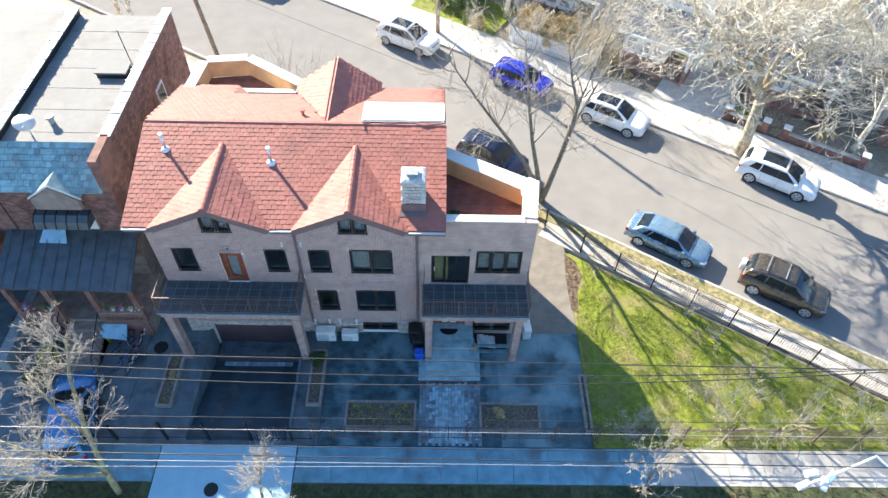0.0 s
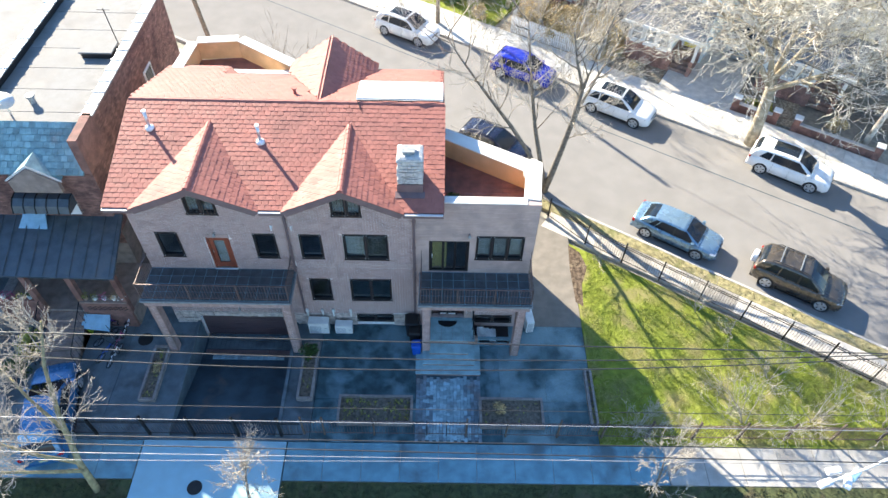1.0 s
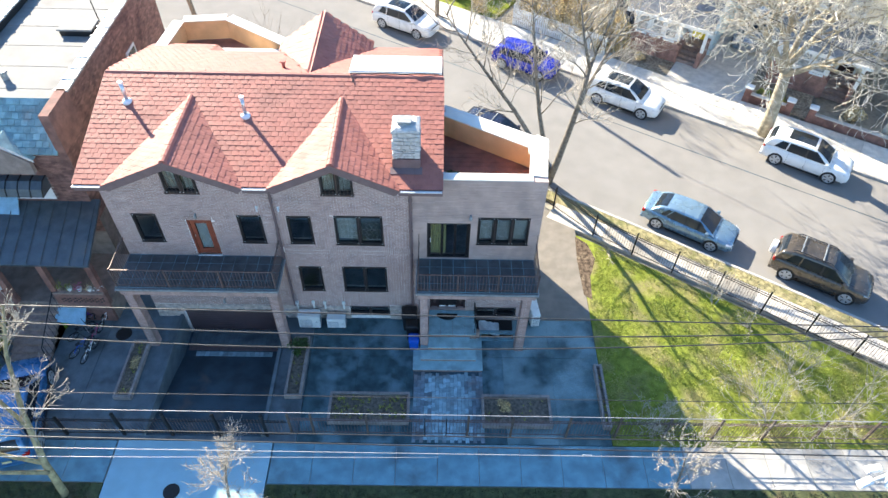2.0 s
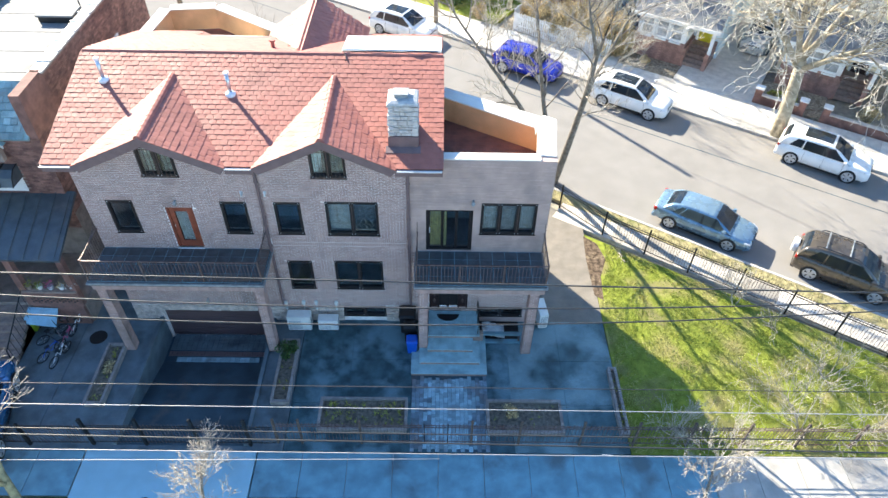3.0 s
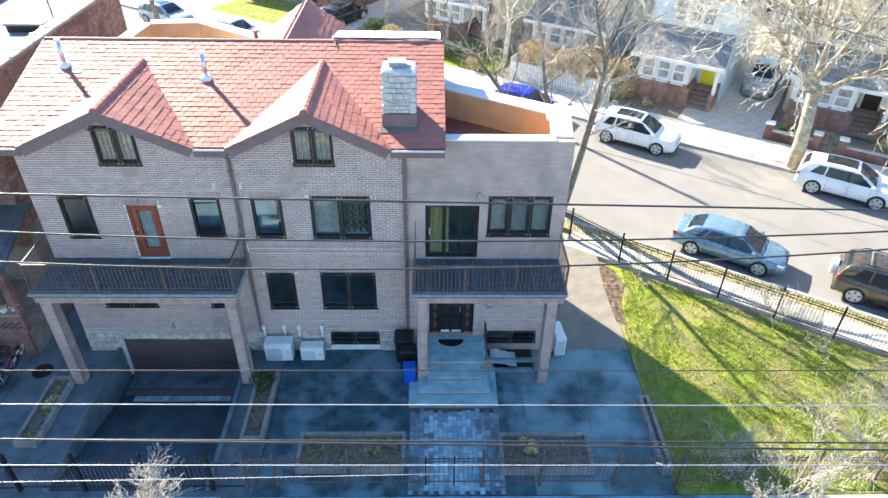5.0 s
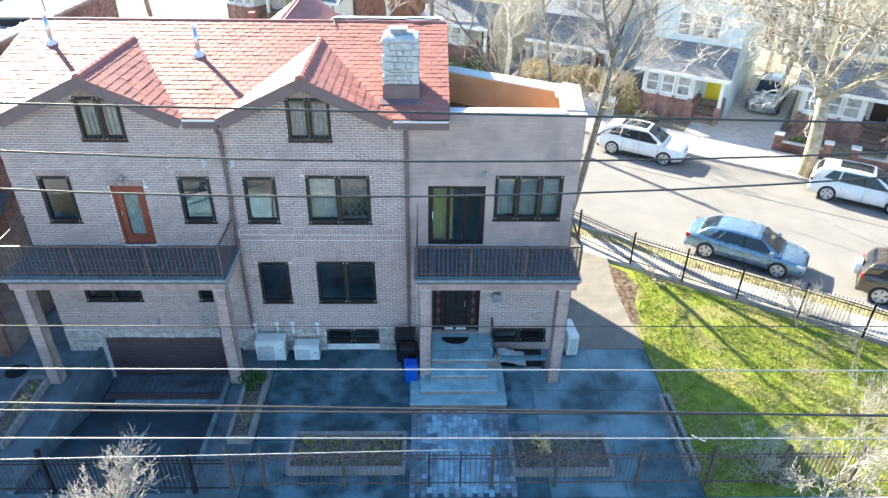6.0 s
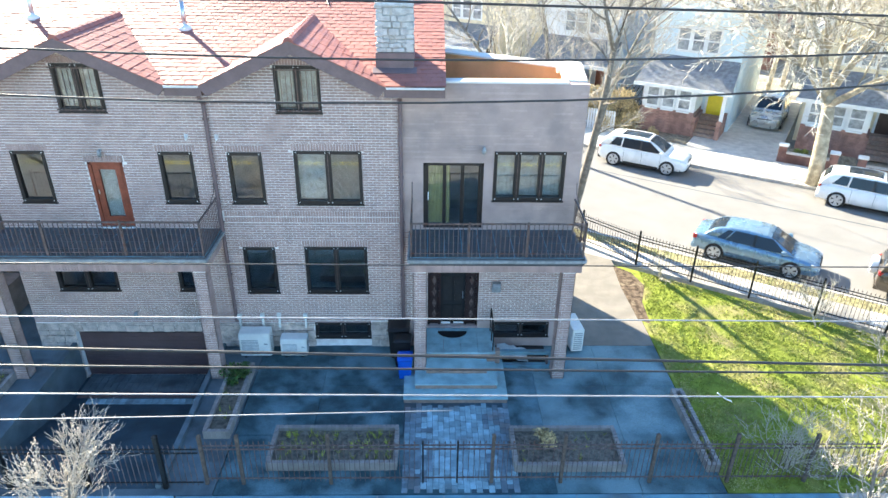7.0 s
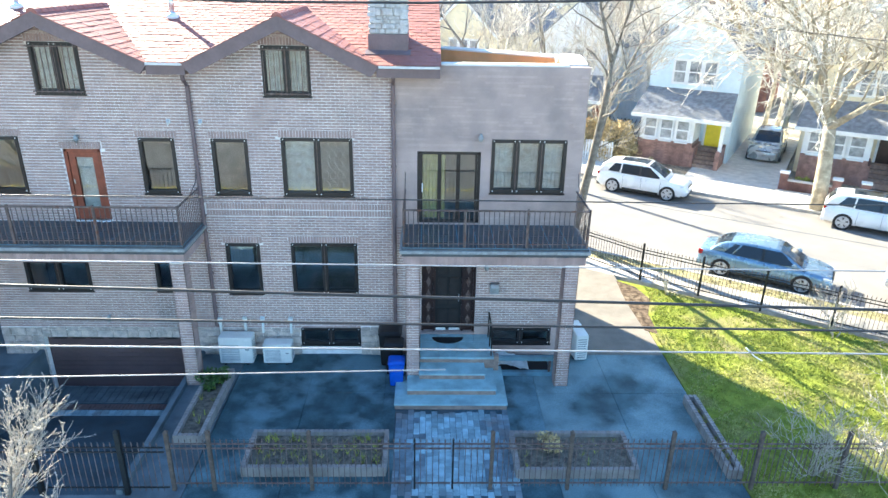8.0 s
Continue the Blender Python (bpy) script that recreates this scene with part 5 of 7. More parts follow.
        part(pname, Mesh().loft(rings), "auto_glass", c, "dark glass", smooth=False)
    def side_glass(pname, lower, upper, za, zb, gmat="auto_glass"):
        """A side window between x shares at its lower and upper edge."""
        for q in (-1, 1):
            def at_(xf, z):
                k = max(0.0, min(1.0, (z - belt + 0.06) / (H - 0.045 - belt + 0.06)))
                return (xf * L, q * (wb * 0.99 + (wt - wb * 0.99) * k + 0.010), z)
            pts = [at_(lower[0], za), at_(lower[1], za), at_(upper[1], zb), at_(upper[0], zb)]
            part(pname, Mesh().plate(pts if q < 0 else pts[::-1], 0.03), gmat, c, bevel=0.008)
    if suv:
        screen("windscreen", 0.06, 0.245, 0.99, 0.97)
        screen("rear_window", -0.477, -0.42, 0.92, 0.92)
        side_glass("front_window", (-0.012, 0.225), (-0.012, 0.075), belt + 0.0, H - 0.12)
        side_glass("rear_door_window", (-0.235, -0.03), (-0.225, -0.03), belt + 0.01, H - 0.12)
        side_glass("quarter_window", (-0.385, -0.25), (-0.315, -0.24), belt + 0.05, H - 0.14)
        side_glass("pillar_cover", (-0.034, -0.008), (-0.034, -0.008), belt + 0.0, H - 0.11, "black")
    else:
        screen("windscreen", 0.10, 0.27, 0.99, 0.97)
        screen("rear_window", -0.395, -0.27, 0.86, 0.94)
        side_glass("front_window", (-0.005, 0.24), (-0.005, 0.115), belt - 0.02, H - 0.105)
        side_glass("rear_door_window", (-0.235, -0.022), (-0.175, -0.022), belt - 0.005, H - 0.105)
        side_glass("quarter_window", (-0.305, -0.245), (-0.235, -0.19), belt + 0.02, H - 0.13)
        side_glass("pillar_cover", (-0.026, -0.002), (-0.026, -0.002), belt - 0.02, H - 0.095, "black")
    if sunroof:
        screen("sunroof", -0.27, 0.03, 0.78, 0.78)
    R = 0.36 if suv else 0.33
    for fx in (-0.31 if suv else -0.305, 0.30 if suv else 0.295):
        for s in (-1, 1):
            part("wheel_arch", Mesh().tube((fx * L, s * (w - 0.26), R), (fx * L, s * (w + 0.003), R), R + 0.035, sides=24), "black", c)
            wh = part("wheel", Mesh().loft([[(fx * L + rr * math.cos(a * math.pi / 14), s * yy, R + rr * math.sin(a * math.pi / 14)) for a in range(28)] for rr, yy in ((R * 0.62, w - 0.2), (R * 0.96, w - 0.2), (R, w - 0.17), (R, w - 0.01), (R * 0.95, w + 0.02), (R * 0.75, w + 0.022))]), "tyre", c)
            part("rim", Mesh().tube((fx * L, s * (w - 0.05), R), (fx * L, s * (w + 0.027), R), R * 0.74, sides=24), "rim", wh)
            for k in range(5):
                a = k * 2 * math.pi / 5 + 0.3
                d, e = Vector((math.cos(a), 0, math.sin(a))), Vector((-math.sin(a), 0, math.cos(a)))
                o = Vector((fx * L, s * (w + 0.033), R))
                part("rim_gap", Mesh().plate([o + d * R * 0.28 - e * 0.008, o + d * R * 0.64 - e * 0.045, o + d * R * 0.64 + e * 0.045, o + d * R * 0.28 + e * 0.008], 0.012), "black", wh)
            part("rim_edge", Mesh().chain([(fx * L + R * 0.75 * math.cos(a * math.pi / 12), s * (w + 0.024), R + R * 0.75 * math.sin(a * math.pi / 12)) for a in range(25)], 0.014, sides=4), "rim", wh)
    for s in (-1, 1):
        part("mirror", Mesh().box(0.2 * L, 0.225 * L + 0.06, s * (w + 0.02) - 0.1, s * (w + 0.02) + 0.1, belt - 0.02, belt + 0.12), paint, c, bevel=0.03)
        part("head_lamp", Mesh().loft([[(0.43 * L, s * w * 0.945, belt - 0.2), (0.43 * L, s * w * 0.93, belt - 0.29), (0.43 * L, s * w * 0.7, belt - 0.29), (0.43 * L, s * w * 0.7, belt - 0.18)], [(0.487 * L, s * w * 0.80, belt - 0.27), (0.487 * L, s * w * 0.78, belt - 0.36), (0.492 * L, s * w * 0.5, belt - 0.38), (0.492 * L, s * w * 0.5, belt - 0.3)]]), "lamp_clear", c, bevel=0.01)
        part("tail_lamp", Mesh().box(-0.5 * L + 0.0, -0.46 * L, s * w * 0.8 - 0.13, s * w * 0.8 + 0.13, belt - 0.22, belt - 0.04), "lamp_red", c, bevel=0.03)
        for xf in (0.215, 0.005, -0.2):
            part("door_seam", Mesh().box(xf * L - 0.005, xf * L + 0.005, s * w * 0.995 - 0.006, s * w * 0.995 + 0.009, 0.34, belt - 0.08), "black", c)
        for xf in (0.03, -0.175):
            part("door_handle", Mesh().box(xf * L, xf * L + 0.2, s * w - 0.015, s * w + 0.025, belt - 0.19, belt - 0.16), paint, c, bevel=0.008)
        part("sill", Mesh().box(-0.2 * L, 0.2 * L, s * w * 0.97 - 0.04, s * w * 0.97 + (0.035 if clad else 0.02), 0.2, 0.34 if clad else 0.27), "black", c, bevel=0.015)
        if rails:
            part("roof_rail", Mesh().chain([(-0.36 * L, s * wt * 0.88, H - 0.03), (-0.33 * L, s * wt * 0.88, H + 0.05), (0.02 * L, s * wt * 0.88, H + 0.05), (0.06 * L, s * wt * 0.88, H - 0.04)], 0.022), "black", c)
    if rails:
        for xf in (-0.28, -0.06):
            part("cross_bar", Mesh().box(xf * L - 0.03, xf * L + 0.03, -wt * 0.9, wt * 0.9, H + 0.04, H + 0.07), "grille", c, bevel=0.01)
    part("grille", Mesh().box(0.47 * L, 0.499 * L, -w * 0.45, w * 0.45, belt - 0.44, belt - 0.28), "black", c, bevel=0.02)
    part("front_bumper", Mesh().loft([[(0.44 * L, -w * 0.93, 0.24), (0.44 * L, -w * 0.93, 0.42), (0.44 * L, w * 0.93, 0.42), (0.44 * L, w * 0.93, 0.24)], [(0.503 * L, -w * 0.62, 0.26), (0.503 * L, -w * 0.62, 0.38), (0.503 * L, w * 0.62, 0.38), (0.503 * L, w * 0.62, 0.26)]]), "black" if clad else paint, c, bevel=0.02)
    part("rear_bumper", Mesh().box(-0.505 * L, -0.46 * L, -w * 0.9, w * 0.9, 0.28, 0.48), "black" if clad else paint, c, bevel=0.03)
    part("number_plate", Mesh().box(-0.508 * L, -0.504 * L, -0.16, 0.16, 0.58, 0.7), "plate", c)
    if spare:
        part("spare_wheel", Mesh().tube((-0.5 * L, 0.1, 0.85), (-0.555 * L, 0.1, 0.85), 0.34, sides=24), "sheet", c, "white spare wheel cover", bevel=0.03)
    return c


def paint(name, colour, metal=0.3, rough=0.28):
    M[name] = material(name, colour, rough, metal=metal, vary=0.05, scale=2, grain=200, bump=0, coat=0.6)
paint("white_car", (0.80, 0.80, 0.79), 0.0, 0.3)
paint("blue_grey_car", (0.20, 0.31, 0.42), 0.5)
paint("brown_grey_car", (0.12, 0.10, 0.08), 0.5)
paint("blue_car", (0.015, 0.03, 0.42), 0.3)
paint("dark_blue_car", (0.02, 0.022, 0.045), 0.3)
paint("silver_car", (0.48, 0.50, 0.50), 0.6)
paint("mint_car", (0.55, 0.64, 0.61), 0.3)
paint("black_car", (0.015, 0.016, 0.018), 0.2)
paint("sky_blue_car", (0.05, 0.17, 0.36), 0.3)
car("suv", "white compact SUV with dark glass roof at the far kerb", 2.55, 21.25, -32, "white_car", 4.65, 1.84, 1.66, "suv", clad=True, sunroof=True)
car("suv", "white SUV with a panoramic roof parked under the plane tree", 13.25, 21.5, -33, "white_car", 4.67, 1.89, 1.64, "suv", sunroof=True)
car("sedan", "blue-grey four-door saloon parked beside the grass verge", 9.4, 12.95, -33, "blue_grey_car", 4.65, 1.82, 1.43, "sedan")
car("suv", "brown-grey SUV with roof bars and a white spare wheel", 15.7, 13.1, -32, "brown_grey_car", 4.4, 1.82, 1.68, "suv", rails=True, spare=True)
car("suv", "dark blue older SUV with roof rails behind the terrace", -2.1, 13.35, -31, "dark_blue_car", 4.35, 1.8, 1.72, "suv", rails=True)
car("car", "bright blue hatchback parked at the far kerb", -4.3, 21.35, -31, "blue_car", 4.3, 1.8, 1.55, "suv", clad=True)
car("suv", "white SUV with a sunroof beside the utility pole", -13.6, 21.2, -30, "white_car", 4.6, 1.86, 1.66, "suv", sunroof=True)
car("suv", "pale mint SUV parked far along the street", -28.4, 21.3, -31, "mint_car", 4.5, 1.84, 1.62, "suv")
car("suv", "silver SUV parked at the end of the row", -36.0, 21.3, -31, "silver_car", 4.6, 1.84, 1.65, "suv", sunroof=True)
car("suv", "dark SUV standing in a house driveway", -24.6, 29.5, 58, "black_car", 4.6, 1.84, 1.65, "suv")
car("minivan", "silver minivan standing in the driveway facing the street", 7.1, 33.6, -122, "silver_car", 4.9, 1.95, 1.75, "suv")
car("suv", "blue glossy car parked nose-in at the yard", 0, 0, 0, "sky_blue_car", 4.5, 1.82, 1.6, "suv", at=pose(-14.05, -5.0, -0.006, 0, 0, 104))

# ---- trees ----
class Tree:
    """Grows tapered limbs from given paths and fills them out with branches and twigs."""

    def __init__(self, seed, crook=0.16, rise=0.25):
        self.r, self.wood, self.twigs, self.crook, self.rise = random.Random(seed), Mesh(), Mesh(), crook, rise

    def limb(self, pts, r0, r1, sides=8):
        n = len(pts)
        self.wood.chain(pts, [r0 + (r1 - r0) * i / (n - 1) for i in range(n)], sides)

    def branch(self, p, d, length, rad, depth, thin=0.0035, spread=0.75):
        r, pts, q, n = self.r, [Vector(p)], Vector(p), 4
        d = Vector(d).normalized()
        for i in range(n):
            d = (d + Vector((r.gauss(0, self.crook), r.gauss(0, self.crook), r.gauss(0, self.crook) + self.rise * 0.12))).normalized()
            q = q + d * length / n
            pts.append(q.copy())
        end = max(thin, rad * 0.45)
        (self.wood if rad > 0.03 else self.twigs).chain(pts, [rad + (end - rad) * i / n for i in range(n + 1)], 6 if rad > 0.03 else (4 if rad > 0.012 else 3))
        if depth <= 0:
            return
        kids = r.choice((3, 4, 4, 5))
        for k in range(kids):
            i = n if k == 0 else r.randint(1, n)
            t = (pts[i] - pts[i - 1]).normalized()
            side = t.cross(Vector((r.gauss(0, 1), r.gauss(0, 1), r.gauss(0, 1)))).normalized()
            nd = (t + side * r.uniform(0.35, 1.0) * spread + Vector((0, 0, self.rise * r.random()))).normalized()
            rk = rad + (end - rad) * i / n
            self.branch(pts[i], nd, length * r.uniform(0.5, 0.8), max(thin, rk * r.uniform(0.5, 0.72)), depth - 1, thin, spread)

    def fill(self, pts, length, rad, depth, count, thin=0.0035, start=0.3, spread=0.75):
        """Branches all along a limb."""
        r = self.r
        pts = [Vector(p) for p in pts]
        for k in range(count):
            s = (start + (1 - start) * (k + r.random()) / count) * (len(pts) - 1)
            i = min(int(s), len(pts) - 2)
            p = pts[i].lerp(pts[i + 1], s - i)
            t = (pts[i + 1] - pts[i]).normalized()
            side = t.cross(Vector((r.gauss(0, 1), r.gauss(0, 1), r.gauss(0, 1)))).normalized()
            self.branch(p, t * 0.5 + side * r.uniform(0.5, 1.0) + Vector((0, 0, self.rise)), length * r.uniform(0.6, 1.2), rad * r.uniform(0.6, 1.1), depth, thin, spread)

    def done(self, name, label, bark, twig, group="", buds=0, bud_mat="bark_bud", bud=0.02):
        t = thing(name, label, "tree", group)
        part("trunk", self.wood, bark, t, smooth=True)
        tagged(part("crown", self.twigs, twig, t, smooth=True), kind="stuff")
        if buds:
            m, vs = Mesh(), self.twigs.v
            for k in range(buds):
                c = Vector(self.r.choice(vs))
                u = Vector((self.r.gauss(0, 1), self.r.gauss(0, 1), self.r.gauss(0, 1))).normalized() * bud * self.r.uniform(0.6, 1.5)
                v = u.cross(Vector((0.3, 0.2, 1))).normalized() * bud * 0.7
                m.poly([c - u, c + v, c + u, c - v])
            tagged(part("bud_cover", m, bud_mat, t), kind="stuff")
        return t


# street tree beside the terrace
T = Tree(5)
main = [(8.05, 9.35, -0.1), (8.3, 9.25, 1.4), (8.55, 9.1, 3.4), (8.75, 8.8, 5.6), (8.85, 8.7, 7.4), (9.5, 9.4, 9.3), (10.1, 10.1, 11.0)]
T.limb(main, 0.22, 0.04)
stem_b = [(8.55, 9.1, 3.4), (9.2, 9.8, 5.6), (10.3, 10.9, 7.4), (11.2, 11.6, 8.9)]
stem_c = [(8.0, 9.35, 0.3), (7.5, 9.4, 2.4), (7.0, 9.5, 4.4), (6.6, 9.8, 6.6), (6.3, 10.3, 8.6), (6.1, 10.6, 9.9)]
stem_d = [(7.9, 9.35, 0.2), (6.9, 9.1, 2.8), (5.7, 9.0, 4.8), (4.4, 9.2, 6.5), (3.0, 9.8, 8.2), (2.2, 10.3, 9.2)]
stem_e = [(8.85, 8.7, 7.4), (8.3, 8.6, 9.0), (7.9, 8.7, 10.6)]
for path, r0 in ((stem_b, 0.12), (stem_c, 0.16), (stem_d, 0.15), (stem_e, 0.09)):
    T.limb(path, r0, 0.02, 7)
for path, k in ((main, 16), (stem_b, 10), (stem_c, 12), (stem_d, 13), (stem_e, 7)):
    T.fill(path, 2.0, 0.04, 3, k, 0.0065, 0.35)
T.done("street_tree", "bare street tree with several slender grey stems", "bark", "twig_grey")
# plane tree over the white SUV
T = Tree(9, 0.26, 0.2)
trunk = [(21.0, 13.85, -0.1), (20.9, 13.9, 1.6), (20.75, 13.95, 3.4), (20.6, 14.0, 4.5)]
trunk = [(x + 0.15 + 0.015 * max(z, 0), y - 0.15, z) for x, y, z in trunk]
T.limb(trunk, 0.37, 0.26, 12)
limbs = ([(20.5, 14.0, 4.4), (20.0, 14.1, 6.0), (19.7, 14.2, 7.8), (19.4, 14.4, 10.2), (19.2, 14.6, 12.2)],
         [(20.5, 14.0, 4.4), (21.2, 13.9, 6.0), (21.9, 13.9, 7.6), (22.9, 14.0, 9.4), (24.0, 14.2, 11.2)],
         [(20.5, 14.0, 4.2), (19.6, 14.3, 5.4), (18.5, 14.8, 6.6), (17.0, 15.4, 7.8), (15.6, 15.8, 8.8)],
         [(20.5, 14.0, 4.4), (21.2, 15.0, 6.2), (21.9, 16.2, 8.0), (22.6, 17.6, 9.8)],
         [(20.6, 13.9, 4.0), (21.6, 13.0, 5.2), (23.2, 12.4, 6.4), (25.0, 12.0, 7.6)],
         [(20.0, 14.1, 6.0), (19.0, 13.4, 7.2), (17.8, 12.9, 8.6), (16.8, 12.6, 9.8)])
for path in ([(x + 0.2, y - 0.15, z) for x, y, z in limb] for limb in limbs):
    T.limb(path, 0.18, 0.05, 8)
    T.fill(path, 3.3, 0.07, 3, 15, 0.011, 0.2, 0.95)
T.done("plane_tree", "large bare plane tree with pale mottled bark", "trunk_tan", "bark_pale")
# tree before the neighbouring yard
T = Tree(14, 0.2, 0.3)
path = [(-11.3, -8.1, -0.1), (-11.6, -7.6, 1.5), (-12.0, -6.6, 3.3), (-12.3, -5.4, 5.0), (-12.2, -4.4, 6.4)]
T.limb(path, 0.15, 0.04, 10)
low = [(-11.6, -7.6, 1.5), (-12.6, -7.8, 2.6), (-13.8, -7.7, 3.4), (-15.2, -7.4, 4.0)]
low2 = [(-11.5, -7.8, 1.2), (-12.3, -8.3, 2.3), (-13.4, -8.7, 3.2), (-14.6, -8.8, 3.9)]
low3 = [(-11.9, -6.9, 2.8), (-13.0, -6.2, 4.0), (-14.0, -5.4, 5.0)]
for q in (low, low2, low3):
    T.limb(q, 0.085, 0.025, 8)
for q, k in ((path, 9), (low, 7), (low2, 7), (low3, 5)):
    T.fill(q, 1.35, 0.028, 3, k + 1, 0.0075, 0.3)
T.done("yard_tree", "bare sunlit tree with a mossy leaning trunk", "moss", "bark_bud", buds=1500, bud=0.022)
# small budding trees on the front verge
for seed, (x, y), h, lean in ((21, (-5.2, -8.45), 3.0, (0.3, 0.35)), (22, (10.7, -8.15), 3.6, (-0.3, 0.2))):
    T = Tree(seed, 0.16, 0.4)
    path = [(x, y, -0.1), (x + lean[0] * 0.2, y + lean[1] * 0.2, h * 0.3), (x + lean[0] * 0.6, y + lean[1] * 0.6, h * 0.65), (x + lean[0], y + lean[1], h * 0.92)]
    T.limb(path, 0.075, 0.02, 7)
    T.fill(path, 0.85, 0.016, 3, 13, 0.004, 0.35)
    T.done("verge_tree", "small budding tree on the grass verge", "bark", "twig_grey", "verge trees", buds=4500, bud=0.02, bud_mat="bark_bud")
# bare shrubs on the lawn
for seed, (x, y), h, k, deep in ((31, (10.75, -5.1), 1.5, 7, 3), (32, (15.4, -4.9), 2.3, 7, 3), (33, (18.4, -4.7), 2.3, 6, 3), (34, (14.8, 1.05), 1.2, 4, 3), (35, (10.55, 4.1), 1.1, 4, 2), (36, (21.5, -5.0), 2.1, 5, 3), (37, (16.2, -0.3), 1.3, 4, 2), (38, (17.2, -2.6), 1.7, 5, 3)):
    T = Tree(seed, 0.17, 0.25)
    for i in range(k):
        a = T.r.uniform(0, 6.28)
        T.branch((x + 0.08 * math.cos(a), y + 0.08 * math.sin(a), -0.02), (math.cos(a) * 0.7, math.sin(a) * 0.7, 1.0), h * T.r.uniform(0.5, 0.8), 0.024, deep, 0.005, 0.9)
    T.done("bare_shrub", "bare many-stemmed shrub on the lawn", "twig_grey", "twig_grey" if h < 1.6 else "bark_bud", "lawn shrubs")
# hedge and gardens across the street
for i in range(13):
    u = -7.0 + i * 0.55
    x, y = S(u, 27.2 + 0.9 * math.sin(i * 2.1))
    leafy("brown_hedge", "tall hedge with dry tan leaves before the porch", x, y, -0.1, 1.1, 1.1, 1.15, 6000, 0.06, "leaf_tan", 40 + i, 22, "hedge")
for i, (u, n, s, mt, lb) in enumerate(((-10.5, 26.0, 0.7, "leaf_tan", "round clipped bush with dry russet leaves"), (-13.0, 27.0, 1.0, "leaf_green", "dense evergreen bushes in a front garden"), (-11.8, 28.3, 0.9, "leaf_green", "dense evergreen bushes in a front garden"), (-14.6, 27.2, 0.9, "leaf_green", "dense evergreen bushes in a front garden"), (-21.0, 28.5, 0.8, "leaf_green", "dense evergreen bushes in a front garden"), (-18.6, 27.6, 0.9, "leaf_tan", "dry tan shrub in a front garden"), (9.6, 26.6, 0.45, "leaf_yellow", "yellow-green shrub behind a low brick wall"), (10.6, 26.8, 0.4, "leaf_yellow", "yellow-green shrub behind a low brick wall"), (14.8, 27.0, 0.7, "leaf_tan", "dry tan shrub in a front garden"), (1.6, 26.4, 0.35, "leaf_tan", "dry tan shrub before the brick porch"))):
    x, y = S(u, n)
    leafy("garden_shrub", lb, x, y, -0.1, s, s, s * 0.75, 1300, 0.06, mt, 60 + i, 16)
# bare trees behind the houses
for seed, (u, n), h in ((71, (-3.0, 30.5), 8), (72, (-10.0, 33.0), 9), (73, (6.6, 45), 11), (74, (15.2, 34), 10), (75, (-19, 40), 11), (76, (16.6, 26.6), 9), (77, (-33, 11.3), 9), (78, (-29.5, 10.0), 8), (79, (22, 30), 9), (80, (-6, 46), 12), (84, (7.6, 36), 9), (85, (-1.2, 34), 10), (86, (-9.4, 28.4), 8), (87, (6.0, 41), 11), (88, (20.5, 27), 9), (89, (-21.5, 31), 9)):
    T = Tree(seed, 0.15, 0.35)
    x, y = S(u, n)
    path = [(x, y, -0.2), (x + 0.2, y, h * 0.3), (x - 0.1, y + 0.2, h * 0.6), (x + 0.2, y, h * 0.85)]
    T.limb(path, 0.2, 0.05, 8)
    T.fill(path, h * 0.3, 0.06, 3, 14, 0.01, 0.28)
    T.done("garden_tree", "tall bare tree behind the front gardens", "bark_pale", "bark_pale", "garden trees")
# bare bush beside the rear terrace
for seed, (x, y), h in ((81, (-5.2, 15.0), 4.2), (82, (-7.6, 15.8), 4.4), (83, (-3.4, 14.2), 3.4)):
    T = Tree(seed, 0.12, 0.35)
    for i in range(9):
        a = T.r.uniform(0, 6.28)
        T.branch((x, y, -0.1), (math.cos(a) * 0.6, math.sin(a) * 0.6, 1.2), h * T.r.uniform(0.5, 0.7), 0.03, 2, 0.006)
    T.done("bare_shrub", "tall bare shrub behind the house", "bark", "bark", "rear shrubs")

# ---- poles and wires ----
def pole(u, n, h, label, lean=0.0):
    x, y = S(u, n)
    p = thing("utility_pole", label, "pole", "utility poles")
    part("shaft", Mesh().tube((x, y, -0.2), (x + lean, y, h), 0.16, 0.11, sides=12), "pole", p)
    part("top_bracket", Mesh().tube((x + lean, y, h - 0.6), (x + lean + 0.3, y, h - 0.5), 0.03), "steel", p)


pole(-12.6, 23.6, 11.4, "weathered wooden utility pole at the far kerb")
pole(-24.0, 12.2, 11.0, "leaning grey utility pole behind the house", -1.2)


def wire(label, pts, r, mat="cable", sag=0.25):
    a, b = Vector(pts[0]), Vector(pts[1])
    n = 24
    line = [a.lerp(b, i / n) - Vector((0, 0, sag * (1 - (2 * i / n - 1) ** 2) - sag * 0.95)) for i in range(n + 1)]
    tagged(part("overhead_wire", Mesh().chain(line, r, sides=6), mat, smooth=True), label, "wire", "overhead wires")
for low, x, r, sag in ((10.62, 1.5, 0.016, 1.8), (10.03, 0.0, 0.016, 2.4)):
    wire("dark overhead wire along the front street", [(x - 22, -8.3, low + 0.05 * sag), (x + 22, -8.3, low + 0.05 * sag)], r, "cable", sag)
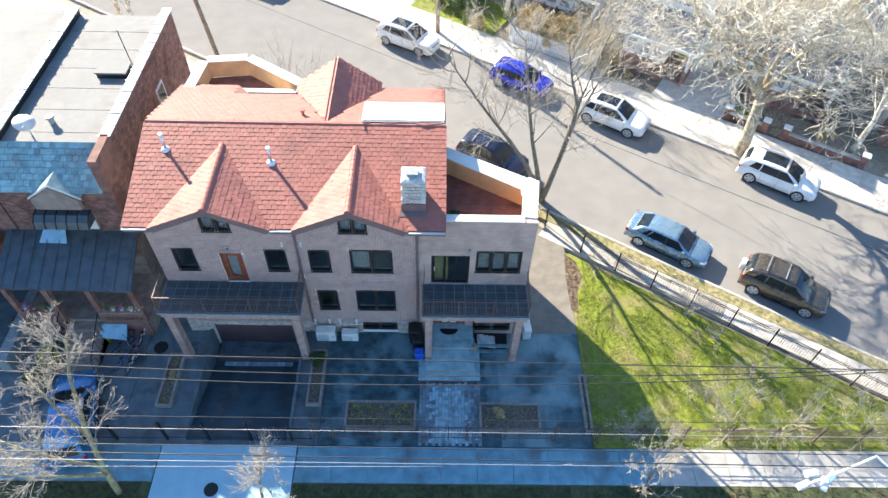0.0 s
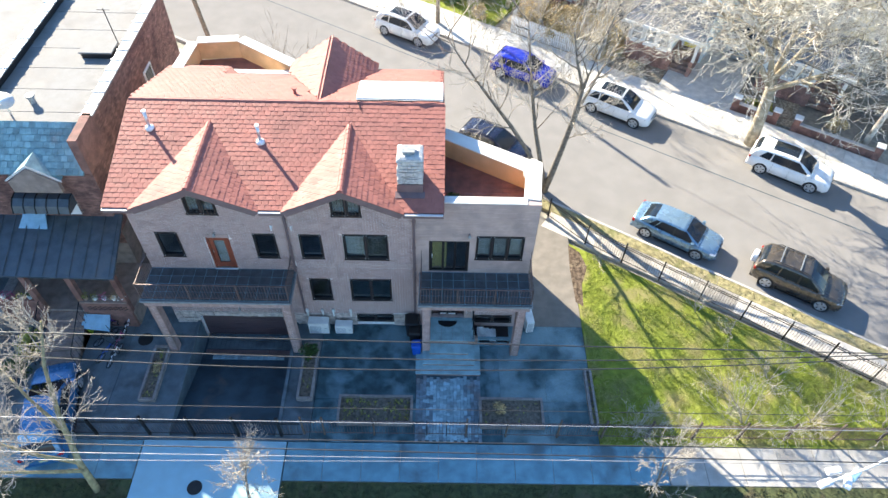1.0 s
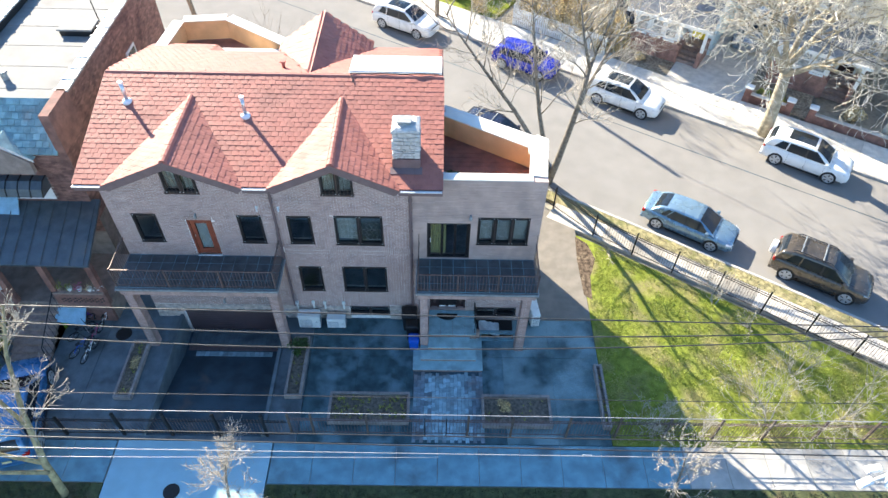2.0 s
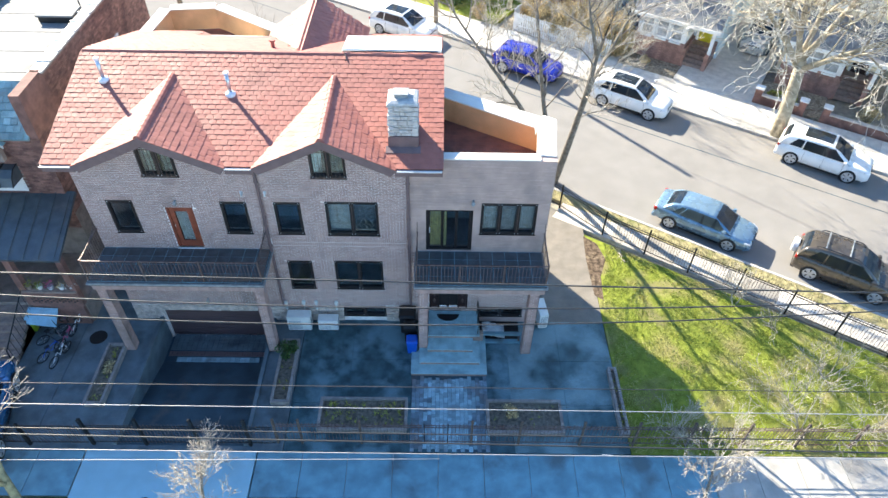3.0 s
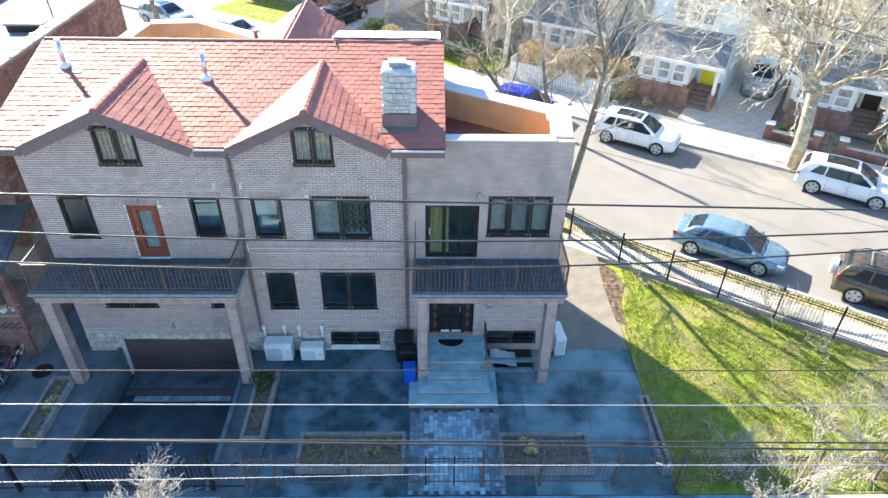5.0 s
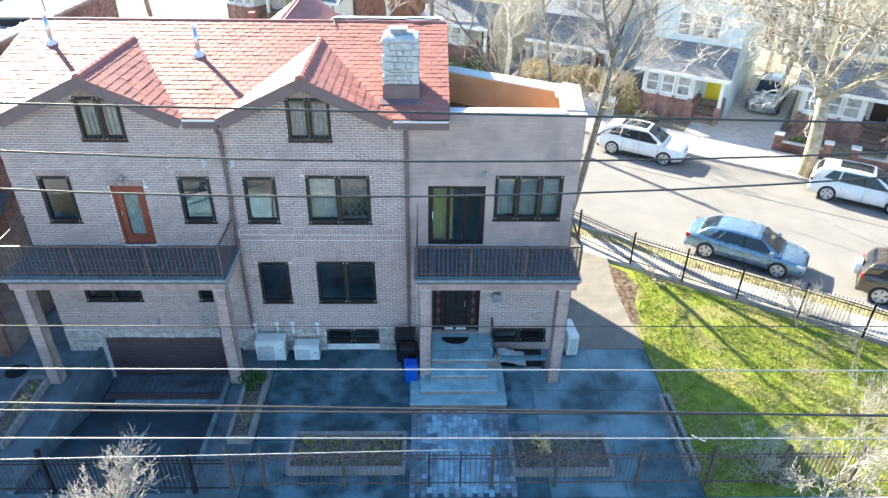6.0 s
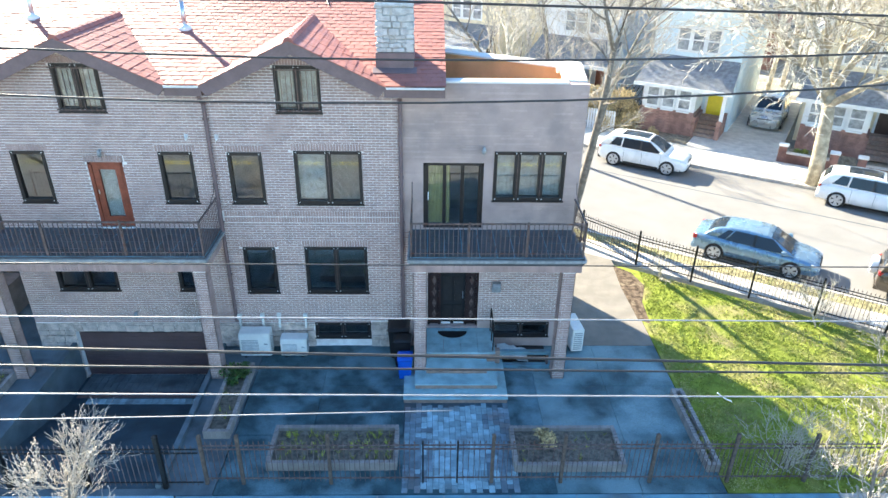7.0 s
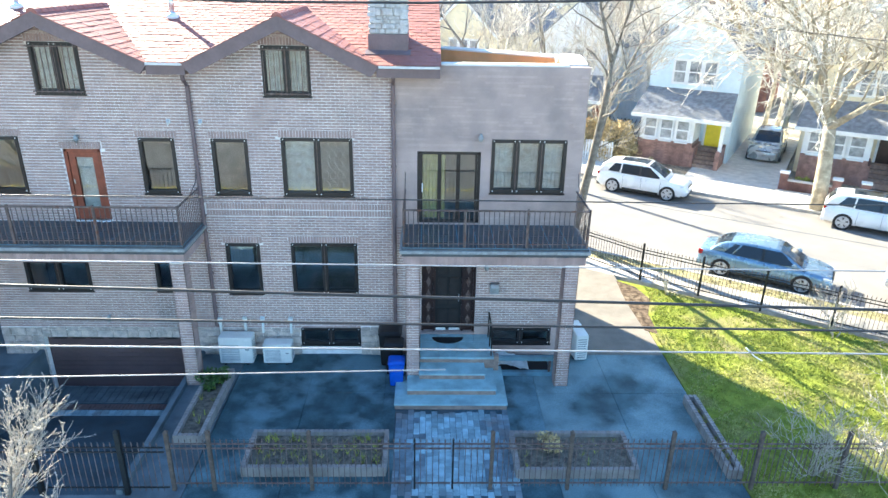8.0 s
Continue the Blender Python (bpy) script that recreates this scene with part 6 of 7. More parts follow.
# z where each wire passes x = -2.6 and x = 7.4
for za, zb, y, r, mat in ((11.41, 11.24, -8.2, 0.017, "cable"), (7.48, 7.46, -8.2, 0.010, "cable"), (6.5, 6.44, -8.2, 0.011, "cable_pale"), (6.55, 6.3, -9.15, 0.021, "cable"), (5.7, 5.58, -8.45, 0.018, "cable"), (5.55, 5.48, -8.95, 0.012, "cable_pale")):
    s = (zb - za) / 10.0
    wire("overhead wire along the front street", [(-45, y, za - s * 42.4), (45, y, zb + s * 37.6)], r, mat, 0.12)
wire("thin service wire to the house next door", [(-30, -8.9, 4.6), (2.2, -8.9, 5.06)], 0.009, "cable_pale", 0.1)
wire("twisted service wire across the street", [S(-12.6, 23.6) + (9.8,), (28.0, 2.0, 7.5)], 0.014, "cable", 0.6)
tie = thing("wire_tie", "short white rod hanging between the overhead wires", "rod")
part("rod", Mesh().chain([(6.45, -8.95, 5.56), (6.66, -8.86, 5.36), (6.8, -8.82, 5.27)], 0.009), "white", tie)
# street lamp over the front pavement
l = thing("street_lamp", "pale steel street lamp with two white lamp heads", "street lamp")
part("pole", Mesh().tube((19.3, -9.3, -0.1), (19.3, -9.3, 4.6), 0.09, 0.06, sides=12), "steel", l)
part("arm", Mesh().chain([(19.3, -9.3, 4.5), (18.3, -8.2, 4.75), (16.9, -8.7, 4.5), (15.5, -9.1, 4.1)], 0.05, sides=8), "lead", l)
for x, y, a, m in ((15.55, -9.05, 20, "sheet"), (16.35, -9.0, 60, "sheet"), (16.0, -8.6, 10, "sheet"), (16.7, -8.75, 40, "tarp")):
    part("head", Mesh().loft([[(-0.3, -0.14, 0), (0.3, -0.14, 0), (0.3, 0.14, 0), (-0.3, 0.14, 0)], [(-0.25, -0.1, 0.14), (0.25, -0.1, 0.14), (0.25, 0.1, 0.14), (-0.25, 0.1, 0.14)]]), m, l, at=pose(x, y, 4.05, 10, 0, a), bevel=0.03)


# ---- the house next door ----
nb = thing("neighbour_house", "old red brick house with green slate mansard", "house")
def brick_face(parent, x0, x1, z0, z1, y, mat, holes=(), joint="x", bl=0.22, bh=0.075):
    """Brickwork proud of a wall that looks along -y (or +x where joint is y): one joined mesh."""
    m, k, z = Mesh(), 0, z0
    while z < z1 - 0.03:
        x = x0 - (bl / 2 if k % 2 else 0)
        while x < x1:
            a, b = max(x, x0) + 0.005, min(x + bl, x1) - 0.005
            zt = min(z + bh, z1) - 0.01
            if b - a > 0.03 and not any(h[0] < b and h[1] > a and h[2] < zt and h[3] > z for h in holes):
                if joint == "x":
                    m.box(a, b, y - 0.012, y + 0.02, z, zt)
                else:
                    m.box(y - 0.02, y + 0.012, a, b, z, zt)
            x += bl
        z += bh
        k += 1
    return tagged(part("brickwork", m, mat, parent), kind="stuff")
NX0, NX1, NY = -17.7, -12.55, 2.6
RZ = 8.3
wl = part("wall", Mesh().box(NX0, NX1, NY, 14.6, -0.2, 6.95).box(NX0, NX1, 4.25, 14.6, 6.95, RZ), "red_mortar", nb)
brick_face(wl, NY, 14.6, 3.4, 8.6, NX1, "red_brick", [(9.8, 10.8, 5.6, 7.0)], "y", 0.23, 0.085)
brick_face(wl, NX0, NX1, 2.6, 7.0, NY, "red_brick", [(-16.2, -13.9, 4.6, 5.7)], "x", 0.23, 0.085)
part("parapet", Mesh().box(NX1 - 0.3, NX1, 4.0, 14.6, RZ, RZ + 0.4), "red_mortar", nb)
part("front_parapet", Mesh().box(NX1 - 0.35, NX1 + 0.02, NY, 4.4, 7.0, RZ + 0.5), "red_brick", nb)
for x in (NX1 - 0.17, NX0 + 0.1):
    for i in range(13):
        part("coping", Mesh().box(x - 0.24, x + 0.24, 4.3 + i * 0.8, 4.3 + (i + 1) * 0.8 - 0.015, RZ + 0.4, RZ + 0.46).box(x - 0.27, x + 0.27, 4.3 + i * 0.8 - 0.05, 4.3 + i * 0.8 + 0.04, RZ + 0.46, RZ + 0.5), "lead", nb)
part("party_parapet", Mesh().box(NX0 - 0.1, NX0 + 0.25, 4.0, 14.6, RZ, RZ + 0.4), "black", nb)
for i in range(13):
    part("roofing_strip", Mesh().box(NX0 + 0.25, NX1 - 0.3, 4.2 + i * 0.8, 4.2 + (i + 1) * 0.8 - 0.012, RZ + 0.012 * (i % 2), RZ + 0.02 + 0.012 * (i % 2)), "flat_roof", nb)
part("window", Mesh().box(NX1 - 0.04, NX1 + 0.05, 9.8, 10.8, 5.6, 7.0), "white", nb, "white side window")
part("window_pane", Mesh().box(NX1 + 0.05, NX1 + 0.06, 9.9, 10.7, 5.7, 6.9), "auto_glass", nb)
# mansard of green slates with a brick gable
part("mansard", Mesh().plate([(NX0, NY - 0.15, 7.05), (NX1 - 0.3, NY - 0.15, 7.05), (NX1 - 0.3, 4.3, 8.38), (NX0, 4.3, 8.38)], 0.1), "copper", nb)
sl = Mesh()
r = random.Random(6)
for row in range(8):
    x = NX0 + (0.13 if row % 2 else 0)
    while x < NX1 - 0.6:
        y0, z0 = NY - 0.15 + row * 0.231, 7.06 + row * 0.166
        sl.box(x + 0.005, x + 0.255, y0, y0 + 0.24, z0 + 0.005, z0 + 0.02 + r.uniform(0, 0.008), Matrix.Translation((0, y0, z0)) @ Matrix.Rotation(radians(35.6), 4, "X") @ Matrix.Translation((0, -y0, -z0)))
        x += 0.26
tagged(part("slate_cover", sl, "copper", nb), kind="stuff")
part("dormer_gable", Mesh().plate([(-16.0, NY - 0.16, 6.2), (-13.95, NY - 0.16, 6.2), (-13.95, NY - 0.16, 6.8), (-14.97, NY - 0.16, 7.55), (-16.0, NY - 0.16, 6.8)], -0.2), "red_mortar", nb)
gm = Mesh()
for k in range(16):
    z = 6.22 + k * 0.078
    half = min(1.0, 1.0 - (z - 6.76) * 1.3)
    x = -14.97 - half
    while x < -14.97 + half - 0.05 and half > 0.1:
        e = min(x + 0.22, -14.97 + half)
        gm.box(x + 0.005, e - 0.005, NY - 0.176, NY - 0.15, z, z + 0.066)
        x += 0.22 if x > -14.97 - half or k % 2 else 0.11
tagged(part("gable_bricks", gm, "red_brick", nb), kind="stuff")
for s in (-1, 1):
    q = [(-14.97, NY - 0.24, 7.66), (-14.97, 3.3, 7.66), (-14.97 + s * 1.15, NY + 0.1, 6.84), (-14.97 + s * 1.15, NY - 0.24, 6.84)]
    part("dormer_roof", Mesh().plate(q if s < 0 else q[::-1], 0.05), "copper", nb)
    q = [(-14.97, NY - 0.26, 7.68), (-14.97 + s * 1.17, NY - 0.26, 6.84), (-14.97 + s * 1.17, NY - 0.26, 6.75), (-14.97, NY - 0.26, 7.55)]
    part("gable_trim", Mesh().plate(q if s > 0 else q[::-1], 0.03), "lead", nb)
# black ribbed awning over the upper window, sheet-metal bay roof below
aw = part("awning", Mesh().loft([[(x, NY, 5.85), (x, NY - 0.35, 5.82), (x, NY - 0.62, 5.62), (x, NY - 0.75, 5.3), (x, NY, 5.25)] for x in (-16.3, -13.85)]), "seam", nb, "black ribbed metal awning", smooth=False)
for i in range(6):
    x = -16.3 + i * 0.49
    part("rib", Mesh().chain([(x, NY, 5.87), (x, NY - 0.35, 5.84), (x, NY - 0.63, 5.63), (x, NY - 0.77, 5.3)], 0.025), "black", aw)
part("window", Mesh().box(-16.2, -13.9, NY - 0.03, NY + 0.1, 4.55, 5.3), "white", nb, "pale upper window")
part("bay_roof", Mesh().plate([(-16.7, NY - 1.1, 3.98), (-15.2, NY - 1.1, 4.0), (-15.5, NY, 4.75), (-16.4, NY, 4.75)], 0.06), "tarp", nb)
# porch with standing-seam roof
por = part("porch_roof", Mesh().plate([(-18.0, -0.35, 3.75), (-11.85, -0.45, 3.75), (-12.2, 2.7, 4.45), (-18.3, 2.7, 4.45)], 0.12), "seam", nb, "dark standing-seam metal porch roof")
for i in range(11):
    a, b = -17.7 + i * 0.565, -18.0 + i * 0.565
    part("seam", Mesh().chain([(a, -0.42, 3.68), (a, -0.36, 3.79), (b, 2.7, 4.49)], 0.02, sides=5), "seam", por)
part("porch_floor", Mesh().box(-17.8, -11.9, -0.2, NY, -0.1, 1.1), "red_mortar", nb)
pw = part("porch_wall", Mesh().box(-13.9, -11.95, -0.35, -0.1, -0.1, 1.9), "red_brick", nb, "pierced red brick porch wall")
part("porch_wall", Mesh().box(-17.8, -15.9, -0.35, -0.1, -0.1, 1.9), "red_brick", nb)
for i in range(16):
    for j in range(2):
        part("wall_hole", Mesh().box(-13.8 + i * 0.115, -13.74 + i * 0.115, -0.37, -0.345, 1.3 + j * 0.16 + 0.07 * (i % 2), 1.37 + j * 0.16 + 0.07 * (i % 2)), "black", pw)
part("wall_cap", Mesh().box(-14.0, -11.9, -0.42, -0.05, 1.9, 1.98), "riser", nb)
for x in (-17.7, -15.9, -13.95, -12.0):
    part("porch_post", Mesh().box(x - 0.12, x + 0.12, -0.34, -0.1, 1.1, 3.7), "red_brick", nb)
for i in range(7):
    part("step", Mesh().box(-15.75, -14.05, -0.4 - (i + 1) * 0.3, -0.2, -0.1, 1.1 - (i + 1) * 0.145), "riser", nb, bevel=0.015)
for x in (-15.8, -14.0):
    part("stair_rail", Mesh().chain([(x, -0.4, 2.0), (x, -2.5, 1.0), (x, -2.6, 0.2)], 0.025), "black_iron", nb)
    for i in range(8):
        part("baluster", Mesh().tube((x, -0.5 - i * 0.27, 0.9 - i * 0.13), (x, -0.5 - i * 0.27, 1.93 - i * 0.128), 0.01, sides=5), "black_iron", nb)
dish = thing("satellite_dish", "pale grey satellite dish on the flat roof", "dish")
part("mast", Mesh().chain([(-16.2, 4.75, 8.32), (-16.2, 4.75, 9.0)], 0.035), "steel", dish)
part("reflector", Mesh().loft([[(0.46 * s * math.cos(a * math.pi / 12), 0.38 * s * math.sin(a * math.pi / 12), 0.13 * s * s) for a in range(24)] for s in (0.02, 0.4, 0.75, 1.0)]), "gutter", dish, at=pose(-16.2, 4.7, 9.05, 35, 10, 20), smooth=True)
part("arm", Mesh().chain([(-16.2, 4.7, 9.0), (-16.05, 4.25, 9.2)], 0.015), "steel", dish)
h = thing("roof_hatch", "weathered square roof hatch", "hatch")
part("curb", Mesh().box(-14.7, -13.3, 9.0, 9.9, 8.3, 8.58), "black", h)
part("lid", Mesh().box(-14.78, -13.22, 8.94, 9.96, 8.58, 8.66), "flat_roof", h, bevel=0.02)
h = thing("roof_vent", "squat dark vent on the flat roof", "vent")
part("pipe", Mesh().tube((-15.6, 5.6, 8.3), (-15.6, 5.6, 8.65), 0.13), "grille", h)
part("cap", Mesh().tube((-15.6, 5.6, 8.65), (-15.6, 5.6, 8.75), 0.19), "grille", h)
h = thing("aerial", "thin aerial mast on the flat roof", "aerial")
part("mast", Mesh().tube((-13.4, 10.2, 8.3), (-13.6, 10.4, 10.1), 0.025), "black", h)
part("bar", Mesh().tube((-13.9, 10.4, 10.0), (-13.3, 10.4, 10.0), 0.015), "black", h)
# further house in the row
row = thing("row_house", "adjoining brick row house with a pale flat roof", "house")
part("wall", Mesh().box(-24.0, NX0 - 0.1, NY, 14.8, -0.2, 6.95).box(-24.0, NX0 - 0.1, 4.25, 14.8, 6.95, 8.3), "red_brick", row)
part("roofing", Mesh().box(-24.0, NX0 - 0.12, 4.2, 14.9, 8.3, 8.35), "flat_roof", row)
# parapet added to cast the row's shadow further over the apron
part("parapet", Mesh().box(-24.0, NX0 - 0.12, 4.3, 4.6, 8.3, 8.95), "flat_roof", row)
part("mansard", Mesh().plate([(-24.0, NY - 0.15, 7.05), (NX0 - 0.1, NY - 0.15, 7.05), (NX0 - 0.1, 4.3, 8.38), (-24.0, 4.3, 8.38)], 0.1), "copper", row)
part("porch_roof", Mesh().plate([(-24.0, -0.3, 3.75), (-18.35, -0.35, 3.75), (-18.6, 2.7, 4.45), (-24.0, 2.7, 4.45)], 0.12), "seam", row)
part("stair", Mesh().box(-18.4, -17.9, -2.5, 2.6, -0.1, 1.0), "grille", row)
# unseen copies carry the row on to the left
for k in range(5):
    w = copy_thing(row, pose(-6.2 * (k + 1), 0, 0))
# clutter in the yard
def bicycle(x, y, a, mat):
    b = thing("bicycle", "child's bicycle leaning at the yard fence", "bicycle", "bicycles", at=pose(x, y, 0, 12, 0, a))
    for dx in (-0.38, 0.38):
        part("wheel", Mesh().chain([(dx + 0.25 * math.cos(t * math.pi / 10), 0, 0.27 + 0.25 * math.sin(t * math.pi / 10)) for t in range(21)], 0.022, sides=5), "tyre", b)
        part("spokes", Mesh().tube((dx - 0.24, 0, 0.27), (dx + 0.24, 0, 0.27), 0.005).tube((dx, 0, 0.03), (dx, 0, 0.51), 0.005), "steel", b)
    part("frame", Mesh().chain([(-0.38, 0, 0.27), (-0.1, 0, 0.6), (0.28, 0, 0.62), (0.0, 0, 0.28), (-0.1, 0, 0.6)], 0.018), mat, b)
    part("fork", Mesh().chain([(0.38, 0, 0.27), (0.28, 0, 0.62), (0.26, 0, 0.8)], 0.016), mat, b)
    part("handlebar", Mesh().tube((0.26, -0.22, 0.8), (0.26, 0.22, 0.8), 0.014), "black", b)
    part("saddle", Mesh().box(-0.2, 0.0, -0.06, 0.06, 0.66, 0.72), "black", b, bevel=0.02)
for x, y, a, m in ((-12.5, -2.1, 75, "sheet"), (-12.55, -1.3, 80, "pink"), (-12.4, -0.5, 78, "sheet"), (-12.9, -1.9, 60, "blue"), (-13.2, -1.1, 50, "black"), (-13.3, -0.4, 20, "purple"), (-12.7, 0.2, 70, "pink")):
    bicycle(x, y, a, m)
bin_("yard_bin", "lime green yard bin", -14.1, -0.7, 0.34, 0.34, 0.5, "lime", "lime")
t = thing("tarpaulin", "pale blue sheet over the porch opening", "tarpaulin")
part("sheet", Mesh().plate([(-14.2, -1.0, 0.75), (-12.9, -1.05, 0.6), (-12.95, -0.4, 1.0), (-14.1, -0.4, 1.05)], 0.02), "tarp", t)
part("support", Mesh().tube((-14.1, -0.95, -0.02), (-14.1, -0.95, 0.75), 0.02).tube((-13.0, -1.0, -0.02), (-13.0, -1.0, 0.62), 0.02), "steel", t)
t = thing("drain_cover", "round dark cover in the yard walk", "cover")
part("plate", Mesh().tube((-11.45, -1.05, -0.05), (-11.45, -1.05, 0.01), 0.34, sides=24), "black_iron", t)
r = random.Random(17)
for i in range(9):
    x = -15.4 + i * 0.42 if i > 3 else -17.4 + i * 0.4
    pt = thing("flower_pot", "small pot with mixed flowers on the porch wall", "flower pot", "porch flowers", at=pose(x if x < -15.95 or x > -14.0 else -13.6 + 0.3 * (i - 4), -0.24, 1.98))
    part("pot", Mesh().loft([[(rr * math.cos(a * math.pi / 5), rr * math.sin(a * math.pi / 5), z) for a in range(10)] for rr, z in ((0.08, 0), (0.12, 0.18))]), r.choice(("riser", "white", "tarp_w")), pt)
    m = Mesh()
    for k in range(60):
        c = Vector((r.gauss(0, 0.1), r.gauss(0, 0.1), 0.26 + r.gauss(0, 0.06)))
        u = Vector((r.gauss(0, 1), r.gauss(0, 1), r.gauss(0, 1))).normalized() * 0.035
        v = u.cross(Vector((0.2, 1, 0.4))).normalized() * 0.03
        m.poly([c - u, c + v, c + u, c - v])
    tagged(part("blooms", m, r.choice(("pink", "leaf_green", "white", "leaf_yellow", "leaf_tan")), pt), kind="stuff")
x, y = -15.9, -1.9
leafy("garden_shrub", "yellow-green shrub beside the neighbour's stairs", -16.2, -1.9, 0.0, 0.6, 0.6, 0.7, 1200, 0.06, "leaf_yellow", 90, 12)
leafy("garden_shrub", "dark low hedge beside the neighbour's stairs", -16.6, -2.8, 0.0, 0.7, 0.6, 0.4, 1200, 0.05, "leaf_green", 91, 12)


# ---- houses across the street ----
def town_house(label, u0, u1, n0, body, depth=11.0, porch=2.2, eave=6.4, ridge=8.9, door="yellow", roofm="shingle", base="porch_brick", door_side=1, mirror=False):
    """Gable-fronted house: porch with windows below, its roof, upper wall, gable and shingled roof. Local x along the street, y away from it."""
    h = thing("town_house", label, "house", "houses across the street", at=pose(0, 0, 0, 0, 0, -32))
    w = u1 - u0
    split = u0 + w * 0.66 if door_side > 0 else u0 + w * 0.34
    pa, pb = (u0 + 0.3, split) if door_side > 0 else (split, u1 - 0.3)
    da, db = (split, u1 - 0.2) if door_side > 0 else (u0 + 0.2, split)
    up = part("upper_wall", Mesh().box(u0, u1, n0 + porch, n0 + porch + depth, -0.2, eave), body, h)
    part("gable", Mesh().plate([(u0, n0 + porch, eave), (u1, n0 + porch, eave), ((u0 + u1) / 2, n0 + porch, ridge - 0.1)], -0.3), body, h)
    for k in range(int(eave / 0.3)):
        if k * 0.3 > 3.0:
            part("clapboard", Mesh().box(u0 - 0.012, u1 + 0.012, n0 + porch - 0.014, n0 + porch, 0.3 * k, 0.3 * k + 0.24), body, up)
    cx = (u0 + u1) / 2
    for s in (-1, 1):
        e = cx + s * (w / 2 + 0.35)
        pts = [(cx, n0 + porch - 0.4, ridge), (e, n0 + porch - 0.4, eave - 0.3), (e, n0 + porch + depth + 0.3, eave - 0.3), (cx, n0 + porch + depth + 0.3, ridge)]
        part("roof", Mesh().plate(pts if s < 0 else pts[::-1], 0.12), roofm, h)
        part("rake", Mesh().plate([(cx, n0 + porch - 0.43, ridge + 0.02), (e, n0 + porch - 0.43, eave - 0.28), (e, n0 + porch - 0.43, eave - 0.5), (cx, n0 + porch - 0.43, ridge - 0.22)], 0.04), "white", h)
    # porch
    part("porch_wall", Mesh().box(pa, pb, n0, n0 + porch, -0.1, 1.4), base, h)
    for k in range(16):
        m = Mesh()
        for i in range(int((pb - pa) / 0.24)):
            a = pa + i * 0.24 + (0.12 if k % 2 else 0)
            if a + 0.22 < pb:
                m.box(a, a + 0.225, n0 - 0.012, n0 + 0.01, k * 0.085 - 0.05, k * 0.085 + 0.02)
        tagged(part("brick_course", m, base, h), kind="stuff")
    part("porch_upper", Mesh().box(pa, pb, n0 + 0.12, n0 + porch, 1.4, 2.9), "white", h)
    nwin = 3
    for i in range(nwin):
        a = pa + 0.15 + i * (pb - pa - 0.3) / nwin
        b = a + (pb - pa - 0.3) / nwin
        wd = part("window", Mesh().box(a + 0.04, a + 0.16, n0 + 0.03, n0 + 0.12, 1.45, 2.75).box(b - 0.16, b - 0.04, n0 + 0.03, n0 + 0.12, 1.45, 2.75).box(a + 0.16, b - 0.16, n0 + 0.03, n0 + 0.12, 1.45, 1.58).box(a + 0.16, b - 0.16, n0 + 0.03, n0 + 0.12, 2.62, 2.75).box(a + 0.16, b - 0.16, n0 + 0.05, n0 + 0.12, 2.06, 2.14), "white", h, "white sash window")
        part("pane", Mesh().box(a + 0.16, b - 0.16, n0 + 0.08, n0 + 0.1, 1.58, 2.62), "blind_glass", wd)
        part("sill", Mesh().box(a + 0.1, b - 0.1, n0 - 0.1, n0 + 0.03, 1.36, 1.44), "white", wd)
    d = part("door", Mesh().box((da + db) / 2 - 0.45, (da + db) / 2 + 0.45, n0 + porch - 0.08, n0 + porch - 0.015, 0.95, 3.0), door, h, "painted front door")
    part("door_light", Mesh().box((da + db) / 2 - 0.12, (da + db) / 2 + 0.12, n0 + porch - 0.1, n0 + porch - 0.075, 2.3, 2.75), "auto_glass", d)
    part("door_frame", Mesh().box((da + db) / 2 - 0.58, (da + db) / 2 - 0.46, n0 + porch - 0.1, n0 + porch - 0.015, 0.95, 3.1).box((da + db) / 2 + 0.46, (da + db) / 2 + 0.58, n0 + porch - 0.1, n0 + porch - 0.015, 0.95, 3.1), "white", d)
    for i in range(5):
        part("step", Mesh().box(da + 0.1, db - 0.05, n0 + 0.25 + i * 0.3, n0 + porch, -0.1 + 0.0, 0.19 * (i + 1)), "riser", h)
    for x in (da + 0.02, db - 0.1):
        part("stair_wall", Mesh().box(x - 0.1, x + 0.14, n0 + 0.1, n0 + porch - 0.02, -0.1, 1.15), base, h)
    part("porch_roof", Mesh().plate([(u0 - 0.2, n0 - 0.35, 2.92), (u1 + 0.2, n0 - 0.35, 2.92), (u1 + 0.0, n0 + porch - 0.02, 4.2), (u0 + 0.0, n0 + porch - 0.02, 4.2)], 0.14), roofm, h)
    part("porch_fascia", Mesh().box(u0 - 0.22, u1 + 0.22, n0 - 0.4, n0 - 0.34, 2.72, 2.93), "white", h)
    part("porch_post", Mesh().box((db if door_side > 0 else da) - 0.1, (db if door_side > 0 else da) + 0.1, n0 + 0.1, n0 + 0.3, 1.1, 2.85), "white", h)
    for i in range(3):
        a = cx - 1.3 + i * 0.87
        wd = part("upper_window", Mesh().box(a, a + 0.12, n0 + porch - 0.06, n0 + porch - 0.015, 4.45, 5.95).box(a + 0.75, a + 0.87, n0 + porch - 0.06, n0 + porch - 0.015, 4.45, 5.95).box(a + 0.12, a + 0.75, n0 + porch - 0.06, n0 + porch - 0.015, 4.45, 4.58).box(a + 0.12, a + 0.75, n0 + porch - 0.06, n0 + porch - 0.015, 5.82, 5.95).box(a + 0.12, a + 0.75, n0 + porch - 0.05, n0 + porch - 0.015, 5.16, 5.24), "white", h, "white sash window")
        part("pane", Mesh().box(a + 0.12, a + 0.75, n0 + porch - 0.03, n0 + porch - 0.016, 4.58, 5.82), "blind_glass", wd)
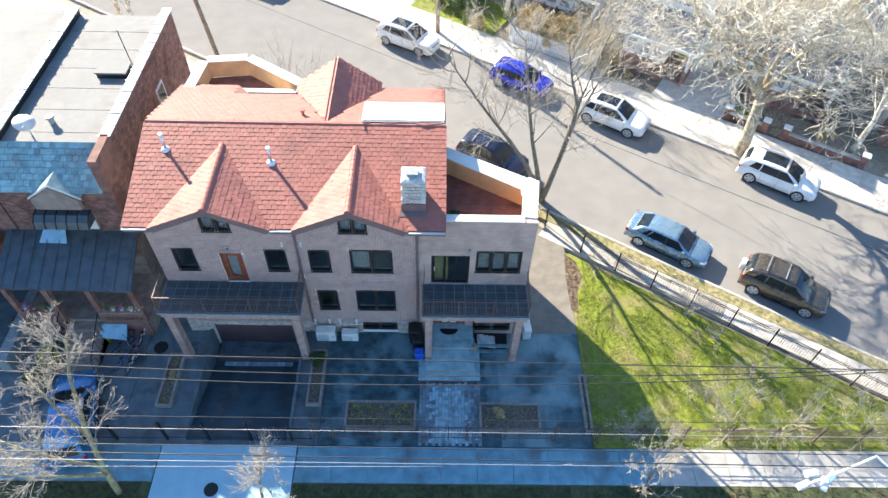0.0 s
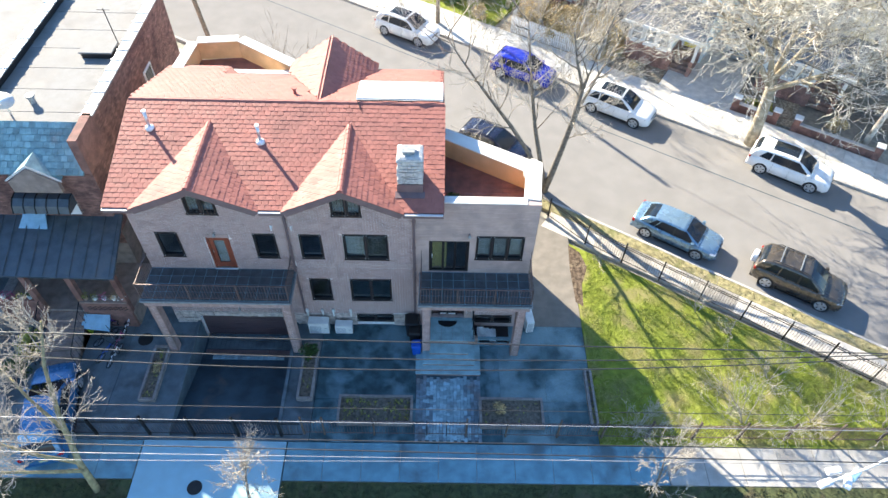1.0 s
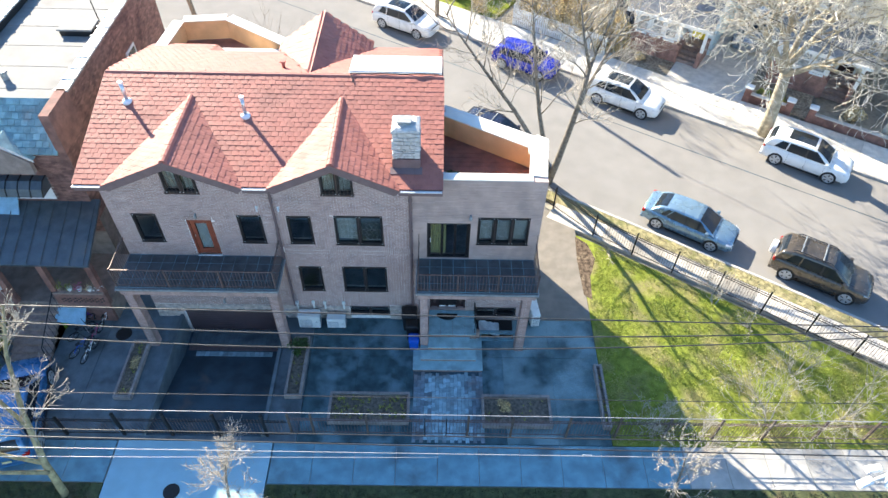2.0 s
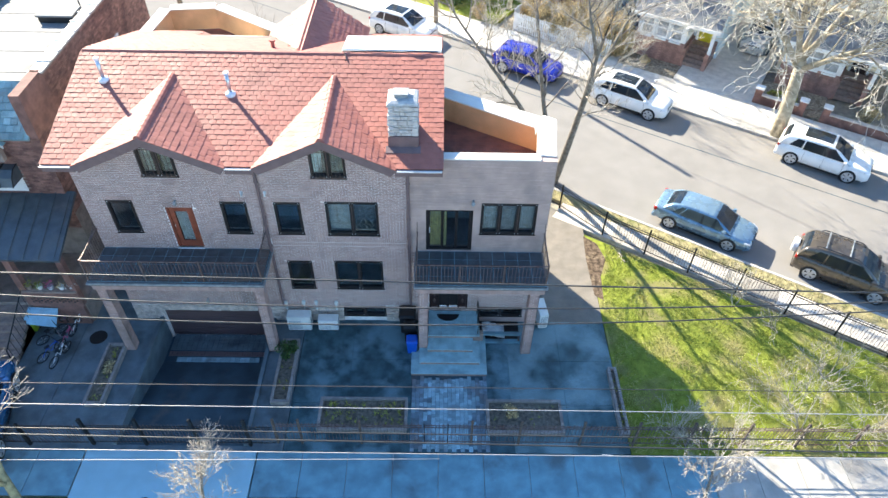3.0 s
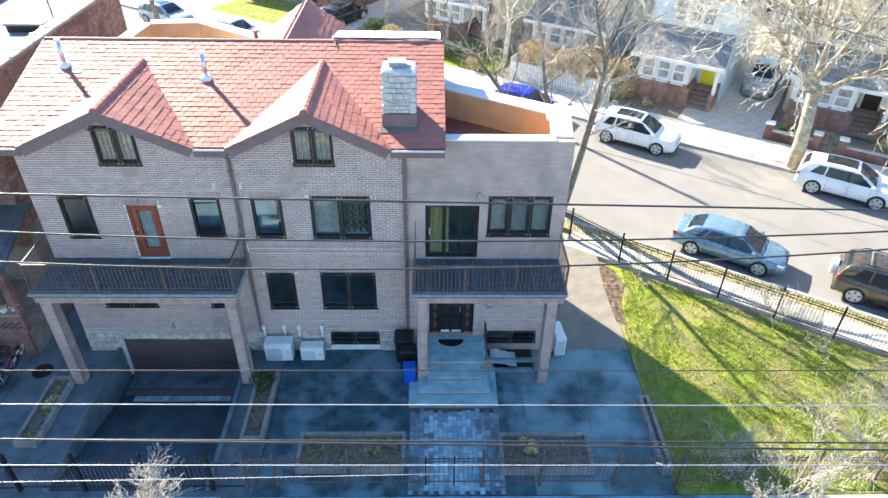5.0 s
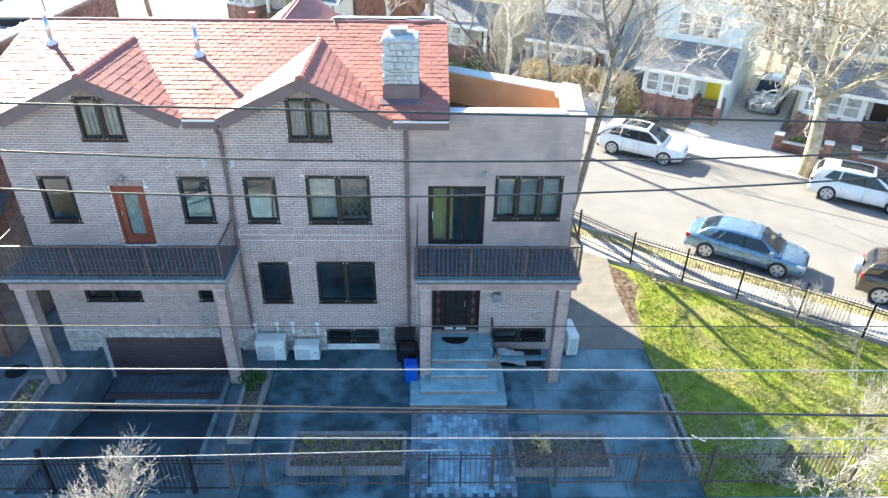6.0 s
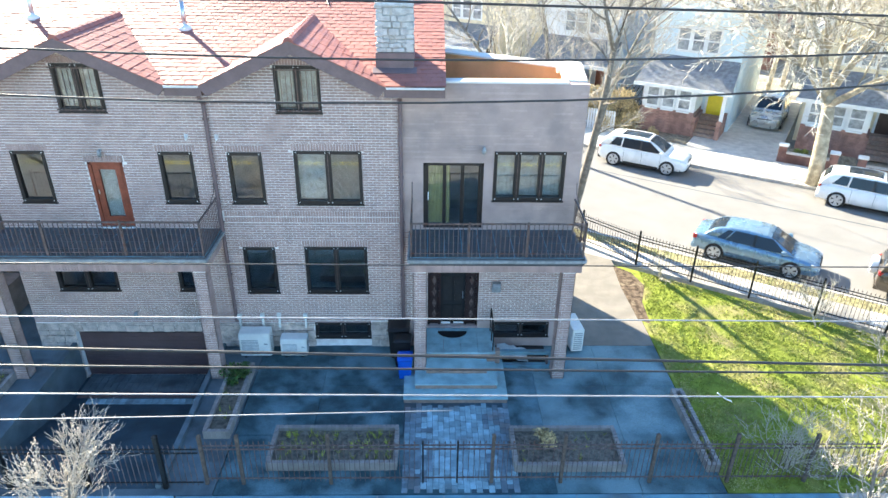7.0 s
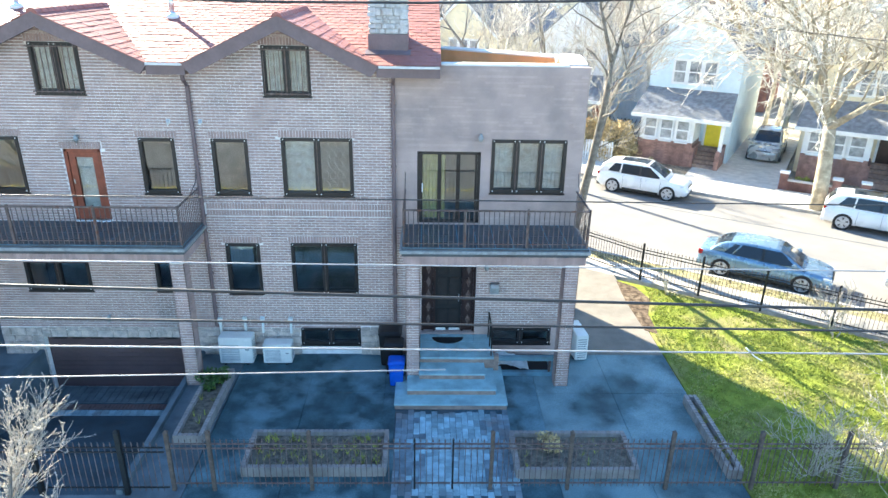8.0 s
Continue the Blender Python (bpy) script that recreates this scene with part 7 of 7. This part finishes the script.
    part("attic_vent", Mesh().box(cx - 0.18, cx + 0.18, n0 + porch - 0.05, n0 + porch - 0.01, 7.2, 7.6), "grille", h)
    for k in range(3):
        part("side_window", Mesh().box(u0 - 0.03, u0 + 0.05, n0 + porch + 1.8 + k * 3, n0 + porch + 2.7 + k * 3, 4.5, 5.8), "white", h)
    part("chimney", Mesh().box(cx + 0.6, cx + 1.2, n0 + porch + 5, n0 + porch + 5.6, ridge - 1.2, ridge + 0.7), base, h)
    return h


town_house("pale blue house with a brick porch and yellow door", 0.1, 5.3, 27.3, "siding_b")
town_house("cream house with brick porch behind the plane tree", 8.9, 14.4, 28.6, "siding_y", door="dark_wood")
town_house("white house with grey roof behind the picket fence", -8.3, -2.6, 29.6, "siding_w", door="red_wood", door_side=1)
town_house("brick and cream house beyond the hedge", -17.6, -12.0, 30.2, "siding_y", door="dark_wood")
town_house("brick house far along the street", -29.5, -23.8 - 2.2, 30.8, "red_brick", door="white", door_side=-1)
town_house("white house further along the street", 17.6, 23.2, 28.8, "siding_w", door="dark_wood")
town_house("pale blue house at the end of the row", 26.4, 32.0, 28.8, "siding_b", door="white")
town_house("cream house far along the street", -39.5, -34.0, 30.8, "siding_y", door="white")
# houses in the streets behind
r = random.Random(12)
for i in range(30):
    u, n = -60 + (i % 10) * 11.5 + r.uniform(-1, 1), 52 + (i // 10) * 26 + r.uniform(-2, 2)
    w, e, rg = r.uniform(5.5, 8), r.uniform(5.2, 6.6), r.uniform(8.3, 9.8)
    h = thing("distant_house", "gabled house in the streets behind", "house", "distant houses", at=pose(0, 0, 0, 0, 0, -32))
    m = r.choice(("siding_w", "siding_b", "siding_y", "siding_w", "red_brick"))
    part("wall", Mesh().box(u, u + w, n, n + 10, -0.2, e), m, h)
    part("gable", Mesh().plate([(u, n, e), (u + w, n, e), (u + w / 2, n, rg - 0.1)], -0.3), m, h)
    for s in (-1, 1):
        x = u + w / 2 + s * (w / 2 + 0.4)
        pts = [(u + w / 2, n - 0.4, rg), (x, n - 0.4, e - 0.3), (x, n + 10.4, e - 0.3), (u + w / 2, n + 10.4, rg)]
        part("roof", Mesh().plate(pts if s < 0 else pts[::-1], 0.14), "shingle", h)
    for k in range(3):
        for z in (1.2, 4.0):
            part("window", Mesh().box(u + w * (0.14 + 0.27 * k), u + w * (0.14 + 0.27 * k) + 0.9, n - 0.05, n + 0.05, z, z + 1.4), "blind_glass", h)
# far woods
r = random.Random(33)
m = Mesh()
for i in range(16000):
    u, n = r.uniform(-130, 130), r.uniform(46, 175)
    x, y = S(u, n)
    big = 0.5 + n / 160
    c = Vector((x, y, r.uniform(1.5, 8.5 + 2.5 * math.sin(u * 0.21) + 1.5 * math.sin(n * 0.17))))
    d = Vector((r.gauss(0, 0.6), r.gauss(0, 0.6), r.uniform(0.3, 1))).normalized() * r.uniform(0.8, 2.6)
    s = d.cross(Vector((0.7, -0.4, 0.2))).normalized() * 0.05 * big
    m.poly([c - s, c + s, c + d])
tagged(part("far_woods", m, "bark_pale"), "bare twiggy woods among the far houses", "woods", kind="stuff")

# gardens across the street
structure("driveway_far", Mesh().slab(strip(3.75, 8.6, 25.52, 40), -0.3, -0.01), "concrete", "pale concrete driveway")
structure("driveway_white_house", Mesh().slab(strip(-2.4, 0.0, 25.52, 40), -0.3, -0.012), "concrete", "pale concrete side drive")
structure("driveway_end", Mesh().slab(strip(-25.6, -22.6, 25.52, 40), -0.3, -0.012), "concrete", "pale concrete driveway")
structure("garden_soil", Mesh().slab(strip(0.05, 3.7, 25.52, 27.3), -0.3, -0.008), "litter", "bare garden soil before the porch")
structure("garden_white_house", Mesh().slab(strip(-8.6, -2.45, 25.52, 30), -0.3, -0.02), "litter", "bare soil under the hedge")
structure("garden_lawn", Mesh().slab(strip(-21.5, -9.0, 25.52, 30), -0.3, -0.015), "turf", "small front lawn")
structure("garden_lawn_end", Mesh().slab(strip(-36, -25.7, 25.52, 31), -0.3, -0.015), "turf", "small front lawn")
structure("garden_path", Mesh().slab(strip(-17.8, -16.4, 25.5, 30), -0.3, 0.0), "concrete", "concrete garden path")
structure("garden_cream_house", Mesh().slab(strip(8.7, 12.4, 25.8, 28.6), -0.3, -0.01), "litter", "bare soil behind a low wall")
fnc = thing("picket_fence", "white picket fence before the hedge", "fence")
for i in range(44):
    part("picket", Mesh().slab(strip(-7.6 + i * 0.16, -7.49 + i * 0.16, 25.62, 25.65), -0.1, 1.25), "white", fnc)
for z in (0.35, 0.95):
    part("rail", Mesh().slab(strip(-7.6, -0.6, 25.65, 25.69), z, z + 0.09), "white", fnc)
for i in range(26):
    part("picket", Mesh().slab(strip(-7.65, -7.62, 25.7 + i * 0.16, 25.81 + i * 0.16), -0.1, 1.45), "white", fnc)
lat = thing("lattice_gate", "dark diamond lattice gate between the houses", "gate")
for i in range(9):
    for s in (-1, 1):
        a, b = (-2.2 + i * 0.26, 0.1), (-2.2 + i * 0.26 + s * 0.9, 1.9)
        b = (max(-2.25, min(-0.05, b[0])), 0.1 + abs(max(-2.25, min(-0.05, b[0])) - a[0]) * 2.0)
        part("slat", Mesh().tube((*S(a[0], 30.0), a[1]), (*S(b[0], 30.0), b[1]), 0.03, sides=4), "black", lat)
part("frame", Mesh().slab(strip(-2.35, -2.25, 29.95, 30.05), -0.1, 2.0).slab(strip(-0.05, 0.05, 29.95, 30.05), -0.1, 2.0), "black", lat)
x, y = S(-0.35, 27.6)
b = bin_("wheelie_bin", "dark green bin beside the brick porch", x, y, 0.55, 0.6, 1.0, "black", "black")
gw = thing("garden_wall", "low brick garden wall with white capped piers", "wall")
for a, b in ((8.8, 11.3), (12.6, 17.4)):
    part("wall", Mesh().slab(strip(a, b, 25.7, 25.9), -0.1, 0.45), "red_brick", gw)
    part("coping", Mesh().slab(strip(a, b, 25.66, 25.94), 0.45, 0.52), "concrete", gw)
for a in (8.8, 11.3, 12.6, 17.4):
    part("pier", Mesh().slab(strip(a - 0.2, a + 0.2, 25.6, 26.0), -0.1, 0.85), "red_brick", gw)
    part("pier_cap", Mesh().slab(strip(a - 0.25, a + 0.25, 25.55, 26.05), 0.85, 0.95), "white", gw, bevel=0.02)

# ---- roof tiles, bricks and grass ----
def tiles(parent, origin, right, up, inside, width, height, mat_one, mat_many, single=lambda p: False, clip=lambda q: q, tw=0.262, tl=0.215):
    """Courses of overlapping clay tiles on a slope; those of a chosen stretch are single objects."""
    right, up = Vector(right).normalized(), Vector(up).normalized()
    nrm = right.cross(up)
    m, r, count = Mesh(), random.Random(len(parent.name) + int(origin[0] * 10)), 0
    base = Mesh().loft([[(-tw / 2 + 0.001, 0, 0.002), (tw / 2 - 0.001, 0, 0.002), (tw / 2 - 0.004, 0, 0.021), (0, 0, 0.024), (-tw / 2 + 0.004, 0, 0.021)], [(-tw / 2 + 0.002, tl * 1.15, -0.004), (tw / 2 - 0.002, tl * 1.15, -0.004), (tw / 2 - 0.006, tl * 1.15, 0.012), (0, tl * 1.15, 0.016), (-tw / 2 + 0.006, tl * 1.15, 0.012)]])
    one = base.mesh("tile")
    one.materials.append(M[mat_one])
    for j in range(int(height / tl) + 1):
        for i in range(int(width / tw) + 2):
            p = Vector(origin) + right * ((i + 0.5 * (j % 2)) * tw) + up * (j * tl)
            if not inside(p + up * tl * 0.5):
                continue
            wob = r.uniform(-0.004, 0.004)
            if count < 290 and single(p):
                mat4 = Matrix((right, up, nrm)).transposed().to_4x4()
                mat4.translation = p + nrm * wob
                part("tile", one, mat_one, parent, at=mat4)
                count += 1
            else:
                k = len(m.v)
                lift = r.uniform(0, 0.007)
                m.v += [tuple(clip(p + right * v[0] + up * v[1] + nrm * (v[2] + wob + (lift if v[1] == 0 else 0)))) for v in base.v]
                m.f += [tuple(k + q for q in f) for f in base.f]
    if m.f:
        tagged(part("tiles", m, mat_many, parent), kind="stuff")


up_main = (0, 1, SLOPE)
tiles(roof, (-10.7, EAVE_Y, EAVE_Z), (1, 0, 0), up_main, lambda p: -10.72 < p.x < HX1 + 0.14 and p.y < RIDGE_Y - 0.05 and gable_z(p.x) < main_z(p.y) + 0.09, 13.3, 5.1, "tile_piece", "tile", lambda p: -4.2 < p.x < 2.0, lambda q: Vector((max(-10.66, min(HX1 + 0.09, q.x)), q.y, q.z)))
for (c, hw), k in zip(GABLES, (0, 2)):
    s = (GZ - EAVE_Z) / hw
    for side, ob in ((-1, gable_slopes[k]), (1, gable_slopes[k + 1])):
        o = Vector((c + side * hw, EAVE_Y - 0.12 if side > 0 else YB, EAVE_Z))
        inside = lambda p, c=c, hw=hw, s=s: abs(p.x - c) < hw and p.y > EAVE_Y - 0.2 and p.y < YB + 0.1 and (GZ - abs(p.x - c) * s) > main_z(p.y) - 0.09 and p.z < GZ
        tiles(ob, o, (0, side, 0), (-side, 0, s), inside, 4.0, math.hypot(hw, GZ - EAVE_Z) - 0.05, "tile_piece", "tile", clip=lambda q: Vector((q.x, max(EAVE_Y - 0.1, q.y), q.z)))
    for i in range(13):
        y = EAVE_Y - 0.06 + i * 0.29
        part("hip_tile", Mesh().loft([[(c + a * q, yy, GZ + b * q) for a, b in ((-0.14, -0.03), (-0.08, 0.06), (0, 0.09), (0.08, 0.06), (0.14, -0.03))] for yy, q in ((y, 1.0), (y + 0.31, 0.88))]), "tile_piece", roof)
def rear_inside(p):
    if not (-10.65 < p.x < HX1 and p.y < 9.0):
        return False
    if -7.9 < p.x < -4.6 and p.y > 7.7:
        return False
    return not (abs(p.x - TX) < TW and TZ - abs(p.x - TX) * (TZ - 8.2) / TW > RIDGE_Z - 0.36 * (p.y - RIDGE_Y))
tiles(rear, (HX1, 9.0, BZ), (-1, 0, 0), (0, -1, 0.36), rear_inside, 12.9, 4.85, "tile_piece", "tile")
ts = (TZ - 8.2) / TW
for side in (-1, 1):
    tiles(rear_gable, (TX + side * TW, 4.4 if side > 0 else 9.2, 8.2), (0, side, 0), (-side, 0, ts), lambda p: 4.4 < p.y < 9.18 and p.z < TZ and p.z > RIDGE_Z - 0.36 * (p.y - RIDGE_Y) - 0.02, 5.0, math.hypot(TW, TZ - 8.2) - 0.05, "tile_piece", "tile")


def front_bricks(x0, x1, z0, z1, limit=lambda x, z: True):
    """Bricks of the front wall: the low courses round the doors singly, the rest joined."""
    m, k, z, n = Mesh(), 0, z0, 0
    bl, bh = 0.225, 0.0755
    one = Mesh().box(-bl / 2 + 0.007, bl / 2 - 0.007, -0.011, 0.01, 0, bh - 0.018).mesh("brick")
    one.materials.append(M["brick_piece"])
    heads = [(o[0] - 0.06, o[1] + 0.06, o[3], o[3] + 0.2) for o in OPEN if o[3] > 1.0 and x0 < o[0] < x1 and z0 < o[3] < z1]
    for h in heads:
        x = h[0]
        while x < h[1] - 0.03:
            m.box(x + 0.006, x + 0.07, -0.014, 0.01, h[2] + 0.008, h[3] - 0.008)
            x += 0.076
    x = x0
    while x < x1 - 0.05 and z0 < 4 and z1 > 5:
        for zz in (4.28, 4.47):
            if x > -4.0:
                m.box(x + 0.006, x + 0.07, -0.016, 0.01, zz, zz + 0.16)
        x += 0.076
    while z < z1 - 0.05:
        x = x0 - (bl / 2 if k % 2 else 0)
        while x < x1:
            a, b, zt = max(x, x0) + 0.007, min(x + bl, x1) - 0.007, z + bh - 0.018
            c = (a + b) / 2
            if b - a > 0.04 and limit(c, zt):
                hit = [o for o in OPEN + STONE if o[0] < b and o[1] > a and o[2] < zt and o[3] > z]
                z_low = z
                for o in heads + ([(-4.05, 1.06, 4.27, 4.64)] if z1 > 5 else []):
                    if o[0] < b and o[1] > a and o[2] < zt and o[3] > z:
                        if not hit and o[0] > a + 0.012:
                            m.box(a, o[0] - 0.006, -0.011, 0.01, z, zt)
                            a = o[0] - 0.002
                        if not hit and o[1] < b - 0.012:
                            m.box(o[1] + 0.006, b, -0.011, 0.01, z, zt)
                            b = o[1] + 0.002
                        if o[2] > z + 0.012:
                            zt = o[2] - 0.004
                        elif o[3] < zt - 0.012:
                            z_low = o[3] + 0.004
                        else:
                            hit.append(o)
                if z_low > z or zt < z + bh - 0.019:
                    if not hit:
                        m.box(a, b, -0.011, 0.01, z_low, zt)
                elif hit:
                    for o in hit:
                        if o[0] > a + 0.03 and o[0] < b:
                            m.box(a, o[0] - 0.004, -0.011, 0.01, z, zt)
                        elif o[1] < b - 0.03 and o[1] > a:
                            m.box(o[1] + 0.004, b, -0.011, 0.01, z, zt)
                elif n < 290 and b - a > 0.2 and -4.0 < c < 1.0 and 0.9 < z < 2.1:
                    part("brick", one, "brick_piece", wall, at=pose(c, 0, z))
                    n += 1
                else:
                    m.box(a, b, -0.011 - random.uniform(0, 0.003), 0.01, z, zt)
            x += bl
        z += bh
        k += 1
    return m


random.seed(2)
tagged(part("bricks", front_bricks(HX0, 1.05, 0.87, 7.99), "brick", wall), kind="stuff")
tagged(part("gable_bricks", front_bricks(-10.0, 1.0, 0.87 + 0.0755 * 94, 9.4, lambda x, z: z < gable_z(x) - 0.12), "brick", wall), kind="stuff")
part("wing_mortar", pierced(1.07, HR - 0.01, 0.92, 4.0, -0.004, -0.0005), "mortar", house)
tagged(part("wing_bricks", front_bricks(1.07, HR, 0.92, 4.0), "brick", wall_r), kind="stuff")
# faint courses showing through the coating
m = Mesh()
for k in range(54):
    z = 4.1 + k * 0.0765
    x = 1.1
    while x < 5.9:
        w = random.uniform(0.2, 0.9)
        if random.random() < 0.55 and not any(o[0] < x + w and o[1] > x and o[2] - 0.05 < z + 0.06 and o[3] + 0.05 > z for o in OPEN):
            m.box(x, min(x + w, 5.95), -0.007, 0.004, z, z + 0.058)
        x += w + 0.02
tagged(part("coating_relief", m, "coated", wall_r), kind="stuff")
# field stones round the garage and along the foot of the wall
for x0, x1, z0, z1 in STONE:
    z = z0
    while z < z1 - 0.05:
        h = min(random.uniform(0.14, 0.26), z1 - z)
        x = x0
        while x < x1 - 0.04:
            w = min(random.uniform(0.18, 0.5), x1 - x)
            if w > 0.06 and z + h > -0.3 or x0 > -5.5 or x1 < -9:
                part("stone", Mesh().box(x + 0.008, x + w - 0.008, -0.035 - random.uniform(0, 0.03), 0.01, z + 0.008, z + h - 0.008), "stone", wall, bevel=0.012)
            x += w
        z += h
# quarry tiles on the roof terrace
for i in range(14):
    for j in range(14):
        x, y = 2.2 + i * 0.26, 0.34 + j * 0.26
        if y < 3.75 - (x - 2.2) * 0.585 and x < 5.35:
            part("terrace_tile", Mesh().box(x + 0.006, x + 0.254, y + 0.006, y + 0.254, 7.3, 7.312), "quarry", house)
# grass of the lawn and the verges
r = random.Random(77)
def grass(name, label, outline_test, x0, x1, y0, y1, count, tall, mat):
    m = Mesh()
    for i in range(count):
        x, y = r.uniform(x0, x1), r.uniform(y0, y1)
        if not outline_test(x, y):
            continue
        dens = noise.noise(Vector((x * 0.55, y * 0.55, 3.0))) + 0.5 * noise.noise(Vector((x * 1.9, y * 1.9, 1.0)))
        if dens < -0.18 and r.random() < 0.75:
            continue
        a = r.uniform(0, 6.28)
        h = tall * r.uniform(0.5, 1.3)
        s = Vector((math.cos(a), math.sin(a), 0)) * r.uniform(0.012, 0.028)
        tip = Vector((x + r.gauss(0, 0.04), y + r.gauss(0, 0.04), h))
        m.poly([Vector((x, y, -0.01)) - s, Vector((x, y, -0.01)) + s, tip])
    return tagged(part(name, m, mat), label, "grass", kind="stuff")
inside_lawn = lambda x, y: y > -5.9 and 0.53 * x + 0.848 * y < 9.25 and x > 9.1 and not (y > 1.2 + (x - 9.15) * 4.5 and x < 9.8)
grass("lawn_grass", "patchy sunlit grass of the lawn", inside_lawn, 9.1, 26.8, -5.9, 5.3, 120000, 0.05, "blade")
grass("verge_grass", "dry grass along the kerb", lambda x, y: 10.9 < 0.53 * x + 0.848 * y < 11.48, 2, 30, -6, 13, 60000, 0.08, "dry_grass")
grass("front_grass", "front verge grass coloured dark for the shade", lambda x, y: x < -10.15 or x > -4.05, -16, 26, -11.2, -7.7, 45000, 0.07, "shade_grass")
